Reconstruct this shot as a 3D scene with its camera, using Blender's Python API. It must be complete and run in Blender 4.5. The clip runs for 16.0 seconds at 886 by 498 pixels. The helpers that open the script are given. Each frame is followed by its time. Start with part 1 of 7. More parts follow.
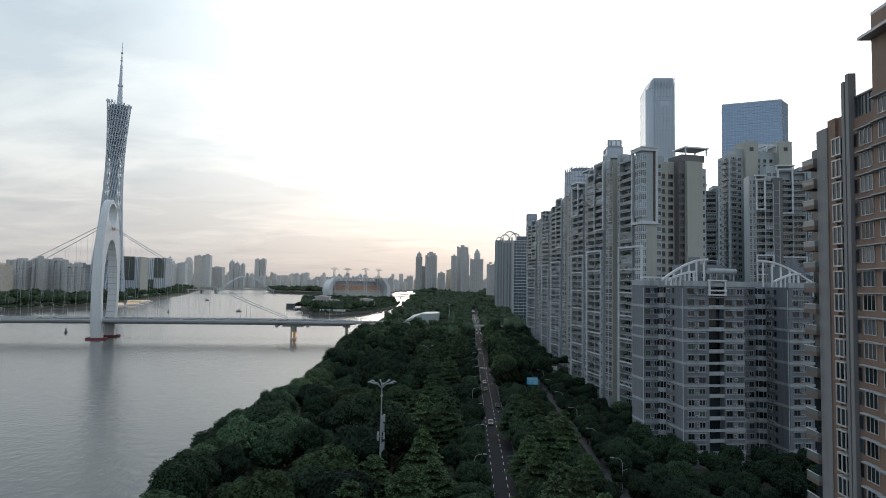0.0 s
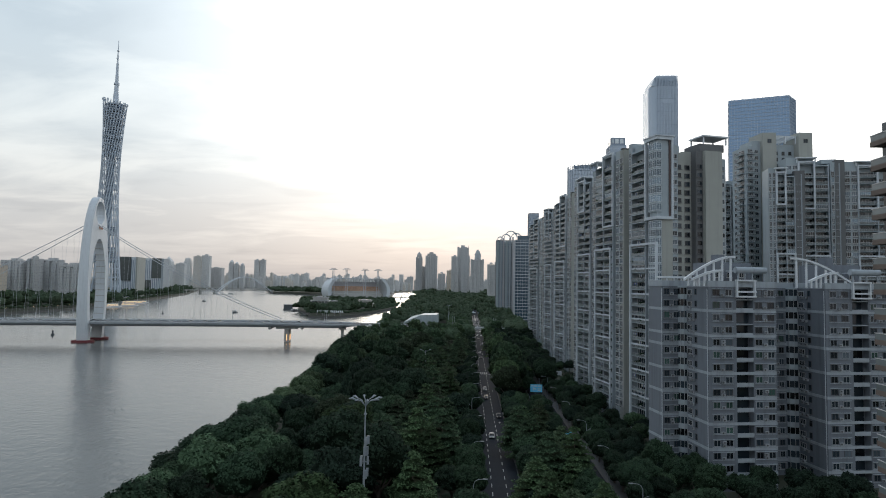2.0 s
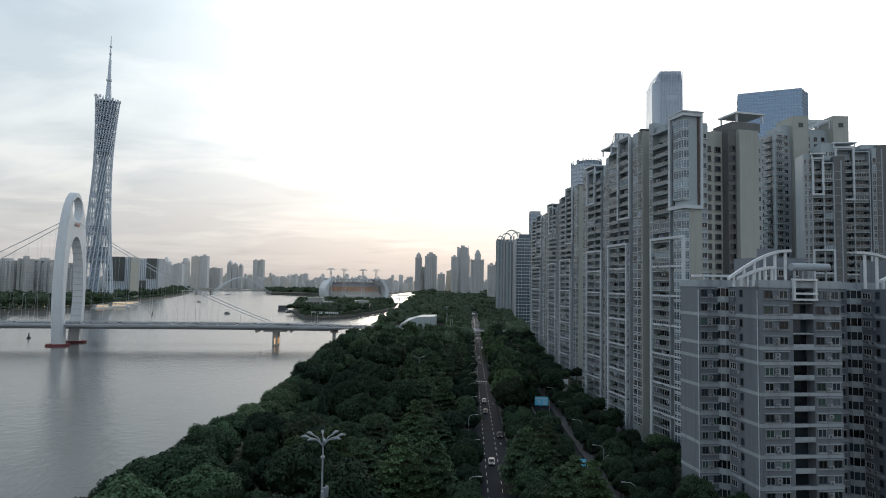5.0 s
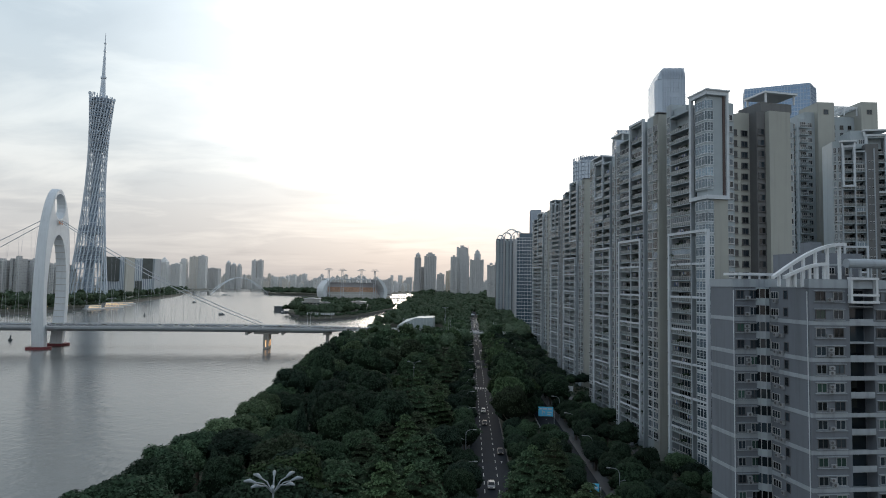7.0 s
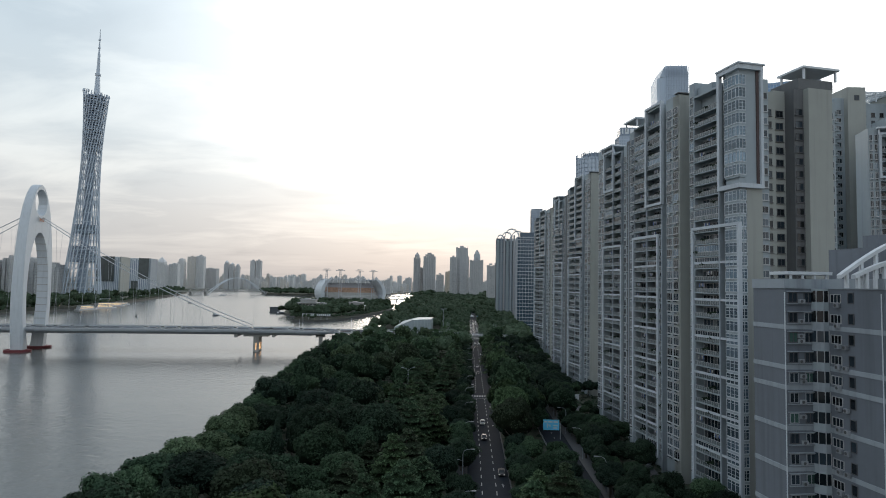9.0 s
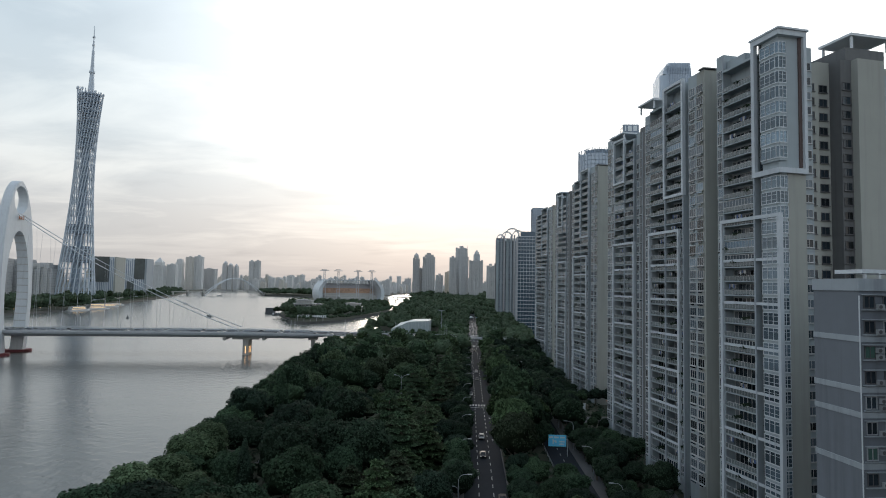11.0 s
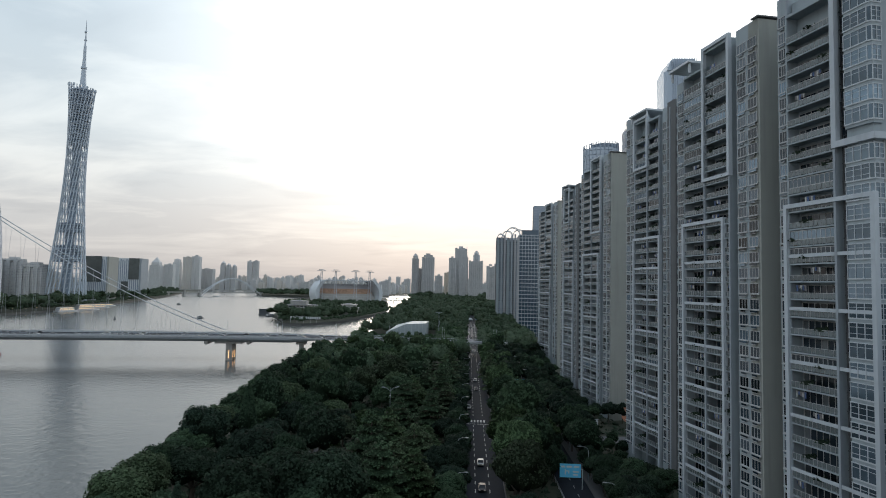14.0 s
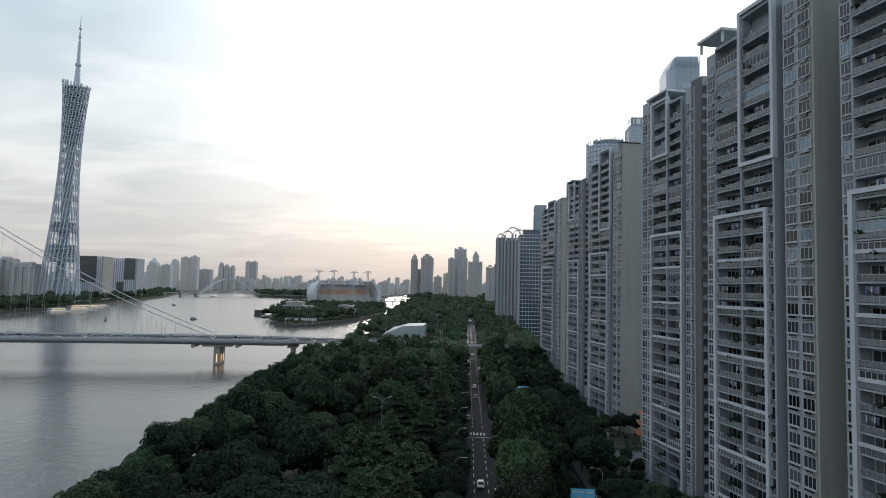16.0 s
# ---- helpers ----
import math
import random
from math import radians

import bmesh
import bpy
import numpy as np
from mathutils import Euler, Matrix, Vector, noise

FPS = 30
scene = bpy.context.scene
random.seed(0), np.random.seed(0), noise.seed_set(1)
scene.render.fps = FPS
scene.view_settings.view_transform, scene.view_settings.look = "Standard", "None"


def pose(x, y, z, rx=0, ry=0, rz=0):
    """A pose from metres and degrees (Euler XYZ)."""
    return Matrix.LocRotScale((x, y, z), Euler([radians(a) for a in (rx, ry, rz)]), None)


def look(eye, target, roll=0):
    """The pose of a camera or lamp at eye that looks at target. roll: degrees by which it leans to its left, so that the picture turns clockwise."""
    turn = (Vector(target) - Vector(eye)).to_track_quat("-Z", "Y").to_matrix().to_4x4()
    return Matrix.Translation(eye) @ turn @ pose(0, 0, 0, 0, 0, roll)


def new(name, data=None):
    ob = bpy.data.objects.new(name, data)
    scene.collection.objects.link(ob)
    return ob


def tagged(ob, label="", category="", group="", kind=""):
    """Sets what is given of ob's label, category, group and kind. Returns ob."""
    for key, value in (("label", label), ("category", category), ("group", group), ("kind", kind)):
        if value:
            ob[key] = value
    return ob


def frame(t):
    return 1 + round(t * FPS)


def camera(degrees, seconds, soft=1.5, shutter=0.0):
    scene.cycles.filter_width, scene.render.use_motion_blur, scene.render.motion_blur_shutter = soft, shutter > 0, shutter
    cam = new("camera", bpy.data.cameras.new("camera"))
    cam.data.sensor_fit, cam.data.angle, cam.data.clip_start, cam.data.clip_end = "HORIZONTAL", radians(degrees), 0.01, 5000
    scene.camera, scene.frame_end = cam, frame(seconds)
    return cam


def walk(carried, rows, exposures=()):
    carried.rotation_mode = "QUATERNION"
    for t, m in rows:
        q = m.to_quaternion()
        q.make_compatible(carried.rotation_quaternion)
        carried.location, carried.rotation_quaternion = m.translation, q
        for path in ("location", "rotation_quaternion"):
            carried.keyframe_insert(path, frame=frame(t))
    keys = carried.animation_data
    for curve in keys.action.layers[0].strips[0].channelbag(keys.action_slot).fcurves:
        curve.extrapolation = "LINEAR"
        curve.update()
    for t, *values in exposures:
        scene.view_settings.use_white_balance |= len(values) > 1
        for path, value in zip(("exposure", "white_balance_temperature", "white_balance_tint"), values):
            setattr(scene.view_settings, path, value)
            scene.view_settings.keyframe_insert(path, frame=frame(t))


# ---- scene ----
from collections import defaultdict

# camera and its flight along the avenue
cam = camera(72.8, 16.0, soft=1.0)
PATH = [
    (0, (0.58, 0.474, 49.195), (0.467, 2.468, 49.309), 1.0),
    (0.5, (0.651, 4.952, 49.187), (0.536, 6.945, 49.3), 0.9),
    (1, (0.724, 9.439, 49.179), (0.61, 11.433, 49.293), 1.0),
    (1.5, (0.807, 13.951, 49.171), (0.692, 15.944, 49.287), 1.0),
    (2, (0.905, 18.495, 49.161), (0.79, 20.488, 49.277), 1.0),
    (2.5, (1.017, 23.078, 49.151), (0.901, 25.072, 49.268), 1.0),
    (3, (1.139, 27.709, 49.142), (1.024, 29.703, 49.258), 1.0),
    (3.5, (1.27, 32.395, 49.133), (1.154, 34.388, 49.25), 1.0),
    (4, (1.402, 37.141, 49.125), (1.286, 39.134, 49.242), 1.0),
    (6.5, (2.044, 61.128, 49.022), (1.929, 63.121, 49.141), 1.0),
    (7, (2.143, 65.943, 49.015), (2.028, 67.936, 49.134), 1.0),
    (7.5, (2.207, 70.771, 49.018), (2.093, 72.764, 49.138), 1.1),
    (8, (2.252, 75.59, 49.022), (2.138, 77.583, 49.142), 1.1),
    (8.5, (2.3, 80.382, 49.026), (2.186, 82.375, 49.147), 1.1),
    (9, (2.373, 85.138, 49.034), (2.259, 87.131, 49.155), 1.1),
    (11.5, (2.967, 108.658, 49.244), (2.854, 110.651, 49.367), 1.1),
    (12, (3.072, 113.326, 49.261), (2.958, 115.319, 49.384), 1.2),
    (12.5, (3.152, 117.962, 49.273), (3.038, 119.954, 49.395), 1.1),
    (13, (3.2, 122.564, 49.287), (3.087, 124.557, 49.41), 1.2),
    (13.5, (3.218, 127.131, 49.3), (3.105, 129.124, 49.424), 1.1),
    (14, (3.21, 131.655, 49.313), (3.097, 133.648, 49.438), 1.2),
    (14.5, (3.181, 136.132, 49.326), (3.068, 138.124, 49.451), 1.2),
    (15, (3.139, 140.554, 49.337), (3.027, 142.547, 49.462), 1.2),
    (15.5, (3.088, 144.938, 49.347), (2.977, 146.931, 49.474), 1.2),
    (16, (3.032, 149.304, 49.357), (2.921, 151.297, 49.485), 1.3),
]
walk(cam, [(t, look(eye, target, roll)) for t, eye, target, roll in PATH])


# world: overcast evening sky, the sun low behind thin cloud ahead
SUN_AZ, SUN_EL = radians(4), radians(14)
SUN_DIR = Vector((math.sin(-SUN_AZ) * math.cos(SUN_EL), math.cos(SUN_AZ) * math.cos(SUN_EL), math.sin(SUN_EL)))
world = bpy.data.worlds.new("evening_sky")
scene.world = world
world.use_nodes = True
wt = world.node_tree
wt.nodes.clear()


def wnode(kind, **kw):
    n = wt.nodes.new(kind)
    for k, v in kw.items():
        n.inputs[k].default_value = v
    return n


def wmath(op, a, b=None, clamp=False):
    n = wt.nodes.new("ShaderNodeMath")
    n.operation, n.use_clamp = op, clamp
    for i, v in enumerate((a, b)):
        if v is None:
            continue
        if isinstance(v, (int, float)):
            n.inputs[i].default_value = v
        else:
            wt.links.new(v, n.inputs[i])
    return n.outputs[0]


def wramp(fac, stops):
    n = wt.nodes.new("ShaderNodeValToRGB")
    e = n.color_ramp.elements
    while len(e) < len(stops):
        e.new(0.5)
    for el, (p, c) in zip(e, stops):
        el.position, el.color = p, (*c, 1)
    wt.links.new(fac, n.inputs[0])
    return n.outputs[0]


def wmix(blend, fac, a, b):
    n = wt.nodes.new("ShaderNodeMixRGB")
    n.blend_type = blend
    for i, v in enumerate((fac, a, b)):
        if isinstance(v, (int, float)):
            n.inputs[i].default_value = v
        elif isinstance(v, tuple):
            n.inputs[i].default_value = (*v, 1)
        else:
            wt.links.new(v, n.inputs[i])
    return n.outputs[0]


tc = wt.nodes.new("ShaderNodeTexCoord")
sep = wt.nodes.new("ShaderNodeSeparateXYZ")
wt.links.new(tc.outputs["Generated"], sep.inputs[0])
dx, dy, dz = sep.outputs
up = wmath("MAXIMUM", dz, 0.0)
base_sky = wramp(wmath("POWER", up, 0.6), [
    (0.0, (0.54, 0.522, 0.52)), (0.13, (0.63, 0.622, 0.62)), (0.26, (0.71, 0.725, 0.735)),
    (0.40, (0.74, 0.82, 0.87)), (0.60, (0.66, 0.80, 0.91)), (1.0, (0.44, 0.57, 0.74))])
dot = wt.nodes.new("ShaderNodeVectorMath")
dot.operation = "DOT_PRODUCT"
wt.links.new(tc.outputs["Generated"], dot.inputs[0])
dot.inputs[1].default_value = (SUN_DIR + Vector((0.30, 0, 0.20))).normalized()
near_sun = wmath("MULTIPLY", wmath("SUBTRACT", dot.outputs["Value"], 0.66), 3.0, clamp=True)
glow = wmath("POWER", near_sun, 1.6)
haze = wmath("POWER", wmath("MULTIPLY", wmath("ADD", up, 0.0), 4.5, clamp=True), 1.0)
glow = wmath("MULTIPLY", glow, wmath("ADD", wmath("MULTIPLY", haze, 0.94), 0.06))
sky_col = wmix("ADD", 1.0, base_sky, wmix("MULTIPLY", 1.0, (1.2, 1.13, 1.04), glow))
# warm rim at the horizon under the sun
rim = wmath("MULTIPLY", wmath("POWER", near_sun, 1.2), wmath("SUBTRACT", 1.0, wmath("MULTIPLY", up, 5.0, clamp=True)))
sky_col = wmix("ADD", 1.0, sky_col, wmix("MULTIPLY", 1.0, (0.15, 0.08, 0.05), rim))
# cloud streaks, laid out on a flat layer overhead
inv = wmath("DIVIDE", 1.0, wmath("ADD", up, 0.10))
comb = wt.nodes.new("ShaderNodeCombineXYZ")
wt.links.new(wmath("MULTIPLY", dx, inv), comb.inputs[0])
wt.links.new(wmath("MULTIPLY", wmath("MULTIPLY", dy, inv), 1.5), comb.inputs[1])
cl = wnode("ShaderNodeTexNoise", Scale=0.75, Detail=7.0, Roughness=0.55, Distortion=0.5)
wt.links.new(comb.outputs[0], cl.inputs["Vector"])
cloud = wmath("MULTIPLY", wmath("SUBTRACT", cl.outputs["Fac"], 0.47), 6.0, clamp=True)
cloud = wmath("MULTIPLY", cloud, wmath("MULTIPLY", up, 9.0, clamp=True))
cl2 = wnode("ShaderNodeTexNoise", Scale=1.4, Detail=6.0, Roughness=0.5, Distortion=0.3)
wt.links.new(comb.outputs[0], cl2.inputs["Vector"])
shade = wmath("MULTIPLY", wmath("SUBTRACT", cl2.outputs["Fac"], 0.52), 5.0, clamp=True)
bright = wmix("ADD", 1.0, sky_col, (0.26, 0.24, 0.20))
sky_col = wmix("MIX", wmath("MULTIPLY", cloud, 0.8), sky_col, bright)
sky_col = wmix("MIX", wmath("MULTIPLY", shade, 0.5), sky_col, wmix("MULTIPLY", 1.0, sky_col, (0.80, 0.81, 0.83)))
nishita = wt.nodes.new("ShaderNodeTexSky")
nishita.sky_type = "NISHITA"
nishita.sun_disc = False
nishita.sun_elevation = SUN_EL
nishita.sun_rotation = -SUN_AZ
nishita.air_density, nishita.dust_density = 1.5, 3.0
bg_cloud = wnode("ShaderNodeBackground", Strength=0.88)
wt.links.new(sky_col, bg_cloud.inputs[0])
bg_air = wnode("ShaderNodeBackground", Strength=0.003)
wt.links.new(nishita.outputs[0], bg_air.inputs[0])
add = wt.nodes.new("ShaderNodeAddShader")
wt.links.new(bg_cloud.outputs[0], add.inputs[0])
wt.links.new(bg_air.outputs[0], add.inputs[1])
wout = wt.nodes.new("ShaderNodeOutputWorld")
wt.links.new(add.outputs[0], wout.inputs[0])

sun_data = bpy.data.lights.new("sun", "SUN")
sun_data.energy, sun_data.angle, sun_data.color = 0.5, radians(14), (1.0, 0.88, 0.74)
sun = new("sun", sun_data)
sun.matrix_world = look((0, 0, 400), Vector((0, 0, 400)) - SUN_DIR)

# ---- materials ----


def mat(name, col, rough=0.8, metal=0.0, var=0.12, scale=1.5, bump=0.0, bscale=None, rand=0.0, stain=0.0, spec=0.5, island=0.0):
    """A surface with grain at two scales, streaky stains, relief, and a tone of its own for each object or piece."""
    m = bpy.data.materials.new(name)
    m.use_nodes = True
    t = m.node_tree
    b = t.nodes["Principled BSDF"]
    b.inputs["Roughness"].default_value = rough
    b.inputs["Metallic"].default_value = metal
    b.inputs["Specular IOR Level"].default_value = spec
    geo = t.nodes.new("ShaderNodeNewGeometry")
    n1 = t.nodes.new("ShaderNodeTexNoise")
    n1.inputs["Scale"].default_value = scale
    n1.inputs["Detail"].default_value = 6
    t.links.new(geo.outputs["Position"], n1.inputs["Vector"])
    n2 = t.nodes.new("ShaderNodeTexNoise")
    n2.inputs["Scale"].default_value = scale * 0.09
    n2.inputs["Detail"].default_value = 3
    t.links.new(geo.outputs["Position"], n2.inputs["Vector"])

    def mth(op, a, c, cl=False):
        n = t.nodes.new("ShaderNodeMath")
        n.operation, n.use_clamp = op, cl
        for i, v in enumerate((a, c)):
            if isinstance(v, (int, float)):
                n.inputs[i].default_value = v
            else:
                t.links.new(v, n.inputs[i])
        return n.outputs[0]
    f = mth("ADD", mth("MULTIPLY", mth("SUBTRACT", n1.outputs["Fac"], 0.5), var * 2.2), 1.0)
    f = mth("MULTIPLY", f, mth("ADD", mth("MULTIPLY", mth("SUBTRACT", n2.outputs["Fac"], 0.5), var * 2.2), 1.0))
    if rand:
        oi = t.nodes.new("ShaderNodeObjectInfo")
        f = mth("MULTIPLY", f, mth("ADD", mth("MULTIPLY", mth("SUBTRACT", oi.outputs["Random"], 0.5), rand * 2), 1.0))
    if island:
        f = mth("MULTIPLY", f, mth("ADD", mth("MULTIPLY", mth("SUBTRACT", geo.outputs["Random Per Island"], 0.5), island * 2), 1.0))
    if stain:
        mp = t.nodes.new("ShaderNodeMapping")
        mp.inputs["Scale"].default_value = (0.9, 0.9, 0.05)
        t.links.new(geo.outputs["Position"], mp.inputs[0])
        n3 = t.nodes.new("ShaderNodeTexNoise")
        n3.inputs["Scale"].default_value = 1.0
        n3.inputs["Detail"].default_value = 5
        t.links.new(mp.outputs[0], n3.inputs["Vector"])
        f = mth("MULTIPLY", f, mth("SUBTRACT", 1.0, mth("MULTIPLY", mth("MULTIPLY", mth("SUBTRACT", n3.outputs["Fac"], 0.5), 4.0, True), stain)))
    mx = t.nodes.new("ShaderNodeMixRGB")
    mx.blend_type = "MULTIPLY"
    mx.inputs[0].default_value = 1.0
    mx.inputs[1].default_value = (*col, 1)
    t.links.new(f, mx.inputs[2])
    t.links.new(mx.outputs[0], b.inputs["Base Color"])
    if bump:
        bn = t.nodes.new("ShaderNodeTexNoise")
        bn.inputs["Scale"].default_value = bscale or scale * 4
        bn.inputs["Detail"].default_value = 4
        t.links.new(geo.outputs["Position"], bn.inputs["Vector"])
        bp = t.nodes.new("ShaderNodeBump")
        bp.inputs["Strength"].default_value = bump
        bp.inputs["Distance"].default_value = 0.1
        t.links.new(bn.outputs["Fac"], bp.inputs["Height"])
        t.links.new(bp.outputs[0], b.inputs["Normal"])
    return m


def glass_mat(name, col, rough=0.08, rand=0.5, island=0.0):
    """Dark window glass with rooms and curtains behind it: dim body tone varying from pane to pane, mirror-like coat."""
    m = mat(name, col, rough, 0.0, 0.1, 0.6, rand=rand, island=island, spec=0.45)
    return m


WATER = mat("river_water", (0.135, 0.137, 0.131), 0.14, 0, 0.06, 0.05)
wtn = WATER.node_tree
wb = wtn.nodes["Principled BSDF"]
wb.inputs["IOR"].default_value = 1.33
geo = wtn.nodes.new("ShaderNodeNewGeometry")
hts = []
for sc, wgt, st in ((1.6, 0.9, (0.9, 0.9, 1)), (0.75, 1.6, (1.0, 0.75, 1)), (0.36, 2.4, (0.9, 0.75, 1)), (0.13, 2.0, (0.6, 0.8, 1)), (0.012, 2.5, (0.6, 1.0, 1))):
    mp = wtn.nodes.new("ShaderNodeMapping")
    mp.inputs["Scale"].default_value = st
    wtn.links.new(geo.outputs["Position"], mp.inputs[0])
    nz = wtn.nodes.new("ShaderNodeTexNoise")
    nz.inputs["Scale"].default_value = sc
    nz.inputs["Detail"].default_value = 2
    wtn.links.new(mp.outputs[0], nz.inputs["Vector"])
    ml = wtn.nodes.new("ShaderNodeMath")
    ml.operation = "MULTIPLY"
    ml.inputs[1].default_value = wgt
    wtn.links.new(nz.outputs["Fac"], ml.inputs[0])
    hts.append(ml.outputs[0])
ad = wtn.nodes.new("ShaderNodeMath")
wtn.links.new(hts[0], ad.inputs[0])
wtn.links.new(hts[1], ad.inputs[1])
for extra in hts[2:]:
    ad2 = wtn.nodes.new("ShaderNodeMath")
    wtn.links.new(ad.outputs[0], ad2.inputs[0])
    wtn.links.new(extra, ad2.inputs[1])
    ad = ad2
bp = wtn.nodes.new("ShaderNodeBump")
calm = wtn.nodes.new("ShaderNodeMapRange")
psep = wtn.nodes.new("ShaderNodeSeparateXYZ")
wtn.links.new(geo.outputs["Position"], psep.inputs[0])
wtn.links.new(psep.outputs[1], calm.inputs["Value"])
for k, v in (("From Min", 250.0), ("From Max", 800.0), ("To Min", 0.15), ("To Max", 0.07)):
    calm.inputs[k].default_value = v
wtn.links.new(calm.outputs[0], bp.inputs["Strength"])
chop = wtn.nodes.new("ShaderNodeMapRange")
wtn.links.new(psep.outputs[1], chop.inputs["Value"])
for k, v in (("From Min", 300.0), ("From Max", 800.0), ("To Min", 0.045), ("To Max", 0.18)):
    chop.inputs[k].default_value = v
wtn.links.new(chop.outputs[0], wb.inputs["Roughness"])
bp.inputs["Distance"].default_value = 0.5
wtn.links.new(ad2.outputs[0], bp.inputs["Height"])
# the faces of the waves that show lean downriver
lean = wtn.nodes.new("ShaderNodeVectorMath")
lean.inputs[1].default_value = (0.010, -0.030, 0)
wtn.links.new(bp.outputs[0], lean.inputs[0])
level = wtn.nodes.new("ShaderNodeVectorMath")
level.operation = "NORMALIZE"
wtn.links.new(lean.outputs[0], level.inputs[0])
wtn.links.new(level.outputs[0], wb.inputs["Normal"])

SOIL = mat("park_ground", (0.05, 0.055, 0.035), 0.95, 0, 0.3, 0.4, 0.3)
ASPHALT = mat("asphalt", (0.022, 0.027, 0.035), 0.95, 0, 0.18, 0.7, 0.15, spec=0.15)
PAVING = mat("paving_stone", (0.105, 0.105, 0.108), 0.9, 0, 0.15, 0.8, 0.1)
QUAY = mat("dark_quay_stone", (0.10, 0.10, 0.094), 0.9, 0, 0.2, 0.3, stain=0.3)
CONCRETE = mat("concrete", (0.42, 0.41, 0.39), 0.85, 0, 0.12, 0.5, 0.1, stain=0.2)
PAINT = mat("road_paint", (0.42, 0.43, 0.43), 0.7, 0, 0.25, 2.0)
FACADEWHITE = mat("pale_facade_frame", (0.52, 0.56, 0.60), 0.6, 0, 0.08, 0.4, stain=0.18)
WHITE = mat("white_cladding", (0.61, 0.64, 0.67), 0.55, 0, 0.06, 0.4, stain=0.12)
WALL = mat("pale_tile_wall", (0.335, 0.382, 0.410), 0.7, 0, 0.08, 0.6, 0.05, stain=0.15)
BEIGE = mat("beige_render_wall", (0.355, 0.362, 0.335), 0.85, 0, 0.06, 0.3, 0.05, stain=0.14)
PANEL = mat("grey_metal_panel", (0.38, 0.38, 0.40), 0.45, 0.3, 0.05, 0.3)
# Darker tone than the main wall, for recess strips, side strips and roof parts.
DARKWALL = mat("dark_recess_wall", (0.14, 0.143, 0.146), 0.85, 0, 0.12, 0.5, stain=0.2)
GLASS = glass_mat("window_glass", (0.018, 0.026, 0.034), 0.06, 0.85)
GLASS2 = glass_mat("pale_curtained_glass", (0.085, 0.106, 0.126), 0.08, 0.7)
BAYGLASS = mat("reflective_bay_glass", (0.120, 0.165, 0.205), 0.06, 0.42, 0.35, 0.5, rand=0.5)
RAILGLASS = mat("balcony_glass_rail", (0.15, 0.172, 0.178), 0.2, 0, 0.12, 1.0, rand=0.25, spec=0.5)
BAYFRAME = mat("bay_window_frame", (0.56, 0.59, 0.62), 0.5, 0.0, 0.06, 1.0)
FRAME = mat("window_frame", (0.48, 0.48, 0.485), 0.5, 0.1, 0.06, 1.0)
DARKFRAME = mat("dark_window_frame", (0.10, 0.10, 0.105), 0.5, 0.2, 0.08, 1.0)
GREYTILE = mat("mauve_grey_tile", (0.158, 0.176, 0.204), 0.75, 0, 0.07, 0.7, 0.06, stain=0.22)
BAND = mat("pale_band", (0.335, 0.37, 0.405), 0.75, 0, 0.08, 0.7, stain=0.25)
BROWN = mat("brown_tile", (0.19, 0.125, 0.095), 0.75, 0, 0.10, 0.8, 0.05, stain=0.2)
MASTSTEEL = mat("weathered_mast_steel", (0.27, 0.30, 0.33), 0.6, 0.2, 0.15, 0.5)
STEEL = mat("painted_steel", (0.50, 0.52, 0.55), 0.45, 0.3, 0.06, 0.5)
TVSTEEL = mat("pale_tower_steel", (0.50, 0.56, 0.63), 0.45, 0.1, 0.05, 0.1)
TVCORE = mat("tower_core", (0.22, 0.275, 0.35), 0.35, 0.0, 0.25, 0.08, spec=0.7)
RED = mat("red_fender", (0.17, 0.035, 0.04), 0.7, 0, 0.2, 0.8)
BLUESIGN = mat("blue_sign_face", (0.16, 0.68, 1.0), 0.35, 0, 0.05, 0.8)
SIGNWHITE = mat("sign_white", (0.75, 0.78, 0.8), 0.5, 0, 0.05, 2.0)
BARK = mat("bark", (0.10, 0.085, 0.07), 0.95, 0, 0.25, 3.0, 0.3)
ROOF = mat("roof_deck", (0.28, 0.28, 0.28), 0.9, 0, 0.15, 0.5, stain=0.1)
ORANGEROOF = mat("glazed_orange_tile", (0.36, 0.13, 0.06), 0.5, 0, 0.15, 1.2)


def leaf_mat(name, col):
    return mat(name, col, 0.85, 0, 0.30, 0.5, rand=0.32, island=0.38, spec=0.08)


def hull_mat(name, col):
    """The leaf mass under the outer sprays: shade between lit leaf clusters is put into its colour."""
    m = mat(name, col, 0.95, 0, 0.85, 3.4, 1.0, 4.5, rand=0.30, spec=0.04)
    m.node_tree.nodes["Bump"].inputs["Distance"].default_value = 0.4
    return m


LEAF_C = leaf_mat("dark_leaf", (0.030, 0.046, 0.030))

# ---- mesh helpers ----


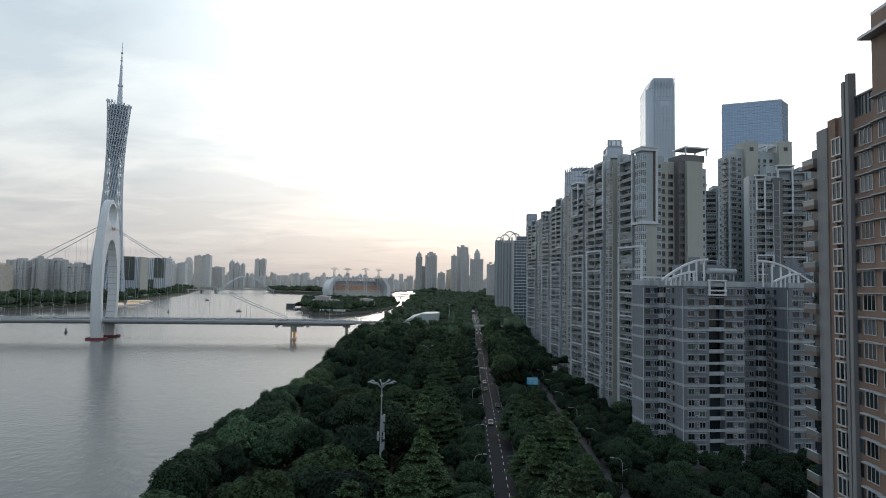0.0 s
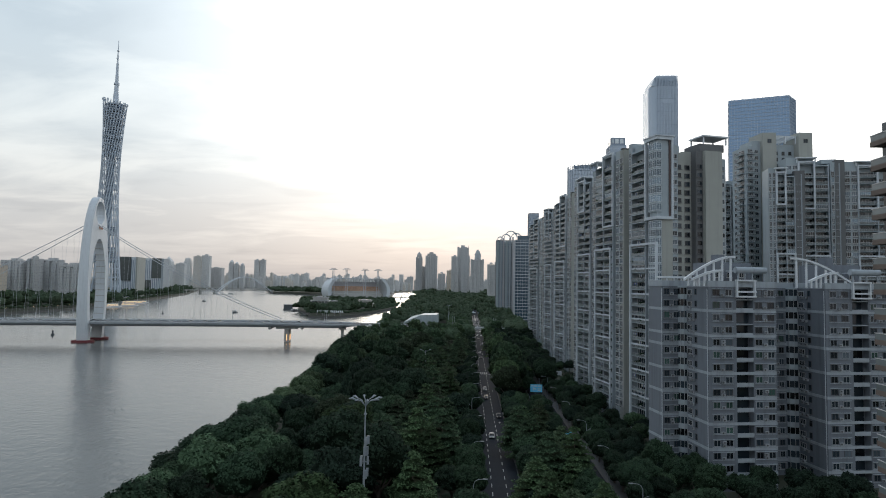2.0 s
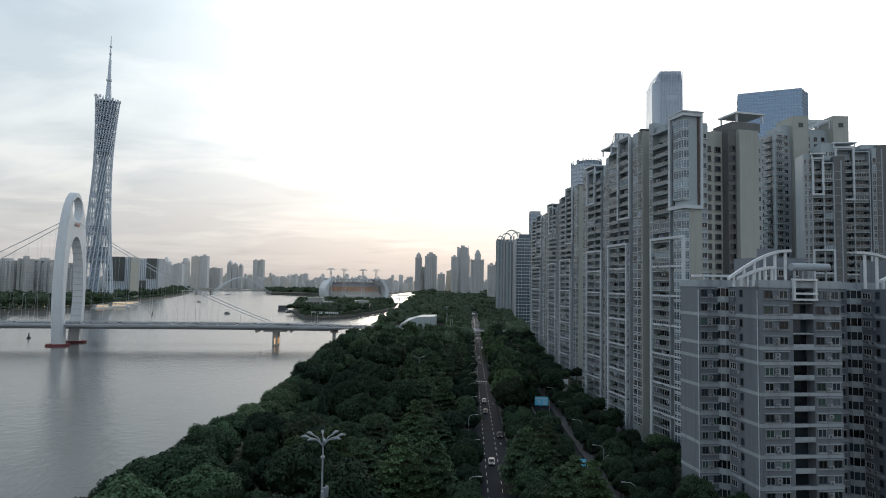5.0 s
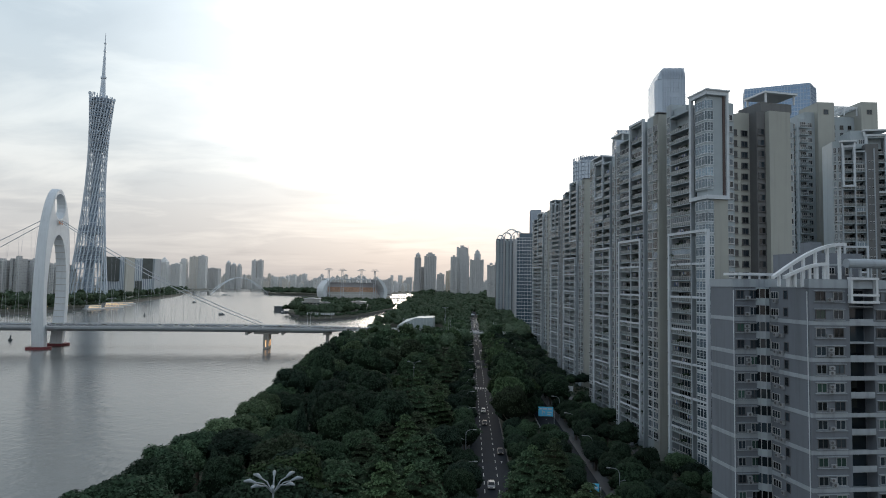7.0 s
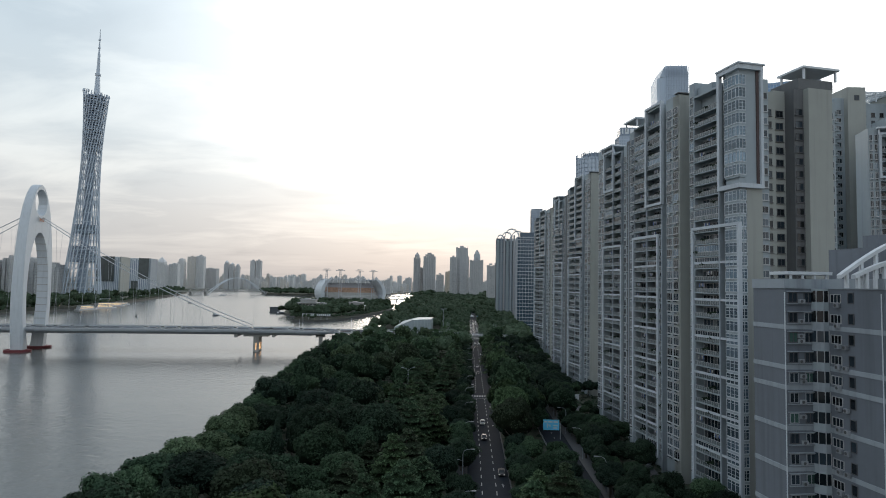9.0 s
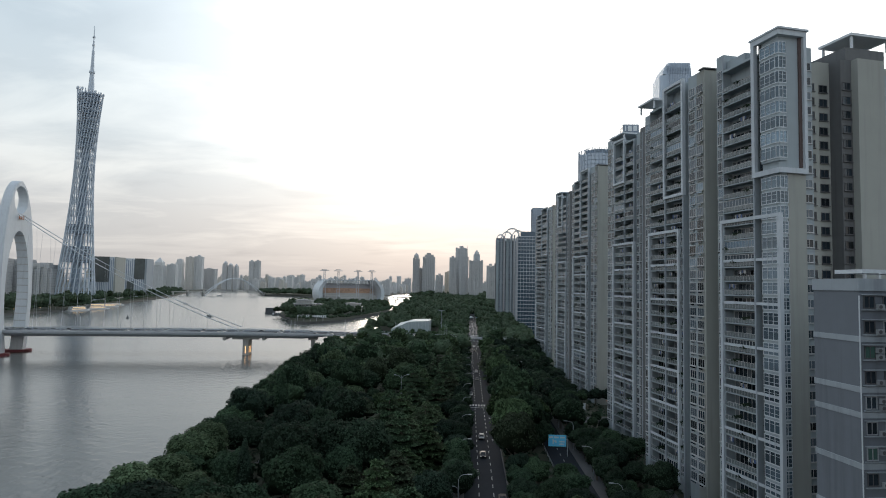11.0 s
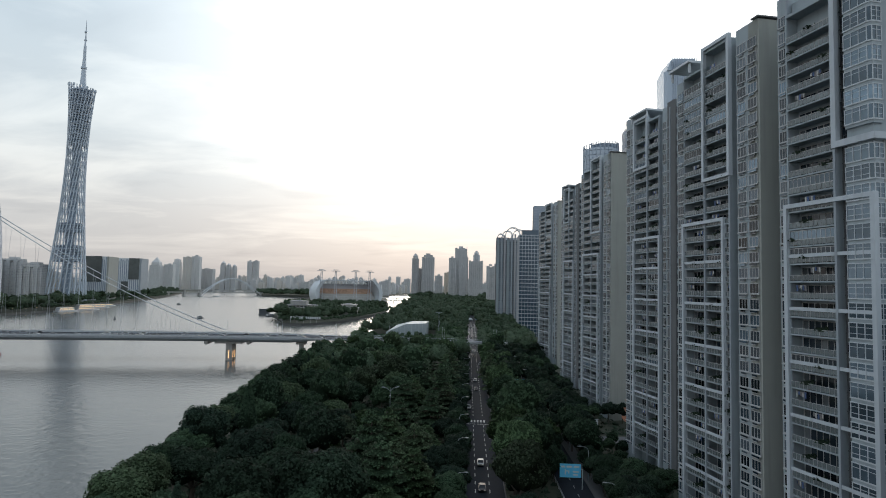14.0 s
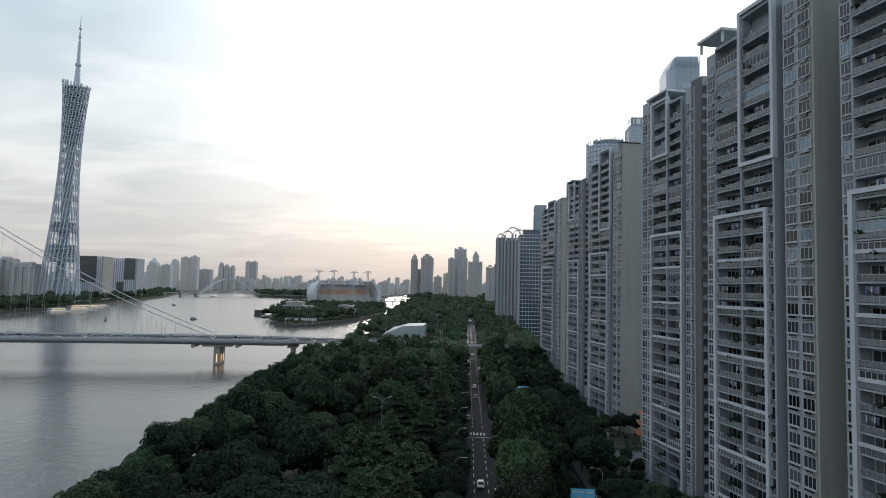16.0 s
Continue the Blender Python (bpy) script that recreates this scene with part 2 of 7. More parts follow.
class Build:
    """Collects boxes, tubes and faces into one mesh."""

    def __init__(self):
        self.v, self.f, self.m = [], [], []

    def box(self, x0, x1, y0, y1, z0, z1, mi=0):
        n = len(self.v)
        self.v += [(x, y, z) for x in (x0, x1) for y in (y0, y1) for z in (z0, z1)]
        for q in ((0, 1, 3, 2), (4, 6, 7, 5), (0, 4, 5, 1), (2, 3, 7, 6), (0, 2, 6, 4), (1, 5, 7, 3)):
            self.f.append(tuple(n + i for i in q))
            self.m.append(mi)
        return self

    def prism(self, pts, z0, z1, mi=0, top=None):
        """An upright prism over a plan outline (counter-clockwise)."""
        n, k = len(self.v), len(pts)
        self.v += [(x, y, z0) for x, y in pts] + [(x, y, z1) for x, y in pts]
        for i in range(k):
            j = (i + 1) % k
            self.f.append((n + i, n + j, n + k + j, n + k + i))
            self.m.append(mi)
        self.f += [tuple(n + k + i for i in range(k)), tuple(n + i for i in reversed(range(k)))]
        self.m += [mi if top is None else top, mi]
        return self

    def tube(self, pts, r, sides=6, mi=0, cap=True):
        """A tube along points; r is one radius or one for each point."""
        pts = [Vector(p) for p in pts]
        rs = r if isinstance(r, (list, tuple)) else [r] * len(pts)
        n = len(self.v)
        for i, p in enumerate(pts):
            d = (pts[min(i + 1, len(pts) - 1)] - pts[max(i - 1, 0)]).normalized()
            a = d.cross(Vector((0, 0, 1)) if abs(d.z) < 0.95 else Vector((1, 0, 0))).normalized()
            b = d.cross(a)
            for k in range(sides):
                w = 2 * math.pi * k / sides
                q = p + rs[i] * (math.cos(w) * a + math.sin(w) * b)
                self.v.append(tuple(q))
        for i in range(len(pts) - 1):
            for k in range(sides):
                l = (k + 1) % sides
                self.f.append((n + i * sides + k, n + i * sides + l, n + (i + 1) * sides + l, n + (i + 1) * sides + k))
                self.m.append(mi)
        if cap:
            self.f += [tuple(n + k for k in reversed(range(sides))), tuple(n + (len(pts) - 1) * sides + k for k in range(sides))]
            self.m += [mi, mi]
        return self

    def quad(self, a, b, c, d, mi=0):
        n = len(self.v)
        self.v += [tuple(a), tuple(b), tuple(c), tuple(d)]
        self.f.append((n, n + 1, n + 2, n + 3))
        self.m.append(mi)
        return self

    def mesh(self, name, mats, smooth=False):
        me = bpy.data.meshes.new(name)
        me.from_pydata(self.v, [], self.f)
        for m in mats:
            me.materials.append(m)
        me.polygons.foreach_set("material_index", self.m)
        if smooth:
            me.polygons.foreach_set("use_smooth", [True] * len(self.f))
        me.update()
        return me


def part(name, data, parent=None, at=None, label="", kind=""):
    """Links mesh data as one object, under a thing or part."""
    ob = new(name, data)
    if parent:
        ob.parent = parent
    if at is not None:
        ob.matrix_local = at
    return tagged(ob, label, kind=kind)


def thing(name, label, category, at=None, group="", data=None, kind=""):
    ob = new(name, data)
    if at is not None:
        ob.matrix_world = at
    return tagged(ob, label, category, group, kind)


def structure(name, data, label=""):
    return tagged(new(name, data), label, kind="structure")


rng = random.Random(7)

# ---- ground, river, roads ----
GROUND_Z, WATER_Z = 0.0, -3.0
wm = Build()
wm.quad((-4600, -400, WATER_Z), (4600, -400, WATER_Z), (4600, 4700, WATER_Z), (-4600, 4700, WATER_Z))
structure("water", wm.mesh("water", [WATER]), "wide grey river, lightly rippled, mirroring the evening sky")


def bank(name, outline, label, m=SOIL):
    b = Build().prism(outline, -6, GROUND_Z, 1, 0)
    return structure(name, b.mesh(name, [m, QUAY]), label)


SHORE = [(-55, -300), (-56, 60), (-58, 110), (-65, 160), (-69, 200), (-73, 290), (-79, 350), (-88, 440), (-95, 525), (-96, 620),
         (-107, 740), (-120, 1020), (-152, 1460), (-212, 2270), (-300, 3800), (-340, 4690)]


def shore_x(y):
    for (xa, ya), (xb, yb) in zip(SHORE, SHORE[1:]):
        if ya <= y <= yb:
            return xa + (xb - xa) * (y - ya) / (yb - ya)
    return SHORE[-1][0]


bank("ground", [(4500, -300), (4500, 4690)] + SHORE[::-1], "dark park soil and grass of the north bank behind a concrete quay")
ISLAND = [(-256, 940), (-243, 880), (-212, 872), (-184, 930), (-172, 1060), (-166, 1240), (-182, 1400), (-226, 1700), (-305, 2200), (-345, 2450), (-480, 2500),
          (-560, 2100), (-500, 1700), (-380, 1300), (-310, 1050)]
bank("ground_island", ISLAND, "wooded river island with a low stone quay")
SOUTH = [(-640, -300), (-643, 800), (-648, 940), (-662, 1064), (-720, 1250), (-840, 1600), (-980, 2000), (-1300, 2770), (-1600, 3600), (-1900, 4690)]
bank("ground_south", [(-640, -300)] + SOUTH[1:] + [(-4500, 4690), (-4500, -300)], "far south bank of the river with a promenade")


bank("ground_upriver", [(-600, 2300), (-420, 2700), (-400, 4690), (-1650, 4690), (-1120, 3150), (-870, 2520), (-830, 2440), (-672, 2340)], "wooded island bank beyond the arch bridge")


upland = Build().prism([(-2150, 3950), (-900, 3950), (-900, 4680), (-2150, 4680)], -6, -0.6, 1, 0)
structure("ground_bend", upland.mesh("ground_bend", [SOIL, QUAY]), "far land where the river bends away")


def upriver_x(y):
    return float(np.interp(y, (2440, 2520, 3150, 4690), (-830, -870, -1120, -1650)))


def south_x(y):
    return float(np.interp(y, [q[1] for q in SOUTH], [q[0] for q in SOUTH]))


def road_left(y):
    return 1.8 - 0.012 * (y - 155)


def road_right(y):
    return 12.4 - 0.012 * (y - 155)


def side_right(y):
    return 34.5 - 0.018 * (y - 150)


def ribbon(name, left, right, y0, y1, z, m, label, step=40):
    b = Build()
    y = y0
    while y < y1:
        ya, yb = y, min(y + step, y1)
        b.quad((left(ya), ya, z), (right(ya), ya, z), (right(yb), yb, z), (left(yb), yb, z))
        y += step
    return structure(name, b.mesh(name, [m]), label)


def kerb(name, edge, y0, y1, side, label, w=0.3, h=0.16):
    b = Build()
    y = y0
    while y < y1:
        ya, yb = y, min(y + 40, y1)
        n = len(b.v)
        for yy in (ya, yb):
            e = edge(yy)
            a, c = (e - w, e) if side < 0 else (e, e + w)
            b.v += [(a, yy, 0), (c, yy, 0), (c, yy, h), (a, yy, h)]
        for q in ((0, 3, 7, 4), (3, 2, 6, 7), (2, 1, 5, 6), (0, 1, 2, 3), (4, 7, 6, 5)):
            b.f.append(tuple(n + i for i in q))
            b.m.append(0)
        y += 40
    structure(name, b.mesh(name, [PAVING]), label)


ribbon("road", road_left, road_right, -40, 1500, 0.02, ASPHALT, "dark asphalt avenue with worn white lane lines")
ribbon("road_side", lambda y: side_right(y) - 7.2, side_right, -40, 700, 0.02, ASPHALT, "narrow asphalt service road between trees")
ribbon("pavement", lambda y: side_right(y) + 0.3, lambda y: side_right(y) + 3.3, -40, 700, 0.10, PAVING, "pale grey paved footpath")
ribbon("pavement_west", lambda y: road_left(y) - 3.6, lambda y: road_left(y) - 0.3, -40, 700, 0.10, PAVING, "paved footpath under the trees")
kerb("trim_kerb_1", road_left, -40, 900, -1, "grey stone kerb")
kerb("trim_kerb_2", road_right, -40, 900, 1, "grey stone kerb")
kerb("trim_kerb_3", side_right, -40, 700, 1, "grey stone kerb")
kerb("trim_kerb_4", lambda y: side_right(y) - 7.2, -40, 700, -1, "grey stone kerb")

marks = Build()


def mark(x0, x1, y0, y1):
    marks.box(x0, x1, y0, y1, 0.024, 0.028)


y = 100
while y < 900:
    if not 350 < y < 362:
        for off in (3.55, 7.05):
            x = road_left(y) + off
            mark(x - 0.09, x + 0.09, y, y + 2.6)
        if y < 420:
            x = side_right(y) - 3.6
            mark(x - 0.07, x + 0.07, y, y + 2.0)
    y += 6.2
x = 2.2
while x < 10:
    mark(road_left(357) + x - 1.9, road_left(357) + x - 1.3, 355.6, 359.2)
    x += 1.15
mark(road_left(352) + 0.3, road_right(352) - 0.3, 352.4, 352.8)
for yy in (300, 332, 236):
    mark(road_left(yy) + 8.7, road_left(yy) + 8.9, yy, yy + 2.4)
    mark(road_left(yy) + 8.4, road_left(yy) + 9.2, yy + 1.5, yy + 1.8)
structure("trim_road_marking", marks.mesh("road_marking", [PAINT]), "worn white dashes and a zebra crossing")

# winding path in the park, forecourt paths before the towers
path = Build()
pts = [(-56, 268), (-54.5, 280), (-53.5, 290), (-50.5, 299), (-46, 305), (-42, 315)]
for (xa, ya), (xb, yb) in zip(pts, pts[1:]):
    path.quad((xa - 1.1, ya, 0.05), (xa + 1.1, ya, 0.05), (xb + 1.1, yb, 0.05), (xb - 1.1, yb, 0.05))
for k in range(10):
    a, c = k * 0.25, (k + 1) * 0.25
    path.quad(*[(46 + r * math.cos(w), 243 + r * math.sin(w), 0.05) for w, r in ((a, 7), (a, 8.4), (c, 8.4), (c, 7))])
path.quad((38, 330, 0.05), (58, 330, 0.05), (58, 341, 0.05), (38, 341, 0.05))
path.quad((47, 200, 0.05), (49, 200, 0.05), (52, 262, 0.05), (50, 262, 0.05))
structure("pavement_paths", path.mesh("paths", [PAVING]), "pale park and courtyard paths")

# ---- apartment towers ----
FLOOR = 2.9
CURTAIN = mat("curtain_behind_glass", (0.105, 0.117, 0.126), 0.25, 0, 0.2, 1.5, rand=0.7)
_cache = {}


def window_mesh(w, h, mullions=1, glass=GLASS, frame=FRAME, sill=True, depth=0.10, transom=False, ledge=0.0):
    key = ("win", round(w, 2), round(h, 2), mullions, glass.name, frame.name, sill, transom, ledge)
    if key not in _cache:
        b, t = Build(), 0.05
        b.box(-w / 2, w / 2, -0.03, 0.01, 0, h, 1)
        for x in (-w / 2, w / 2):
            b.box(x - t, x + t, -depth, 0.01, -t, h + t, 0)
        for z in (0, h) + ((h * 0.7,) if transom else ()):
            b.box(-w / 2 + t, w / 2 - t, -depth, 0.008, z - t, z + t, 0)
        for k in range(mullions):
            x = -w / 2 + w * (k + 1) / (mullions + 1)
            b.box(x - 0.04, x + 0.04, -depth + 0.02, 0.006, t, h - t, 0)
        if sill:
            b.box(-w / 2 - 0.15, w / 2 + 0.15, -0.28, 0.012, -0.2, -t - 0.004, 0)
        if ledge:
            lw = w * ledge
            b.box(-lw / 2, lw / 2, -0.34, 0.011, -0.66, -0.60, 0).box(-lw / 2, lw / 2, -0.28, -0.25, -0.58, -0.24, 1)
        _cache[key] = b.mesh("window", [frame, glass])
    return _cache[key]


def balcony_mesh(w, d):
    key = ("balc", round(w, 2), round(d, 2))
    if key not in _cache:
        b = Build()
        b.box(-w / 2, w / 2, -d, -0.02, -0.14, 0.0)
        b.box(-w / 2, w / 2, -d - 0.10, -d, -0.20, 0.06)
        _cache[key] = b.mesh("balcony", [WALL])
    return _cache[key]


def rail_mesh(w, d):
    key = ("rail", round(w, 2), round(d, 2))
    if key not in _cache:
        b = Build()
        n = max(3, round(w / 0.85))
        for k in range(n):
            x = -w / 2 + w * (k + 0.5) / n
            b.box(x - 0.34, x + 0.34, -d - 0.06, -d - 0.02, 0.18, 0.94, 1).box(x - 0.43, x - 0.39, -d - 0.07, -d - 0.01, 0.06, 0.98, 0)
        b.box(-w / 2, w / 2, -d - 0.08, -d, 0.98, 1.05, 0)
        _cache[key] = b.mesh("railing", [FRAME, RAILGLASS])
    return _cache[key]


def door_mesh(w, style=0):
    key = ("door", round(w, 2), style)
    if key not in _cache:
        b, h = Build(), 2.25
        n = max(3, round(w / 1.15))
        for k in range(n):
            xa = -w / 2 + w * k / n
            b.box(xa, xa + w / n, -0.03, 0.0, 0.05, h, 2 if (k * 5 + style * 3) % 6 == 0 else 1)
        for k in range(n + 1):
            x = -w / 2 + w * k / n
            b.box(x - 0.05, x + 0.05, -0.09, -0.035, 0.05, h, 0)
        b.box(-w / 2, w / 2, -0.09, -0.036, h, h + 0.1, 0)
        _cache[key] = b.mesh("balcony_door", [FRAME, GLASS, CURTAIN])
    return _cache[key]


def facing(x, y, z, phi):
    """Pose of a wall piece: its x runs along the wall, its -y points out of it."""
    return pose(x, y, z, 0, 0, phi)


class Wall:
    """A stretch of facade: starts at p, runs a metres along direction phi (degrees), outward to its right-hand -y."""

    def __init__(self, parent, px, py, phi):
        self.parent, self.m = parent, pose(px, py, 0, 0, 0, phi)

    def at(self, s, out, z):
        return self.m @ pose(s, -out, z)


def river_tower(label, at, strips, frames, depth, side, roof=(), z_low=5.0, group="riverside apartment towers", clutter=0.0, name="apartment_tower", side_depth=3.0):
    """A tower whose river front lies on local x = 0 and runs along local +y from the near corner.
    strips: (s0, s1, kind, top, set-back, columns); frames: (s0, s1, z0, z1, bar spacing) white frames proud of the front;
    side: strips of the near side, along local +x; roof: (x0, x1, y0, y1, z0, z1, kind)."""
    t = thing(name, label, "apartment building", at, group)
    dark = Build()
    for s0, s1, kind, top, back, cols in strips:
        if kind == "balc":
            part("wall", Build().box(back + 2.2, depth, s0, s1, 0, top).mesh("wall", [WALL]), t)
            surround = Build().box(back, back + 2.2, s0 - 0.15, s0 + 0.15, 0, top).box(back, back + 2.2, s1 - 0.15, s1 + 0.15, 0, top)
            surround.box(back - 0.1, back + 2.2, s0 + 0.15, s1 - 0.15, top - 0.5, top)
            part("balcony_surround", surround.mesh("balcony_surround", [WALL]), t)
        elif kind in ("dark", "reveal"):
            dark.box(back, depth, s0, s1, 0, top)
        else:
            part("wall", Build().box(back, depth, s0, s1, 0, top).mesh("wall", [WALL]), t)
        phi = -90
        wall = Wall(t, back, s1, phi)
        span = s1 - s0
        nfl = int((top - z_low - 1.2) / FLOOR)
        for fl in range(nfl):
            z = z_low + fl * FLOOR
            if kind == "win":
                for c in range(cols):
                    w = min(2.4, span / cols - 0.6)
                    s = span * (c + 0.5) / cols
                    gm = (GLASS2, GLASS, GLASS2, GLASS, BAYGLASS)[(fl * 7 + c * 3 + int(s0)) % 5]
                    part("window", window_mesh(w, 1.8, 1 if w < 1.6 else 2, gm, ledge=0.55 if (fl + c) % 3 else 0.85), t, wall.at(s, 0.0, z + 0.75))
            elif kind == "bay":
                for c in range(cols):
                    w = span / cols - 0.25
                    s = span * (c + 0.5) / cols
                    part("window", window_mesh(w, 2.2, 2, BAYGLASS, FRAME, False, 0.10, True), t, wall.at(s, 0.0, z + 0.45))
            elif kind in ("dark", "reveal") and span > 1.5:
                part("window", window_mesh(0.9, 1.3, 0, GLASS, DARKFRAME), t, wall.at(span / 2, 0.0, z + 0.9))
            elif kind == "balc":
                b = part("balcony", balcony_mesh(span - 0.3, 2.2), t, pose(back + 2.2, (s0 + s1) / 2, z, 0, 0, phi))
                part("railing", rail_mesh(span - 0.3, 2.2), b)
                part("balcony_door", door_mesh(span * 0.9, rng.randrange(4)), t, pose(back + 2.195, (s0 + s1) / 2, z, 0, 0, phi))
                if rng.random() < 0.13:
                    part("balcony_glazing", window_mesh(span - 0.5, 1.42, max(3, round(span / 1.1)), GLASS if rng.random() < 0.6 else BAYGLASS, FRAME, False), b, pose(0, -2.15, 1.08))
                if rng.random() < clutter:
                    CLUTTER.append(at @ pose(back + 2.2, rng.uniform(s0 + 0.8, s1 - 0.8), z, 0, 0, phi))
    # slim pilasters between the strips
    for s0, s1, kind, top, back, cols in strips[1:]:
        part("pilaster", Build().box(back - 0.3, back + 0.25, s0 - 0.2, s0 + 0.2, 0, top - 0.6).mesh("pilaster", [BAND]), t)
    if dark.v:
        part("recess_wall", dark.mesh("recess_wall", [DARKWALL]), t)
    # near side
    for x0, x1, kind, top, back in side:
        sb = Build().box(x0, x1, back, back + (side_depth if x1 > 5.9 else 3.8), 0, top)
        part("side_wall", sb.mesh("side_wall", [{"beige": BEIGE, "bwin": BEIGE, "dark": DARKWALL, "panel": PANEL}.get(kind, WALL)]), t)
        if kind in ("win", "dark", "bwin"):
            for fl in range(int((top - z_low - 1.5) / FLOOR)):
                z = z_low + fl * FLOOR
                w = min(1.9, (x1 - x0) - 0.5)
                part("window", window_mesh(w, 1.5, 1, GLASS2 if kind == "win" and fl % 3 else GLASS, FRAME if kind == "win" else DARKFRAME), t,
                     facing((x0 + x1) / 2, back, z + 0.8, 0))
    # white frames
    for s0, s1, z0, z1, step in frames:
        fb, o, w = Build(), -0.55, 0.7
        fb.box(o, 0.3, s0, s0 + w, z0, z1)
        fb.box(o, 0.3, s1 - w, s1, z0, z1)
        fb.box(o, 0.3, s0 + w, s1 - w, z1 - w, z1)
        if z0 > 12:
            fb.box(o, 0.3, s0 + w, s1 - w, z0, z0 + w)
        part("facade_frame", fb.mesh("facade_frame", [FACADEWHITE]), t, label="white projecting facade frame")
        if step:
            z = z1 - step
            while z > z0 + 3:
                part("frame_bar", Build().box(o + 0.25, -0.12, s0 + w, s1 - w, z - 0.28, z + 0.28).mesh("frame_bar", [FACADEWHITE]), t)
                z -= step
    for x0, x1, y0, y1, z0, z1, kind in roof:
        rb = Build()
        if kind == "pergola":
            rb.box(x0, x1, y0, y1, z1 - 0.5, z1)
            for xx in (x0 + 0.5, x1 - 0.9):
                for yy in (y0 + 0.4, y1 - 0.8):
                    rb.box(xx, xx + 0.4, yy, yy + 0.4, z0, z1 - 0.5)
            part("roof_canopy", rb.mesh("roof_canopy", [WHITE]), t)
        else:
            rb.box(x0, x1, y0, y1, z0, z1)
            part("roof_room", rb.mesh("roof_room", [{"dark": DARKWALL, "beige": BEIGE, "white": WHITE}.get(kind, WALL)]), t)
    return t


CLUTTER = []

# nearest tower, with the framed corner bay
A_AT = pose(60.0, 220.5, 0, 0, 0, 16)
ta = river_tower("tall pale tower with a white framed corner bay and river balconies", A_AT,
                 [(0.2, 4.5, "plain", 99.4, 0.3, 0), (4.5, 6.3, "reveal", 99.4, 1.1, 1), (6.3, 15.7, "balc", 97.0, -0.1, 1), (15.7, 18.0, "win", 100.8, 0.3, 1)],
                 [(-0.4, 16.4, 3.0, 64.3, 8.7)], 6.2,
                 [(0.5, 5.0, "panel", 99.4, 0.25), (6.0, 8.6, "win", 97.4, 0.9), (8.6, 12.6, "bwin", 95.6, 3.4), (12.6, 15.8, "bwin", 96.2, 3.9),
                  (15.8, 18.4, "dark", 96.0, 1.2), (18.4, 24.9, "beige", 96.0, -0.3), (24.9, 27.8, "win", 94.0, 1.8)],
                 [(17.4, 27.0, 1.5, 10.0, 96.21, 98.8, "dark"), (18.4, 28.6, 1.0, 9.0, 98.8, 101.8, "pergola"), (9.0, 14.0, 8.0, 14.0, 96.3, 99.0, "wall"),
                  (1.0, 5.5, 10.0, 15.5, 97.01, 99.2, "wall")], clutter=0.95, side_depth=13.0)
# the white frame returns along the near side; glazed bays with bevelled corners stand within it
fb = Build().box(-0.55, 0.3, 5.75, 6.6, 71.9, 99.75).box(-0.55, 0.3, 0.2, 5.75, 98.7, 99.75).box(-0.55, 0.3, 0.2, 5.75, 71.9, 72.9).box(-0.55, 5.98, -0.7, 0.2, 98.7, 99.75).box(-0.55, 5.98, -0.7, 0.2, 71.9, 72.9).box(5.3, 5.98, -0.7, 0.9, 72.9, 98.7).box(-0.75, 6.3, -1.0, 6.9, 99.75, 100.1)
part("facade_frame", fb.mesh("facade_frame", [FACADEWHITE]), ta, label="white projecting facade frame")
part("frame_lining", Build().box(4.7, 5.3, -0.1, 0.24, 72.9, 98.7).mesh("frame_lining", [mat("dark_maroon_lining", (0.10, 0.07, 0.066), 0.7, 0, 0.1, 0.6)]), ta, label="dark red-brown lining strip")
part("side_infill", Build().box(1.9, 6.0, 0.0, 0.24, 3, 71.9).mesh("side_infill", [BEIGE]), ta)
BAY = [(0.3, 4.4), (-0.35, 4.4), (-0.35, 0.35), (0.0, -0.25), (1.75, -0.25), (1.75, 0.2)]


def bay_mesh(style):
    b = Build()
    inner = [(0.3, 4.35), (-0.27, 4.35), (-0.27, 0.38), (0.03, -0.17), (1.7, -0.17), (1.7, 0.2)]
    b.prism(inner, 0.42, 2.52, 1)
    b.prism(BAY, 0.22, 0.42, 0)
    b.prism(BAY, 2.52, 2.64, 0)
    b.prism([(x * 0.93 + 0.05, y) for x, y in inner], -0.26, 0.22, 2)
    for x, y in ((-0.31, 4.3), (-0.31, 3.0), (-0.31, 1.7), (-0.31, 0.38), (0.0, -0.21), (0.85, -0.21), (1.68, -0.21)):
        b.box(x - 0.05, x + 0.05, y - 0.05, y + 0.05, 0.42, 2.52, 0)
    for z in (1.02, 1.95) if style else (1.95,):
        b.box(-0.32, -0.28, 0.43, 4.25, z - 0.035, z + 0.035, 0).box(0.05, 1.63, -0.215, -0.18, z - 0.035, z + 0.035, 0)
    b.box(0.9, 1.63, -0.215, -0.18, 1.0, 1.07, 0)
    return b.mesh("bay_window", [BAYFRAME, BAYGLASS, WALL])


BAYS = [bay_mesh(0), bay_mesh(1)]
for fl in range(32):
    z = 5.0 + fl * FLOOR
    if z < 96.5 and not 69.5 < z < 72.6:
        part("bay_window", BAYS[fl % 2], ta, pose(0, 0, z))
for fl in range(9):
    part("window", window_mesh(1.3, 1.7, 1, GLASS, DARKFRAME), ta, facing(1.1, 5.4, 73.4 + fl * FLOOR, -90))

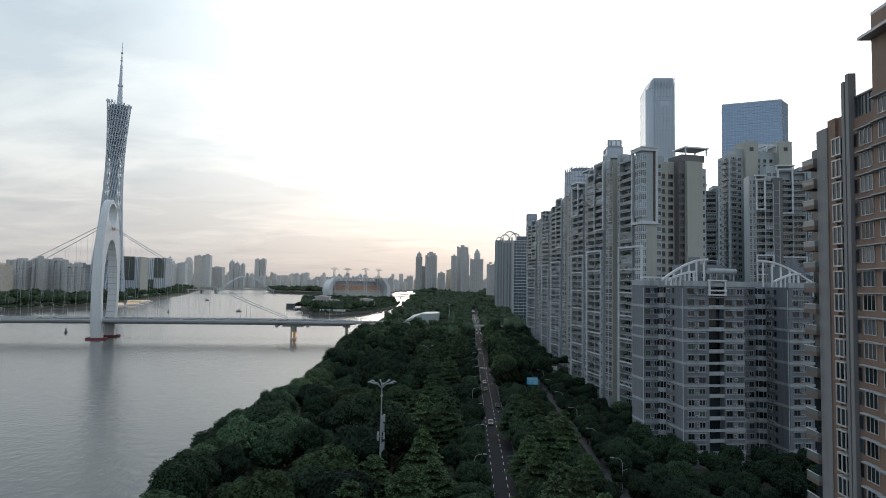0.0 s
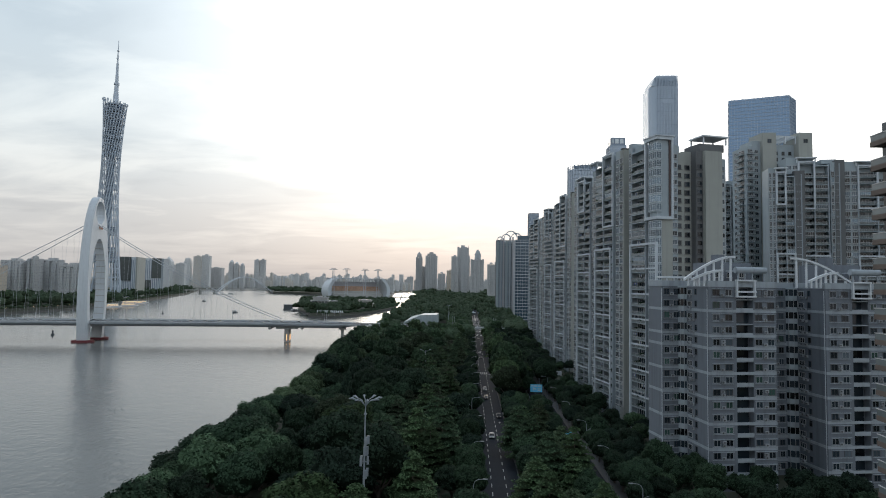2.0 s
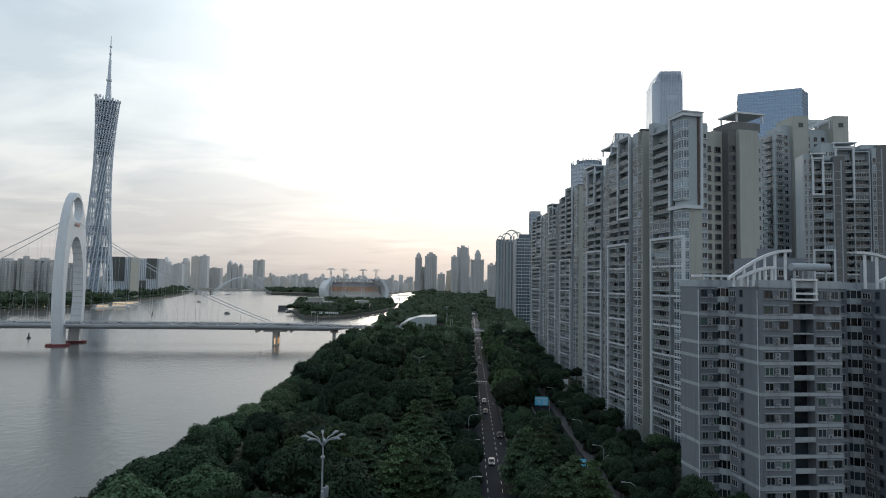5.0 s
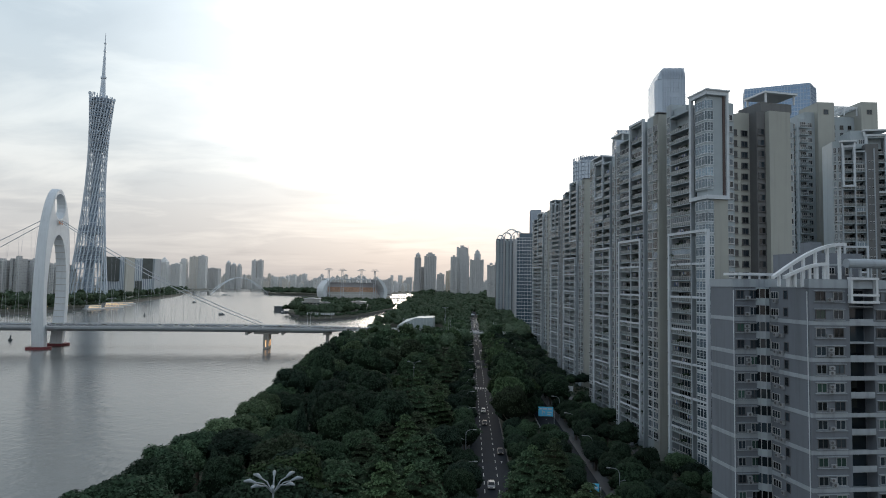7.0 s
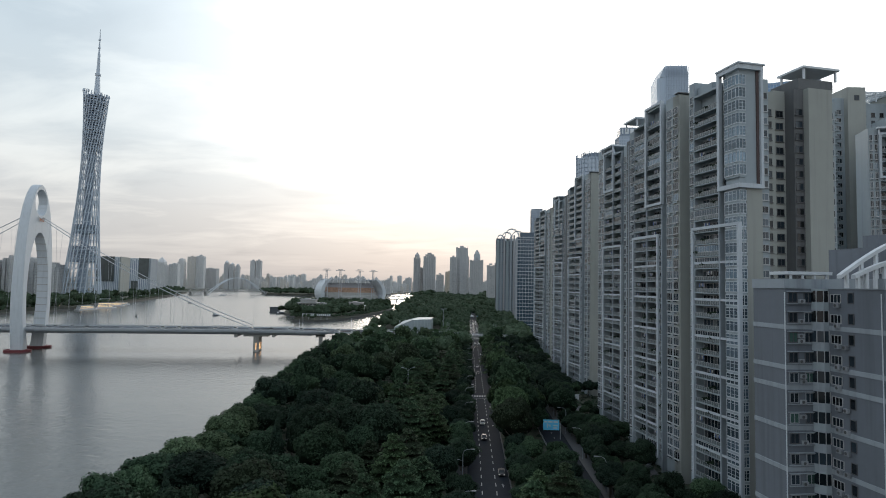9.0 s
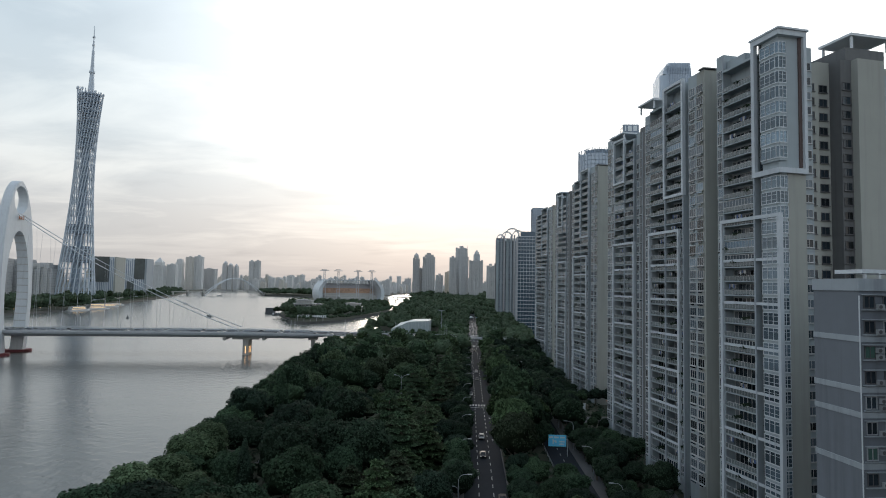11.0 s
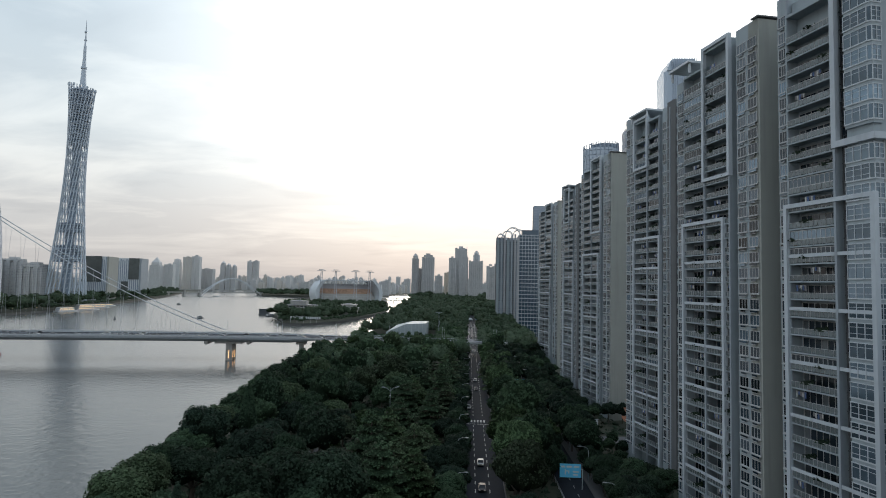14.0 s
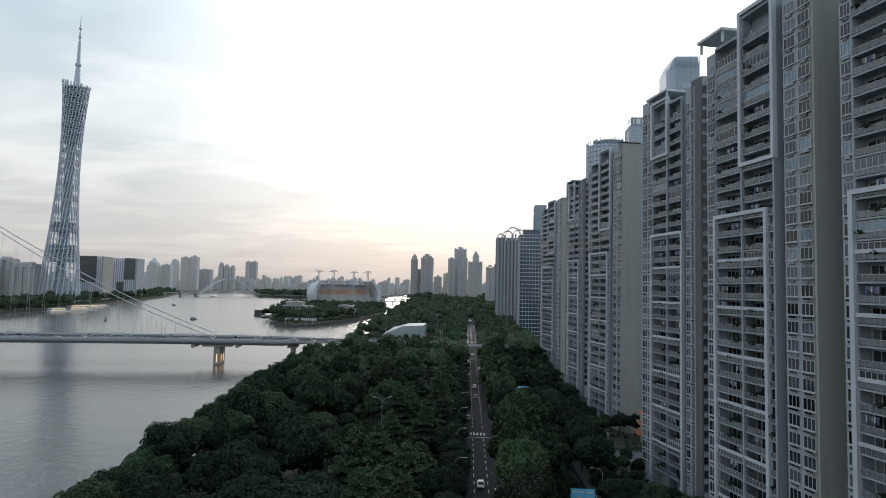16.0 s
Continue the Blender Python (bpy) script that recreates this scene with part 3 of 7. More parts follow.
UNIT_1 = [(0.0, 6.1, "win", 100.6, 0.0, 2), (6.1, 8.3, "dark", 99.0, 1.5, 1), (8.3, 16.5, "balc", 100.4, 0.0, 1),
          (16.5, 24.3, "balc", 97.4, 0.0, 1), (24.3, 27.5, "win", 96.9, 0.3, 1)]
UNIT_2 = [(0.0, 2.5, "win", 99.5, 0.4, 1), (2.5, 6.5, "win", 98.4, 0.2, 2), (6.5, 7.6, "dark", 97.0, 1.5, 0), (7.6, 14.1, "balc", 97.2, 0.0, 1),
          (14.1, 21.5, "balc", 98.2, 0.0, 1), (21.5, 27.1, "win", 100.6, 0.2, 2)]


def scaled(strips, k, dz):
    return [(a * k, b * k, kind, top + dz, back, c) for a, b, kind, top, back, c in strips]


def unit_1(x, y, k, dz, clutter, label):
    t = river_tower(label, pose(x, y, 0, 0, 0, 13), scaled(UNIT_1, k, dz), [(7.9 * k, 17.0 * k, 72.4, 101.2 + dz, 0), (9.9 * k, 24.6 * k, 3.0, 64.3, 8.7)], 18,
                       [(0.0, 6.6, "beige", 100.4 + dz, -0.4), (6.6, 9, "dark", 97 + dz, 1.5), (9, 18, "beige", 97 + dz, 0.4)],
                       ([(-1.6, 8, 20 * k, 28 * k, 97.4 + dz, 100.0 + dz, "pergola")] if dz == 0 else []) + [(2.6, 8.4, 2.0, 5.5, 100.0 + dz, 101.2 + dz, "wall")], clutter=clutter)
    part("roof_cap", Build().box(-0.5, 7.0, -0.8, 1.2, 100.63 + dz, 100.9 + dz).mesh("roof_cap", [DARKWALL]), t, label="thin dark roof coping")
    fr = Build().box(6.6, 18.2, 0.2, 0.7, 100.4 + dz, 100.9 + dz).box(6.6, 18.2, 5.0, 5.5, 100.4 + dz, 100.9 + dz)
    for xx in (9.0, 13.2, 17.6):
        fr.box(xx, xx + 0.5, 0.2, 0.7, 97 + dz, 100.4 + dz).box(xx, xx + 0.5, 5.0, 5.5, 97 + dz, 100.4 + dz).box(xx, xx + 0.5, 0.7, 5.0, 100.45 + dz, 100.85 + dz)
    part("roof_frame", fr.mesh("roof_frame", [WALL]), t)
    return t


def unit_2(x, y, k, dz, clutter, label, depth=18):
    return river_tower(label, pose(x, y, 0, 0, 0, 13), scaled(UNIT_2, k, dz), [(13.7 * k, 21.8 * k, 84.0, 99.0 + dz, 0), (7.2 * k, 22.0 * k, 3.0, 64.3, 8.7)], depth,
                       [(0.0, 2.6, "dark", 99.3 + dz, 0.0), (2.6, depth, "beige", 97.5 + dz, 0.4)],
                       [(-1.2, 9, 13 * k, 23 * k, 98.3 + dz, 100.6 + dz, "pergola"), (3, 12, 2, 8, 98.4 + dz, 100.2 + dz, "wall")], clutter=clutter)


unit_1(54.7, 244.0, 1.0, 0, 0.95, "tall pale tower with framed river balconies and a blank beige flank")
unit_2(53.9, 288.0, 1.0, 0, 0.8, "pale tower with framed balcony columns stepping back from its neighbour")
unit_1(54.7, 366.4, 1.08, 2.4, 0.2, "pale riverside tower with a blank beige end wall")
unit_2(53.9, 434.7, 0.9, 3.4, 0, "pale riverside tower with stacked balconies")
unit_1(54.7, 517.4, 1.4, 5.0, 0, "far pale riverside tower at the end of the row")

# second row, turned towards the river bend
unit_2(176, 292, 1.0, 4.0, 0, "grey balcony tower of the second row", 10).matrix_world = pose(184, 280, 0, 0, 0, 83)
unit_2(150, 276, 0.85, 6.0, 0, "grey balcony tower with a roof canopy", 9).matrix_world = pose(157.5, 283, 0, 0, 0, 83)
unit_2(130, 270, 0.5, -1.0, 0, "slim grey balcony tower with a white framed bay", 9).matrix_world = pose(134.5, 271, 0, 0, 0, 80)
unit_2(120, 335, 0.9, 5.0, 0, "grey tower block between the rows", 9).matrix_world = pose(137, 332, 0, 0, 0, 83)
t = thing("apartment_tower", "tall beige second-row tower with two blank slabs and a roof trellis", "apartment building", pose(124, 300, 0, 0, 0, 6), "second row towers")
bb = Build()
bb.box(0, 3.5, 0, 12, 0, 115).box(3.5, 7.5, 1.5, 12, 0, 118).box(14, 24.5, 3.0, 12, 0, 117)
part("wall", bb.mesh("wall", [WALL]), t)
part("end_slab", Build().box(7.5, 14, -0.5, 11, 0, 121.5).mesh("end_slab", [BEIGE]), t)
part("end_slab", Build().box(24.5, 31, -0.8, 11, 0, 122).mesh("end_slab", [BEIGE]), t)
tr = Build()
for k in range(9):
    tr.box(14, 24.5, 1 + k * 1.6, 1.3 + k * 1.6, 120.2, 120.6)
for x in (14.2, 19, 24.0):
    tr.box(x, x + 0.4, 1, 14.2, 119.8, 120.2)
    tr.box(x, x + 0.4, 1, 1.4, 117, 119.8)
part("roof_trellis", tr.mesh("roof_trellis", [WHITE]), t)
for k, (x, w, z) in enumerate(((10.7, 1.8, 116.8), (27.7, 1.9, 117.2))):
    part("window", window_mesh(w, 1.8, 1, GLASS, DARKFRAME, False), t, facing(x, -0.51 if k == 0 else -0.81, z, 0))
for fl in range(38):
    z = 4 + fl * FLOOR
    b = part("balcony", balcony_mesh(3.2, 1.4), t, facing(1.75, 0, z, 0))
    part("railing", rail_mesh(3.2, 1.4), b)
    part("balcony_door", door_mesh(2.2), t, facing(1.75, -0.005, z, 0))
    part("window", window_mesh(1.6, 1.6, 1, GLASS), t, facing(5.5, 1.5, z + 0.8, 0))
    b = part("balcony", balcony_mesh(5.2, 1.4), t, facing(0, 4.0, z, -90))
    part("railing", rail_mesh(5.2, 1.4), b)
    part("balcony_door", door_mesh(4.0, fl % 4), t, facing(-0.005, 4.0, z, -90))
    part("window", window_mesh(1.8, 1.6, 1, GLASS), t, facing(0, 9.3, z + 0.8, -90))
    for x in (16, 19.3, 22.5):
        part("window", window_mesh(1.3, 1.5, 1, GLASS, DARKFRAME), t, facing(x, 3.0, z + 0.8, 0))

# ---- mauve-grey apartment block with staggered wings ----
gb = thing("apartment_block", "mauve-grey tiled apartment block with pale bands and curved roof beams", "apartment building", pose(48.3, 188.0, 0, 0, 0, 10))
GF, GTOP = 3.05, 49.6
wings = [(0, 62, -7.6, 0), (20, 62, 0, 12)]
for u in (6.3, 37.7):
    wings += [(u, u + 7.3, -19, -7.6), (u + 7.3, u + 11.8, -17.0, -7.6), (u + 11.8, u + 17.8, -19, -7.6)]
for w0, w1, v0, v1 in wings:
    part("wall", Build().box(w0, w1, v0, v1, 0, GTOP).mesh("wall", [GREYTILE]), gb)
par = Build()
par.box(-0.15, 6.55, -7.75, -7.35, GTOP, 51.1).box(-0.15, 0.25, -7.35, 0.1, GTOP, 51.1).box(24.4, 37.4, -7.75, -7.35, GTOP, 51.1)
for u in (6.3, 37.7):
    par.box(u - 0.15, u + 0.25, -18.75, -7.35, GTOP, 51.1).box(u - 0.15, u + 17.95, -19.15, -18.75, GTOP, 51.1).box(u + 17.55, u + 17.95, -18.75, -7.35, GTOP, 51.1)
par.box(0.25, 19.6, -0.3, 0.1, GTOP, 51.1).box(19.6, 62, 11.6, 12, GTOP, 51.1)
part("parapet", par.mesh("parapet", [BAND]), gb, label="weathered pale parapet band")
part("roof", Build().box(0.3, 61.9, -7.3, -0.3, GTOP + 0.004, GTOP + 0.12).box(6.6, 23.8, -18.7, -7.35, GTOP + 0.004, GTOP + 0.12).box(38, 55.2, -18.7, -7.35, GTOP + 0.004, GTOP + 0.12).mesh("roof", [ROOF]), gb)
for fl in (2, 4, 5, 7, 9, 11, 13, 15):
    z = GTOP - GF * fl
    for x0, x1, y0, y1 in ((-0.1, 0.0, -7.7, 0.05), (-0.1, 4.9, -7.7, -7.6), (24.2, 35.2, -7.7, -7.6)):
        part("band", Build().box(x0, x1, y0, y1, z - 0.15, z + 0.55).mesh("band", [BAND]), gb)
    for u in (6.3, 37.7):
        part("band", Build().box(u - 0.1, u, -19.1, -7.6, z - 0.15, z + 0.55).mesh("band", [BAND]), gb)
        part("band", Build().box(u, u + 17.8, -19.12, -19.0, z - 0.15, z + 0.55).mesh("band", [BAND]), gb)


def ac_mesh():
    if "ac" not in _cache:
        b = Build()
        b.box(-0.45, 0.45, -0.5, -0.12, 0, 0.62, 0)
        b.tube([(-0.12, -0.5, 0.31), (-0.12, -0.53, 0.31)], 0.24, 10, 1)
        b.box(-0.42, -0.36, -0.12, 0, 0.0, 0.05, 1).box(0.36, 0.42, -0.12, 0, 0.0, 0.05, 1)
        _cache["ac"] = b.mesh("air_conditioner", [WINBAND, DARKFRAME])
    return _cache["ac"]


def ledge_mesh(w):
    key = ("ledge", round(w, 2))
    if key not in _cache:
        _cache[key] = Build().box(-w / 2, w / 2, -0.26, 0, 0, 0.12).mesh("ledge", [BAND])
    return _cache[key]


WINBAND = mat("grey_window_frame", (0.30, 0.315, 0.335), 0.6, 0, 0.1, 1.0, rand=0.2)
green_glass = glass_mat("green_tinted_glass", (0.04, 0.075, 0.065), 0.08, 0.6)


def window_pair(cx, v, z, w=1.75, gap=1.5):
    for sgn in (-1, 1):
        g = green_glass if rng.random() < 0.18 else (GLASS2 if rng.random() < 0.12 else GLASS)
        part("window", window_mesh(w, 1.45, 1, g, DARKFRAME if rng.random() < 0.4 else WINBAND, False, 0.12), gb, facing(cx + sgn * (gap + w) / 2, v, z + 0.95, 0))
    part("ledge", ledge_mesh(2 * w + gap + 0.6), gb, facing(cx, v - 0.002, z + 2.52, 0))
    part("ledge", ledge_mesh(2 * w + gap + 0.6), gb, facing(cx, v - 0.002, z + 0.66, 0))
    if rng.random() < 0.85:
        part("air_conditioner", ac_mesh(), gb, facing(cx + rng.uniform(-0.2, 0.2), v, z + 0.8, 0))
    if rng.random() < 0.3:
        part("air_conditioner", ac_mesh(), gb, facing(cx + rng.uniform(-0.2, 0.2), v, z + 1.6, 0))


for fl in range(16):
    z = GTOP - GF * (fl + 1)
    window_pair(2.6, -7.6, z, 1.4, 1.2)
    window_pair(27.6, -7.6, z, 1.4, 1.2)
    window_pair(32.4, -7.6, z, 1.4, 1.2)
    for u, (b0, b1) in ((6.3, (4.6, 6.3)), (37.7, (35.4, 37.7))):
        # rounded corner bay with an enclosed balcony
        bw = Build()
        arc = [(b0 - 0.2, -7.6), (b0 + 0.1, -8.3), ((b0 + b1) / 2, -8.9), (b1 - 0.1, -9.0), (b1, -7.6)]
        bw.prism(arc, z, z + 1.05, 0)
        bw.prism([(x, y + 0.06) if y < -7.7 else (x, y) for x, y in arc], z + 1.05, z + GF - 0.3, 1)
        bw.prism(arc, z + GF - 0.3, z + GF, 0)
        for x, y in arc[1:4]:
            bw.box(x - 0.05, x + 0.05, y - 0.03, y + 0.05, z + 1.05, z + GF - 0.3, 2)
        part("corner_bay", bw.mesh("corner_bay", [BAND if fl % 3 else WALL, GLASS, FRAME]), gb)
        # side with small windows and air conditioners
        for v, w in ((-10.3, 2.0), (-13.2, 1.0)):
            part("window", window_mesh(w, 1.25 if w > 1.5 else 1.5, 2 if w > 1.5 else 0, GLASS, FRAME if w > 1.5 else DARKFRAME, False), gb, facing(u, v, z + 1.0, -90))
        for v in (-10.8, -12.3):
            if rng.random() < 0.7:
                part("air_conditioner", ac_mesh(), gb, facing(u, v, z + 0.3, -90))
        window_pair(u + 3.6, -19, z)
        window_pair(u + 14.8, -19, z)
        # loggia between the two window groups
        part("loggia_opening", Build().box(u + 7.5, u + 11.6, -17.03, -17.0, z + 0.1, z + GF - 0.4).mesh("loggia_opening", [GLASS]), gb)
        part("loggia_slab", Build().box(u + 7.3, u + 11.8, -18.9, -17.03, z - 0.12, z + 0.1).mesh("loggia_slab", [BAND]), gb)
        if fl % 2:
            part("loggia_parapet", Build().box(u + 7.35, u + 11.75, -18.98, -18.86, z + 0.1, z + 0.95).mesh("loggia_parapet", [BAND]), gb)
for u in (0.0, 6.3, 37.7):
    pp = Build().tube([(u - 0.12, -7.75 if u == 0 else -18.6, 1), (u - 0.12, -7.75 if u == 0 else -18.6, 49)], 0.08, 6)
    part("drain_pipe", pp.mesh("drain_pipe", [WHITE]), gb)
for u in (6.3, 37.7):
    rr = Build().box(u + 5, u + 16, -12, -3, GTOP + 0.12, 56.0).box(u + 8.5, u + 10.5, -9, -6, 56.0, 58.2)
    part("roof_room", rr.mesh("roof_room", [GREYTILE]), gb)
    for k in range(3):
        part("window", window_mesh(1.2, 1.2, 1, GLASS, FRAME), gb, facing(u + 6.5 + 3.4 * k, -12, 52.2, 0))
    for v0, start, span, high in ((-17.8, -5.7 if u < 10 else 8.0, 13.5 if u < 10 else -16.3, 5.9), (-18.3, -4.0, 8.0, 2.4)):
        arcp = [(u + start + span * k / 12, v0, GTOP + 1.4 + high * math.sin(math.pi / 2 * k / 12)) for k in range(13)]
        if span < 0:
            arcp = arcp[::-1]
        ab = Build()
        for p, q in zip(arcp, arcp[1:]):
            n = len(ab.v)
            ab.v += [(p[0], p[1] - 0.4, p[2]), (p[0], p[1] + 0.4, p[2]), (p[0], p[1] + 0.4, p[2] + 0.55), (p[0], p[1] - 0.4, p[2] + 0.55),
                     (q[0], q[1] - 0.4, q[2]), (q[0], q[1] + 0.4, q[2]), (q[0], q[1] + 0.4, q[2] + 0.55), (q[0], q[1] - 0.4, q[2] + 0.55)]
            for f in ((0, 4, 5, 1), (3, 2, 6, 7), (0, 3, 7, 4), (1, 5, 6, 2), (0, 1, 2, 3), (4, 7, 6, 5)):
                ab.f.append(tuple(n + i for i in f))
                ab.m.append(0)
        for k in range(1, 12, 2):
            x, yv, zz = arcp[k]
            ab.box(x - 0.2, x + 0.2, yv - 0.2, yv + 0.2, GTOP + 0.12, zz)
        part("roof_arch", ab.mesh("roof_arch", [WHITE]), gb, label="curved white roof beam on posts")
    cb = Build().box(u + 8, u + 15.5, -17.4, -13.5, 53.6, 53.9).tube([(u + 7.6, -18.2, 53.9), (u + 15.8, -18.2, 53.9)], 0.8, 14)
    for x in (u + 8.2, u + 10, u + 12, u + 15.1):
        cb.box(x, x + 0.3, -18.4, -18.1, GTOP, 53.6)
    part("roof_canopy", cb.mesh("roof_canopy", [BAND]), gb)
    hb = Build()
    for zz in (47.1, 48.3, 51.1):
        hb.box(u + 6.9, u + 12.2, -19.9, -19.14, zz, zz + 0.4)
    for x in (u + 7.0, u + 11.7):
        hb.box(x, x + 0.4, -19.8, -19.14, 47.5, 51.1)
    part("balcony_trellis", hb.mesh("balcony_trellis", [WHITE]), gb)
wr = Build().prism([(1.5, -6.5), (9, -6.5), (9, -2), (1.5, -2)], 51.8, 52.3)
for k in range(4):
    wr.box(2 + 2 * k, 2.3 + 2 * k, -6.3, -6.0, GTOP, 51.8)
part("roof_canopy", wr.mesh("roof_canopy", [WHITE]), gb)

# ---- brown tower beside the flight ----
bt = thing("apartment_tower", "brown tiled tower with grey piers, bay windows and stacked balconies", "apartment building", pose(56, 101, 0))
BF = 3.4
GREYPIER = mat("grey_stone_pier", (0.20, 0.205, 0.215), 0.8, 0, 0.08, 0.5, 0.05, stain=0.2)
BALCBROWN = mat("dark_balcony_tile", (0.13, 0.10, 0.085), 0.8, 0, 0.12, 0.8, stain=0.2)
part("wall", Build().box(0, 20, -4.9, -2.9, 0, 76.0).box(0, 20, -14.5, -9.5, 0, 74.6).box(0.25, 20, -9.5, -7.5, 0, 78).box(0.4, 20, -7.5, -4.9, 0, 76).mesh("wall", [BROWN]), bt)
part("tall_wing", Build().box(-0.4, 20, -42, -14.5, 0, 88.0).mesh("tall_wing", [BROWN]), bt)
part("corner_pier", Build().box(-0.15, 16, -2.9, 0.0, 0, 75.0).mesh("corner_pier", [GREYPIER]), bt, label="smooth grey corner pier")
for y0, y1, z in ((-9.4, -8.6, 81.5), (-8.3, -7.6, 80.6)):
    part("pier", Build().box(-0.6, 0.5, y0, y1, 0, z).mesh("pier", [GREYPIER]), bt, label="tall grey pier")
part("terrace_glass", Build().box(0.3, 0.4, -14.5, -9.5, 74.6, 77.6).mesh("terrace_glass", [GLASS]), bt)
tr = Build().box(0.1, 3, -14.5, -9.5, 77.6, 77.9)
for k in range(7):
    tr.box(0.2, 0.32, -14.4 + k * 0.8, -14.28 + k * 0.8, 74.6, 77.6)
part("terrace_frame", tr.mesh("terrace_frame", [DARKFRAME]), bt)
part("roof_overhang", Build().box(-2.0, 20, -42, -13.9, 84.6, 85.0).box(-0.3, 20, -42, -14.3, 88, 88.5).mesh("roof_overhang", [PANEL]), bt)
for fl in range(22):
    z = 1.5 + fl * BF
    if z + 3 < 74:
        part("window", window_mesh(2.6, 2.2, 2, GLASS if fl % 3 else GLASS2, FRAME, False), bt, facing(0, -12.3, z + 0.7, -90))
        part("window", window_mesh(0.8, 2.0, 0, GLASS, DARKFRAME, False), bt, facing(0, -9.95, z + 0.7, -90))
        part("ledge", Build().box(-0.7, 0.0, -14.3, -10.6, z + 3.05, z + 3.2).mesh("ledge", [BAND]), bt)
        bay = Build().box(-0.75, 0.4, -7.3, -5.0, z + 0.25, z + 0.45, 0).box(-0.75, 0.4, -7.3, -5.0, z + 2.85, z + 3.05, 0).box(-0.6, 0.4, -7.2, -5.1, z + 0.45, z + 2.85, 1)
        for yy in (-7.3, -6.2, -5.15):
            bay.box(-0.72, -0.6, yy, yy + 0.14, z + 0.45, z + 2.85, 0)
        part("bay_window", bay.mesh("bay_window", [FRAME, GLASS]), bt)
        bal = Build().box(-0.7, 3, 0.0, 3.5, z - 0.35, z + 0.35, 0).box(0.9, 4, 0.0, 3.4, z + 0.35, z + BF - 0.35, 1)
        b = part("balcony", bal.mesh("balcony", [BALCBROWN, GLASS]), bt)
        part("railing", Build().box(-0.68, -0.62, 0.1, 3.4, z + 0.35, z + 1.15, 0).box(-0.6, 2.5, 0.04, 0.1, z + 0.35, z + 1.15, 0).box(-0.74, -0.58, 0.0, 3.5, z + 1.15, z + 1.25, 1).mesh("railing", [RAILGLASS, FRAME]), b)
    for yy in (-17, -21.5, -26):
        part("window", window_mesh(2.6, 2.2, 2, GLASS, FRAME, False), bt, facing(-0.4, yy, z + 0.7, -90))
    part("ledge", Build().box(-1.1, -0.4, -30, -14.6, z + 3.05, z + 3.2).mesh("ledge", [BAND]), bt)

# ---- glass office towers beyond ----
GLASS_BLUE = mat("blue_curtain_glass", (0.20, 0.31, 0.47), 0.12, 0.35, 0.12, 0.05, spec=0.8)
GLASS_PALE = mat("pale_curtain_glass", (0.36, 0.42, 0.50), 0.15, 0.3, 0.10, 0.03, spec=0.8)
GLASS_TEAL = mat("teal_curtain_glass", (0.055, 0.095, 0.135), 0.12, 0.3, 0.15, 0.05, spec=0.8)
MULLION = mat("curtain_mullion", (0.30, 0.35, 0.42), 0.4, 0.5, 0.05, 0.2)


def curtain_tower(name, label, x0, x1, y0, y1, z1, dx, dz, glass, bar=MULLION, wbar=0.35, at=None):
    t = thing(name, label, "office tower", at or pose(x0, y0, 0), "glass office towers")
    w, d = x1 - x0, y1 - y0
    part("glass_body", Build().box(0, w, 0, d, 0, z1).mesh("glass_body", [glass]), t)
    v, h = Build(), Build()
    n = round(w / dx)
    for k in range(n + 1):
        x = w * k / n
        v.box(x - wbar / 2, x + wbar / 2, -0.35, -0.01, 0, z1 + 1)
    n = round(d / dx)
    for k in range(1, n + 1):
        y = d * k / n
        v.box(-0.35, -0.01, y - wbar / 2, y + wbar / 2, 0, z1 + 1)
    part("mullion_grid", v.mesh("mullion_grid", [bar]), t, kind="stuff")
    z = dz
    while z < z1:
        h.box(-0.25, w, -0.25, -0.005, z - 0.3, z + 0.3).box(-0.25, -0.005, 0, d, z - 0.3, z + 0.3)
        z += dz
    part("spandrel_grid", h.mesh("spandrel_grid", [bar]), t, kind="stuff")
    part("roof", Build().box(0, w, 0, d, z1 + 0.004, z1 + 0.6).mesh("roof", [bar]), t)
    return t


curtain_tower("office_tower", "broad blue glass office tower with a fine grid", 304, 370, 775, 800, 283, 3.2, 4.2, GLASS_BLUE, at=pose(311, 775, 0, 0, 0, -20))
curtain_tower("office_tower", "narrow angled end of the blue glass office tower", 366, 390, 752, 775, 282, 3.2, 4.2, GLASS_BLUE, at=pose(373.2, 752, 0, 0, 0, 48))
ctf = thing("skyscraper", "pale stepped glass skyscraper with rounded shoulders", "office tower")
outline = [(350, 1266), (353, 1256), (364, 1252), (405, 1252), (405, 1310), (350, 1310)]
part("shaft", Build().prism(outline, 0, 462).mesh("shaft", [GLASS_PALE]), ctf)
sh = Build()
for k in range(6):
    x = 350 + 16 * (k + 1) / 6
    z = 462 + 24 * math.sin(math.pi / 2 * (k + 1) / 6)
    sh.box(x, 405, 1253 + k, 1309, 461.9 + k * 0.01, z)
part("shoulder", sh.mesh("shoulder", [GLASS_PALE]), ctf)
fins = Build()
for k in range(15):
    x = 362 + 43 * k / 14
    fins.box(x - 0.5, x + 0.5, 1250.6, 1252, 0, 484)
for k in range(28):
    z = 220 + 9 * k
    fins.box(362, 405, 1251.2, 1251.95, z, z + 1.0)
fins.box(375, 395, 1250.9, 1251.1, 425, 434)
part("facade_grille", fins.mesh("facade_grille", [GLASS_PALE]), ctf, kind="stuff")

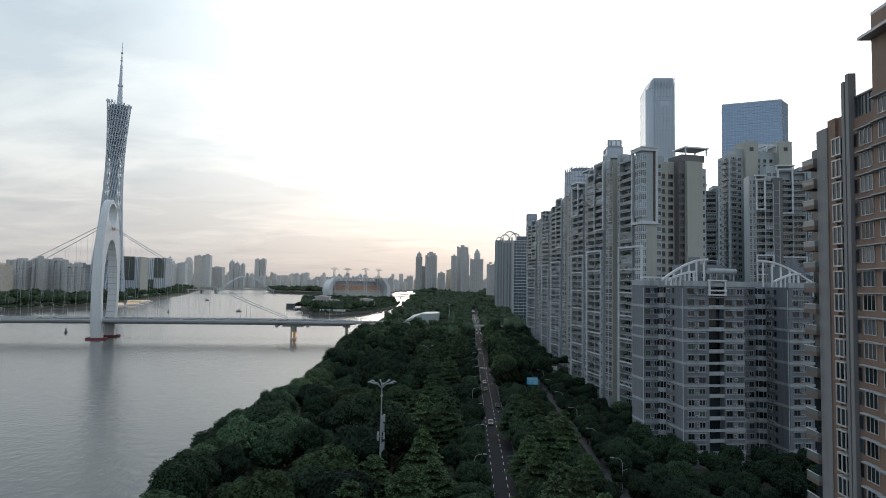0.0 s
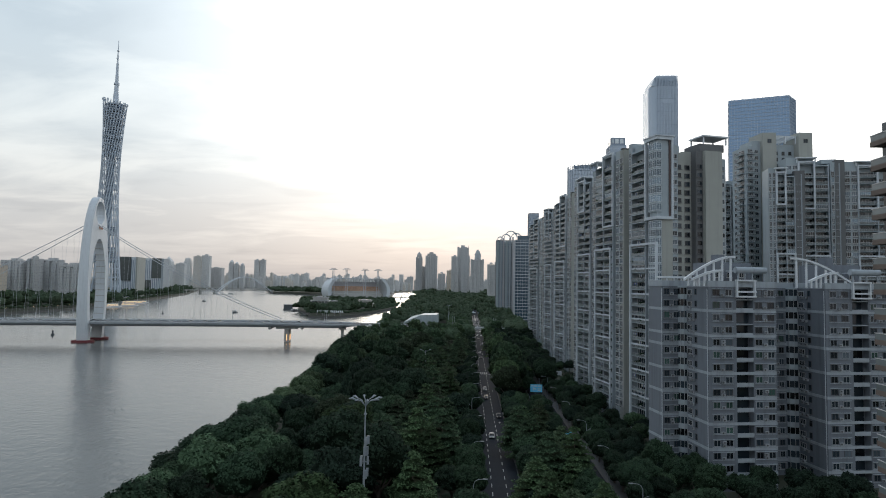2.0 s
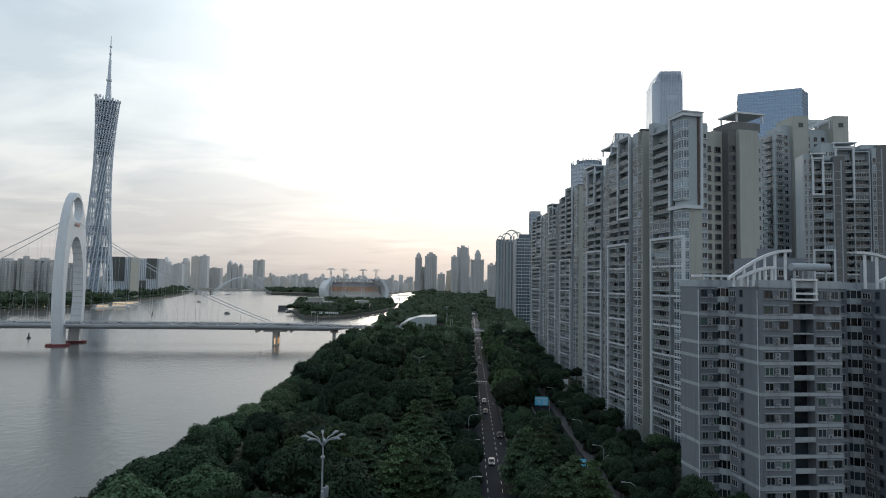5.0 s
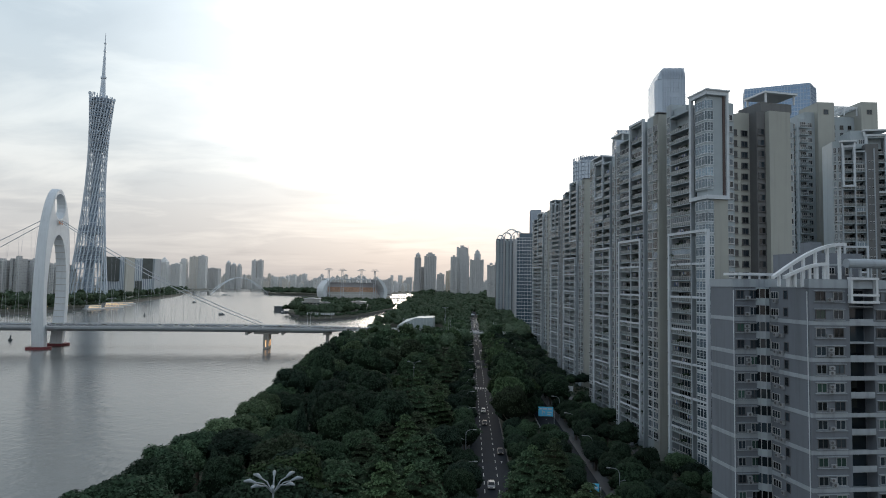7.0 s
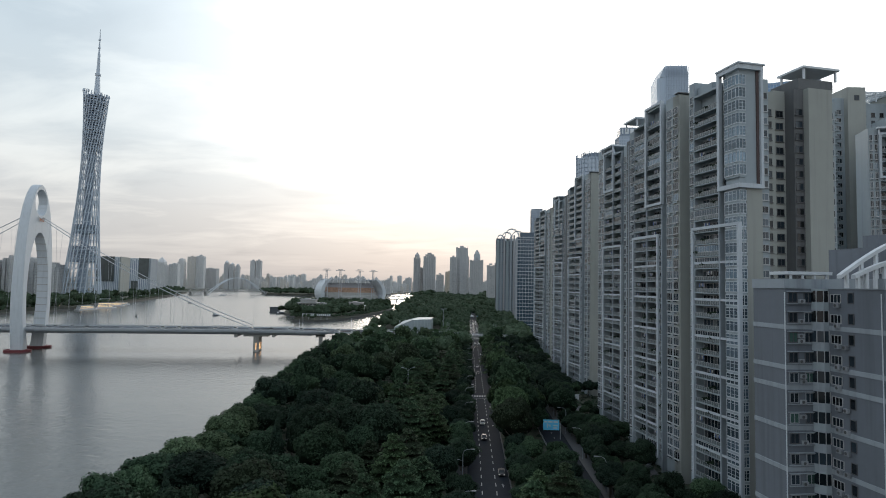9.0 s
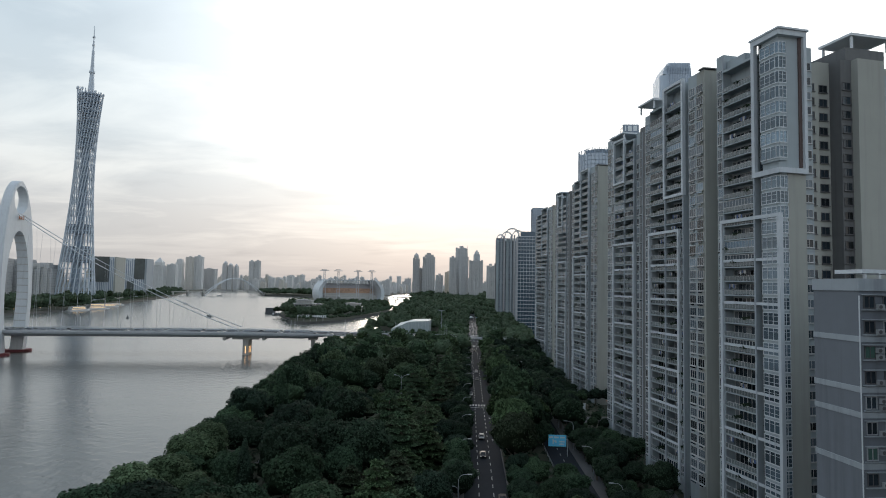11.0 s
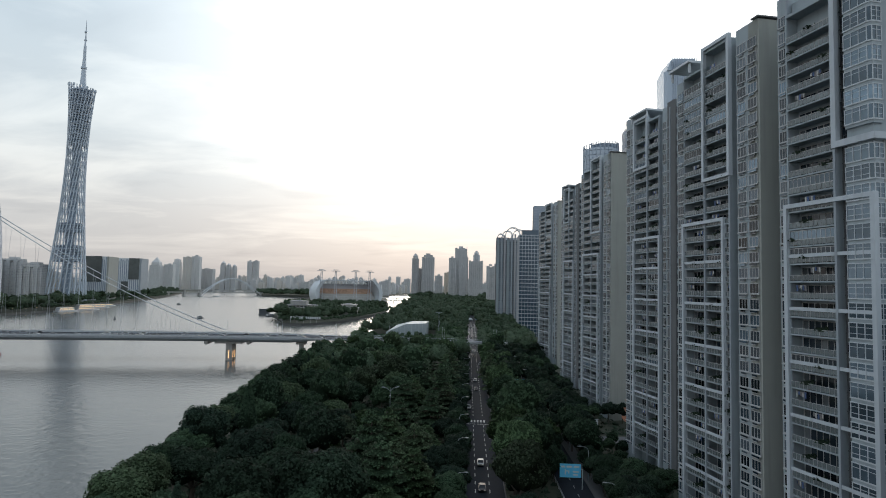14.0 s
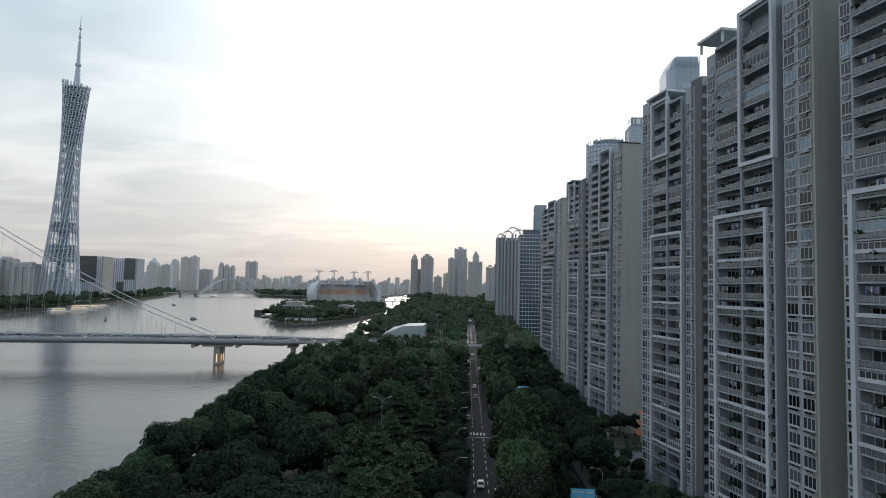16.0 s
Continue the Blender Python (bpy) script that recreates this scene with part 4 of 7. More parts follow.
rt = thing("office_tower", "round-fronted pale glass tower with a finned crown", "office tower")
cx, cy, r = 113, 672, 15.5
ring = [(cx + r * math.cos(a), cy + r * math.sin(a)) for a in [2 * math.pi * k / 28 for k in range(28)]]
part("glass_body", Build().prism(ring, 0, 174).mesh("glass_body", [GLASS_PALE]), rt)
cr = Build()
for k in range(28):
    x, yv = ring[k]
    cr.tube([(x, yv, 0), (x, yv, 178)], 0.4, 4)
for z in range(4, 176, 4):
    pts = [(cx + (r + 0.12) * math.cos(a), cy + (r + 0.12) * math.sin(a), z) for a in [2 * math.pi * k / 28 for k in range(29)]]
    cr.tube(pts, 0.25, 4, cap=False)
part("facade_grille", cr.mesh("facade_grille", [MULLION]), rt, kind="stuff")
hat = Build()
hat.prism([(cx + 3 + 12 * math.cos(2 * math.pi * k / 24), cy + 12 * math.sin(2 * math.pi * k / 24)) for k in range(24)], 174, 178.5)
for k in range(48):
    a = 2 * math.pi * k / 48
    x, yv = cx + 3 + 12.3 * math.cos(a), cy + 12.3 * math.sin(a)
    hat.box(x - 0.25, x + 0.25, yv - 0.25, yv + 0.25, 174, 180.5)
part("crown", hat.mesh("crown", [TVCORE]), rt)
ifc = curtain_tower("office_tower", "slim grey tower with pale roof lettering", 193, 217, 905, 930, 256, 3.0, 4.0, GLASS_PALE)
part("crown", Build().prism([(0, 0), (24, 0), (24, 24), (0, 24)], 256.6, 258).box(1.5, 22.5, 1, 20, 258, 269).mesh("crown", [TVCORE]), ifc)
for k, (a, w) in enumerate(((4, 1.6), (8, 5), (15, 5))):
    part("roof_sign", Build().box(a, a + w, 0.4, 0.9, 260, 267).mesh("roof_sign", [SIGNWHITE]), ifc)

ct = curtain_tower("office_tower", "grey twin office tower crowned with steel hoops", 33, 82, 1035, 1075, 124, 3.6, 3.8, TVCORE, DARKFRAME, 0.9)
for k, (a, w, out, top) in enumerate(((-0.5, 4, 1.4, 122), (6, 2.4, 2.6, 126), (10.5, 2.4, 2.6, 128), (15, 3.6, 1.2, 124), (21, 2.4, 2.8, 128), (26, 2.4, 2.8, 130), (31, 3.6, 1.2, 124), (37, 2.4, 2.6, 127), (42, 2.4, 2.6, 125), (46.5, 3, 1.4, 120))):
    part("pier", Build().box(a, a + w, -out, 0, 0, top).mesh("pier", [(WALL, BAND, PANEL)[k % 3]]), ct)
slabs = Build()
for k in range(38):
    slabs.box(-0.6, 49.6, -1.9, -0.4, 4 + 3.1 * k, 4.7 + 3.1 * k)
part("floor_slab", slabs.mesh("floor_slab", [WALL]), ct, kind="stuff")
hoops = Build()
for cxh, rr, zz in ((16, 8, 126), (24, 11, 128), (33, 9, 127), (6, 5, 125), (44, 6, 124)):
    for yy in (2, 14):
        hoops.tube([(cxh + rr * math.cos(a), yy, zz + 1.15 * rr * math.sin(a)) for a in [math.pi * k / 12 for k in range(13)]], 0.6, 5)
part("crown", hoops.mesh("crown", [WHITE]), ct, label="pale steel roof hoops")
for k in range(5):
    part("roof_sign", Build().box(12 + 4 * k, 15 + 4 * k, -1.2, -0.85, 121, 124.4).mesh("roof_sign", [SIGNWHITE]), ct)
gl = curtain_tower("office_building", "teal glass office block with pale floor bands", 47, 72, 756, 790, 104, 3.0, 3.9, GLASS_TEAL, STEEL, 0.25)
part("roof_room", Build().box(3, 20, 4, 25, 104.6, 110).mesh("roof_room", [GLASS_TEAL]), gl)
thin = curtain_tower("office_tower", "slim grey tower behind the riverside row", 76, 90, 905, 925, 155, 2.8, 3.6, GLASS_PALE, TVCORE, 0.3)

# ---- distant skyline ----


def far_mat(name, wall, glass, cw, ch):
    """Far facades: rows of windows too small to pick apart."""
    m = mat(name, wall, 0.7, 0, 0.08, 0.02, rand=0.18)
    t = m.node_tree
    geo = t.nodes.new("ShaderNodeNewGeometry")
    sp = t.nodes.new("ShaderNodeSeparateXYZ")
    t.links.new(geo.outputs["Position"], sp.inputs[0])
    ax = t.nodes.new("ShaderNodeMath")
    t.links.new(sp.outputs[0], ax.inputs[0])
    t.links.new(sp.outputs[1], ax.inputs[1])
    cb = t.nodes.new("ShaderNodeCombineXYZ")
    t.links.new(ax.outputs[0], cb.inputs[0])
    t.links.new(sp.outputs[2], cb.inputs[1])
    br = t.nodes.new("ShaderNodeTexBrick")
    br.offset = 0.0
    br.inputs["Scale"].default_value = 1.0
    br.inputs["Brick Width"].default_value = cw
    br.inputs["Row Height"].default_value = ch
    br.inputs["Mortar Size"].default_value = ch * 0.22
    br.inputs["Color1"].default_value = (*glass, 1)
    br.inputs["Color2"].default_value = (*[g * 1.5 for g in glass], 1)
    t.links.new(cb.outputs[0], br.inputs["Vector"])
    b = t.nodes["Principled BSDF"]
    old = b.inputs["Base Color"].links[0].from_socket
    t.links.new(old, br.inputs["Mortar"])
    t.links.new(br.outputs["Color"], b.inputs["Base Color"])
    return m


# Distance haze is put into these colours: paler walls, weaker window contrast.
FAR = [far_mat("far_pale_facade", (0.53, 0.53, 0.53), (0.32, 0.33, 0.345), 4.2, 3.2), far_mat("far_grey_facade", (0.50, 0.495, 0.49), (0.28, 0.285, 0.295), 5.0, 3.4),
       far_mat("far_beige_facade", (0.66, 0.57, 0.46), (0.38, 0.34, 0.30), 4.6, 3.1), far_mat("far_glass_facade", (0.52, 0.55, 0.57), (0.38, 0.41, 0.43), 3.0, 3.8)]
CITY = [far_mat("hazed_pale_facade", (0.64, 0.635, 0.63), (0.47, 0.47, 0.475), 4.2, 3.2), far_mat("hazed_grey_facade", (0.53, 0.53, 0.53), (0.40, 0.40, 0.405), 5.0, 3.4),
        far_mat("hazed_beige_facade", (0.62, 0.58, 0.53), (0.45, 0.43, 0.41), 4.6, 3.1)]


def far_building(x0, x1, y, z, d, mi, label, step=0.0, top=0, group="distant skyline", name="high_rise", skins=FAR):
    """A distant high-rise: bays standing forward and back, set-back shoulders, roof room and parapet."""
    t = thing(name, label, "building", pose(x0, y, 0), group)
    w, br = x1 - x0, random.Random(int(x0 * 3 + y))
    n = max(3, round(w / 7.5))
    b, zs = Build(), z * (1 - step)
    for k in range(n):
        out = (0.0, 2.6)[k % 2] + br.uniform(0, 0.8)
        b.box(w * k / n, w * (k + 1) / n, out, d, 0, zs - (k % 2) * br.uniform(0.5, 4.0))
    if step:
        b.box(w * 0.14, w * 0.86, d * 0.1, d * 0.9, zs, z)
    part("shaft", b.mesh("shaft", [skins[mi]]), t)
    fins = Build()
    for k in range(n + 1):
        fins.box(w * k / n - 0.5, w * k / n + 0.5, -0.6, 0.9, 0, zs - 1)
    part("pier", fins.mesh("pier", [skins[0]]), t, kind="stuff")
    r = Build().box(w * 0.3, w * 0.65, d * 0.3, d * 0.7, z + 0.01, z + 4 + (x0 * 7 % 4))
    r.tube([(w * 0.5, d * 0.5, z), (w * 0.5, d * 0.5, z + 9)], [0.5, 0.2], 4)
    if top == 1:
        n = len(r.v)
        r.v += [(w * 0.14, d * 0.1, z), (w * 0.86, d * 0.1, z), (w * 0.86, d * 0.9, z), (w * 0.14, d * 0.9, z), (w / 2, d / 2, z + w * 0.5)]
        for q in ((0, 1, 4), (1, 2, 4), (2, 3, 4), (3, 0, 4)):
            r.f.append(tuple(n + i for i in q))
            r.m.append(0)
    elif top == 2:
        r.tube([(w / 2, d / 2, z), (w / 2, d / 2, z + 45)], [3.0, 0.4], 6)
    part("roof_room", r.mesh("roof_room", [skins[mi]]), t)
    return t


L_PALE, L_DARK = "pale distant high-rise on the skyline", "dark grey distant high-rise on the skyline"
for x0, x1, y, z, d, mi, lab, step, top in (
        (-276, -249, 2719, 180, 30, 1, "slender distant tower with a pointed top", 0.06, 1), (-231, -180, 2700, 184, 40, 1, L_DARK, 0.05, 0), (-250, -215, 2760, 128, 40, 1, L_DARK, 0, 0),
        (-106, -80, 2500, 164, 30, 1, L_DARK, 0, 0), (-83, -36, 2520, 205, 40, 0, L_PALE, 0.0, 0), (-62, -40, 2440, 128, 25, 0, L_PALE, 0, 0), (-44, -32, 2600, 172, 12, 1, "distant tower with a mast", 0, 2),
        (-26, 26, 2400, 150, 40, 1, L_DARK, 0.0, 0), (-10, 14, 2410, 182, 24, 3, L_PALE, 0.05, 0), (34, 60, 2000, 116, 30, 1, "dark reddish distant block", 0, 0), (60, 95, 2050, 126, 30, 1, L_DARK, 0, 0),
        (-170, -140, 2650, 95, 30, 1, L_DARK, 0, 0), (-140, -108, 2800, 112, 30, 2, L_PALE, 0, 0),
        (-1220, -1180, 2300, 118, 40, 0, L_PALE, 0.1, 1), (-1180, -1146, 2330, 112, 30, 0, L_PALE, 0, 0), (-1234, -1206, 2500, 138, 30, 0, L_PALE, 0.1, 0),
        (-1192, -1160, 2500, 148, 30, 2, L_PALE, 0, 0), (-1160, -1128, 2510, 152, 30, 0, L_PALE, 0, 0), (-1170, -1112, 2600, 103, 40, 1, L_DARK, 0, 0),
        (-1166, -1146, 2800, 136, 30, 1, L_DARK, 0.06, 1), (-1140, -1122, 2800, 128, 30, 1, L_DARK, 0.06, 1), (-1112, -1096, 2800, 124, 30, 1, L_DARK, 0.06, 1), (-1119, -1096, 3000, 154, 30, 1, L_DARK, 0, 0),
        (-1090, -1066, 3000, 155, 30, 1, L_DARK, 0, 0),
        (-1060, -1014, 1300, 86, 40, 1, L_DARK, 0, 0), (-1006, -990, 1310, 90, 30, 1, L_DARK, 0, 0), (-1016, -968, 1360, 90, 30, 0, L_PALE, 0.04, 0), (-924, -876, 1300, 78, 40, 1, L_DARK, 0.08, 0), (-1012, -986, 1200, 72, 30, 2, L_PALE, 0, 0),
        (-1075, -1035, 1250, 66, 30, 0, L_PALE, 0, 0)):
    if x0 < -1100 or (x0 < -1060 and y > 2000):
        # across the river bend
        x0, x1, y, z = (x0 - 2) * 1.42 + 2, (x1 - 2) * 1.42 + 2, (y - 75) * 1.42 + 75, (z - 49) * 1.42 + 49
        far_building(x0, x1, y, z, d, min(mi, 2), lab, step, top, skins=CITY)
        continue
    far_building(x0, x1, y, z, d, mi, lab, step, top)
for k in range(15):
    x = -1275 + k * 23.5
    far_building(x, x + (17, 20, 15)[k % 3], 1425 + (k % 4) * 16, 46 + (k * 7) % 13, 26, (2, 0, 2, 2, 0)[k % 5], "beige and grey bankside apartment slab", 0, 0, "bankside slabs", "apartment_slab")
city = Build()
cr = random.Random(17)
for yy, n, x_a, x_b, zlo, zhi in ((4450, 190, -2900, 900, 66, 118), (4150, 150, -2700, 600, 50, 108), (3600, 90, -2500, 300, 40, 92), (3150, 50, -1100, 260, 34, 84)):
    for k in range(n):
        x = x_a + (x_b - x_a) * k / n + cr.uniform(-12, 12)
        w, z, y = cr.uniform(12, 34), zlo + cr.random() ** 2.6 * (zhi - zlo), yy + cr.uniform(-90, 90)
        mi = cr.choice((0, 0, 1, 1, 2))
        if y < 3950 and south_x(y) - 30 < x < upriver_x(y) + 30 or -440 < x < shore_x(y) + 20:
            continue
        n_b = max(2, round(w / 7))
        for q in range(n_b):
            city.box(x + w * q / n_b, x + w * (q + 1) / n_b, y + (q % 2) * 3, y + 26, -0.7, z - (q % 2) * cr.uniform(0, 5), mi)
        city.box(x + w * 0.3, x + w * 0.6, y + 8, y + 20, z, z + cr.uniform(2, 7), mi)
tagged(new("distant_city", city.mesh("distant_city", CITY)), "city blocks along the horizon, haze put into their pale colour", "skyline", kind="stuff")

DARKCUBE = mat("dark_cube_glass", (0.075, 0.088, 0.088), 0.3, 0, 0.35, 0.12)
# white office pair with dark corner cubes, at the tower's foot
for x0, x1, y, z, rz in ((-925, -868, 1500, 104, 12), (-1036, -962, 1800, 112, 12)):
    t = thing("office_building", "white finned office block with a dark corner cube", "office building", pose(x0, y, 0, 0, 0, rz), "white office pair")
    w = x1 - x0
    east = x0 > -1000
    part("body", Build().box(0, w, 0, 60, 0, z).mesh("body", [WHITE]), t)
    cubes = ((0.0, 0.74, 0.42, 1.0),) if east else ((0.56, 0.93, 0.46, 1.0), (0.30, 0.55, 0.0, 0.40))
    for xa, xb, za, zb in cubes:
        part("dark_cube", Build().box(w * xa - 0.4, w * xb, -2.0, 20, z * za, z * zb + 0.5).mesh("dark_cube", [DARKCUBE]), t, label="dark gridded glass cube")
    part("corner_shaft", Build().box(w * 0.94, w + 0.4, -0.9, 61, 0, z + 0.3).mesh("corner_shaft", [BEIGE if east else BAND]), t)
    n = 13
    for k in range(n):
        x = w * 0.93 * (k + 0.3) / n
        part("dark_slot", Build().box(x, x + w * 0.034, -0.25, 0.0, 2, z - 2 - (k % 3) * 3).mesh("dark_slot", [TVCORE]), t)

# ---- lattice broadcasting tower ----
tv = thing("broadcasting_tower", "tall twisted lattice broadcasting tower of pale steel with an antenna mast", "tower", pose(-848, 1337, 0))
TOPZ, N = 452.0, 24


def tv_point(k, u, twist):
    a = 2 * math.pi * k / N
    b0 = Vector((-1 + 42 * math.cos(a - twist / 2), 34 * math.sin(a - twist / 2), 0))
    b1 = Vector((10 + 26 * math.cos(a + twist / 2), 22 * math.sin(a + twist / 2), TOPZ - 6 * math.cos(a + twist / 2)))
    return b0.lerp(b1, u)


TW = radians(104)
for k in range(N):
    part("column", Build().tube([tv_point(k, 0, TW), tv_point(k, 1.01, TW)], [1.25, 0.85], 6).mesh("column", [TVSTEEL]), tv)
for j in range(1, 45):
    u = j / 44.5
    rb = Build()
    rb.tube([tv_point(k % N, u, TW) for k in range(N + 1)], 0.55 if j % 2 else 0.4, 4, cap=False)
    part("ring", rb.mesh("ring", [TVSTEEL]), tv)
dg = Build()
for k in range(N):
    for j in range(0, 44, 2):
        p, q = tv_point(k, j / 44.5, TW), tv_point(k + 1, (j + 2) / 44.5, TW)
        dg.tube([p, q], 0.4, 4, cap=False)
part("lattice", dg.mesh("lattice", [TVSTEEL]), tv, kind="stuff")
core = Build()


def tv_center(z):
    u = z / TOPZ
    return -1 + 12 * u


pts = [(tv_center(z), 0, z) for z in range(0, 451, 30)]
core.tube(pts, 8.5, 14)
part("core", core.mesh("core", [TVCORE]), tv)
for z0, z1 in ((3, 8), (84, 118), (146, 166), (330, 446)):
    fb = Build()
    z = z0
    while z < z1:
        rr = [tv_point(k, z / TOPZ, TW) for k in range(N)]
        c = Vector((tv_center(z), 0, z))
        ring = [(c.x + (p.x - c.x) * 0.86, c.y + (p.y - c.y) * 0.86) for p in rr]
        area = sum(a[0] * b[1] - b[0] * a[1] for a, b in zip(ring, ring[1:] + ring[:1]))
        fb.prism(ring if area > 0 else ring[::-1], z, z + 3.7)
        z += 5.2
    part("floor_block", fb.mesh("floor_block", [TVCORE]), tv)
ant = Build()
xa = tv_center(452)
ant.tube([(xa, 0, 440), (xa, 0, 478), (xa, 0, 495), (xa, 0, 495.1), (xa, 0, 499), (xa, 0, 499.1), (xa, 0, 520), (xa, 0, 545), (xa, 0, 545.1), (xa, 0, 566), (xa, 0, 566.1), (xa, 0, 583), (xa, 0, 600)],
         [7.5, 5.2, 4.2, 6.0, 6.0, 4.0, 3.2, 2.7, 1.8, 1.6, 1.1, 0.9, 0.5], 10)
for z in (480, 530, 556, 574):
    ant.tube([(xa, 0, z), (xa, 0, z + 2.5)], 5.0 if z < 500 else 2.8, 8)
part("antenna", ant.mesh("antenna", [TVSTEEL]), tv)
for k in range(0, N, 2):
    p = tv_point(k, 1.0, TW)
    part("roof_cabin", Build().tube([(p.x, p.y, p.z), (p.x, p.y, p.z + 5)], 2.2, 8).mesh("roof_cabin", [TVSTEEL]), tv)

# ---- suspension bridge ----
B0, BDIR = Vector((-320, 505, 0)), Vector((155, 31, 0)).normalized()
BANG = math.degrees(math.atan2(BDIR.y, BDIR.x))
bridge = thing("suspension_bridge", "pale suspension bridge with a shell-shaped pylon and busy deck", "bridge", pose(B0.x, B0.y, 0, 0, 0, BANG))


def deck_z(s):
    return 13.2 - max(0.0, abs(s - 40) - 60) ** 2 * 0.000068


DW = 15.0


def half_width(s):
    return DW if s < 250 else 5.5 if s > 280 else DW - 9.5 * (s - 250) / 30


PIERLIGHT = mat("pier_lamp", (0.8, 0.5, 0.25), 0.5)
PIERLIGHT.node_tree.nodes["Principled BSDF"].inputs["Emission Color"].default_value = (1.0, 0.55, 0.25, 1)
PIERLIGHT.node_tree.nodes["Principled BSDF"].inputs["Emission Strength"].default_value = 1.4
girder, road_b = Build(), Build()
stations = list(range(-360, 361, 20))
prof = ((-1, 0), (-1, -1.1), (-0.53, -3.4), (0.53, -3.4), (1, -1.1), (1, 0))
edge = ((0, -0.9), (0.35, 0), (0.35, 1.0), (0, 1.0))
sides = {-1: Build(), 1: Build()}
for i, s in enumerate(stations):
    z, w, thick = deck_z(s), half_width(s), 1.0 if s < 215 else 0.34
    girder.v += [(s, p * w, z + q * thick) for p, q in prof]
    road_b.v += [(s, -w + 1.2, z + 0.03), (s, w - 1.2, z + 0.03)]
    for sgn, rb in sides.items():
        rb.v += [(s, sgn * w + (0.0 if sgn < 0 else -0.35) + a, z + h * (1.0 if s < 215 else 0.55)) for a, h in edge]
    if i:
        n = 6 * (i - 1)
        girder.f += [(n + k, n + 6 + k, n + 6 + (k + 1) % 6, n + (k + 1) % 6) for k in range(6)]
        girder.m += [0] * 6
        m = 2 * (i - 1)
        road_b.f.append((m, m + 2, m + 3, m + 1))
        road_b.m.append(0)
        for rb in sides.values():
            m = 4 * (i - 1)
            rb.f += [(m, m + 4, m + 7, m + 3), (m + 3, m + 7, m + 6, m + 2), (m + 2, m + 6, m + 5, m + 1)]
            rb.m += [0] * 3
part("girder", girder.mesh("girder", [mat("dark_girder_paint", (0.44, 0.475, 0.51), 0.6, 0.1, 0.12, 0.3, stain=0.2)]), bridge)
part("carriageway", road_b.mesh("carriageway", [ASPHALT]), bridge)
for rb in sides.values():
    part("parapet", rb.mesh("parapet", [STEEL]), bridge)
rl = Build()
for sgn in (-1, 1):
    rl.tube([(s, sgn * (half_width(s) - 0.15), deck_z(s) + 1.5) for s in stations], 0.09, 4)
    for s in range(-360, 360, 4):
        p = sgn * (half_width(s) - 0.15)
        rl.box(s - 0.06, s + 0.06, p - 0.06, p + 0.06, deck_z(s) + 1.0, deck_z(s) + 1.5)
part("railing", rl.mesh("railing", [STEEL]), bridge)


def shell_half(z):
    """Outer half-width of the pylon, bowed like a shell."""
    if z < 40:
        return 16.0 + 4.2 * math.sin(math.pi / 2 * (z + 3) / 43)
    u = (z - 40) / 77.0
    return 20.2 * math.sqrt(max(0.0, 1 - u ** 2.3))


def shell_hole(z):
    if z < 82:
        u = max(0.0, (z - 30) / 52.0)
        return max(0.0, (shell_half(min(z, 40)) - 5.6) * math.sqrt(max(0.0, 1 - u ** 2.4)))
    if 94 < z < 113.5:
        u = (z - 103.75) / 9.75
        return 8.6 * math.sqrt(max(0.0, 1 - u * u))
    return 0.0


pyl = Build()
zs = [-3 + 3.0 * k for k in range(15)] + [40 + 2.0 * k for k in range(21)] + [81, 81.6, 82, 86, 90, 93.9, 94, 94.3, 95, 96.5, 98, 100, 103, 106, 108, 110, 111.5, 112.6, 113.2, 113.5, 114.5, 115.6, 116.4, 116.8, 116.98]
zs = sorted(set(zs))
for sg in (-1, 1):
    rows = []
    for z in zs:
        o, i = shell_half(z), shell_hole(z)
        i = min(i, o)
        th = 4.3 - 1.3 * (z + 3) / 120
        oc = max(i, o - 0.9)
        n = len(pyl.v)
        pyl.v += [(-th, sg * i, z), (-th, sg * oc, z), (-th * 0.72, sg * o, z), (th * 0.72, sg * o, z), (th, sg * oc, z), (th, sg * i, z)]
        rows.append(n)
    for na, nb, z in zip(rows, rows[1:], zs):
        for k in range(6):
            l = (k + 1) % 6
            if k == 5 and shell_hole(z) == 0 and 82 <= z < 94 or (k == 5 and z >= 113.5):
                continue
            q = (na + k, nb + k, nb + l, na + l)
            pyl.f.append(q if sg < 0 else q[::-1])
            pyl.m.append(0)
pm = pyl.mesh("pylon", [WHITE])
pylon = part("pylon", pm, bridge, label="white shell-shaped pylon with an oval eye")
ribs = Build()
for z in range(14, 80, 5):
    for sg in (-1, 1):
        i = shell_hole(z)
        if i > 1:
            ribs.box(-3.6, 3.6, min(sg * i, sg * (i - 0.35)), max(sg * i, sg * (i - 0.35)), z - 0.25, z + 0.25)
part("rib", ribs.mesh("rib", [CONCRETE]), pylon, label="step ribs on the inner faces")
for k in range(3):
    part("letter_bar", Build().box(4.05, 4.2, -3.4 + 2.4 * k, -1.8 + 2.4 * k, 90, 92.4).box(-4.2, -4.05, -3.4 + 2.4 * k, -1.8 + 2.4 * k, 90, 92.4).mesh("letter_bar", [ORANGEROOF]), pylon)
for sg in (-1, 1):
    fd = Build()
    ring = [(8.5 * math.cos(a), sg * 14 + 7 * math.sin(a)) for a in [2 * math.pi * k / 20 for k in range(20)]]
    fd.prism(ring, -3.6, -1.4)
    part("fender", fd.mesh("fender", [RED]), bridge, label="dark red pylon fender")


def cable_z(s):
    if s >= 0:
        u = min(1.0, s / 158.0)
        return 95.5 - 81 * (1.3 * u - 0.3 * u * u)
    u = min(1.0, -s / 140.0)
    return 97 - 82.5 * (1.05 * u - 0.05 * u * u)


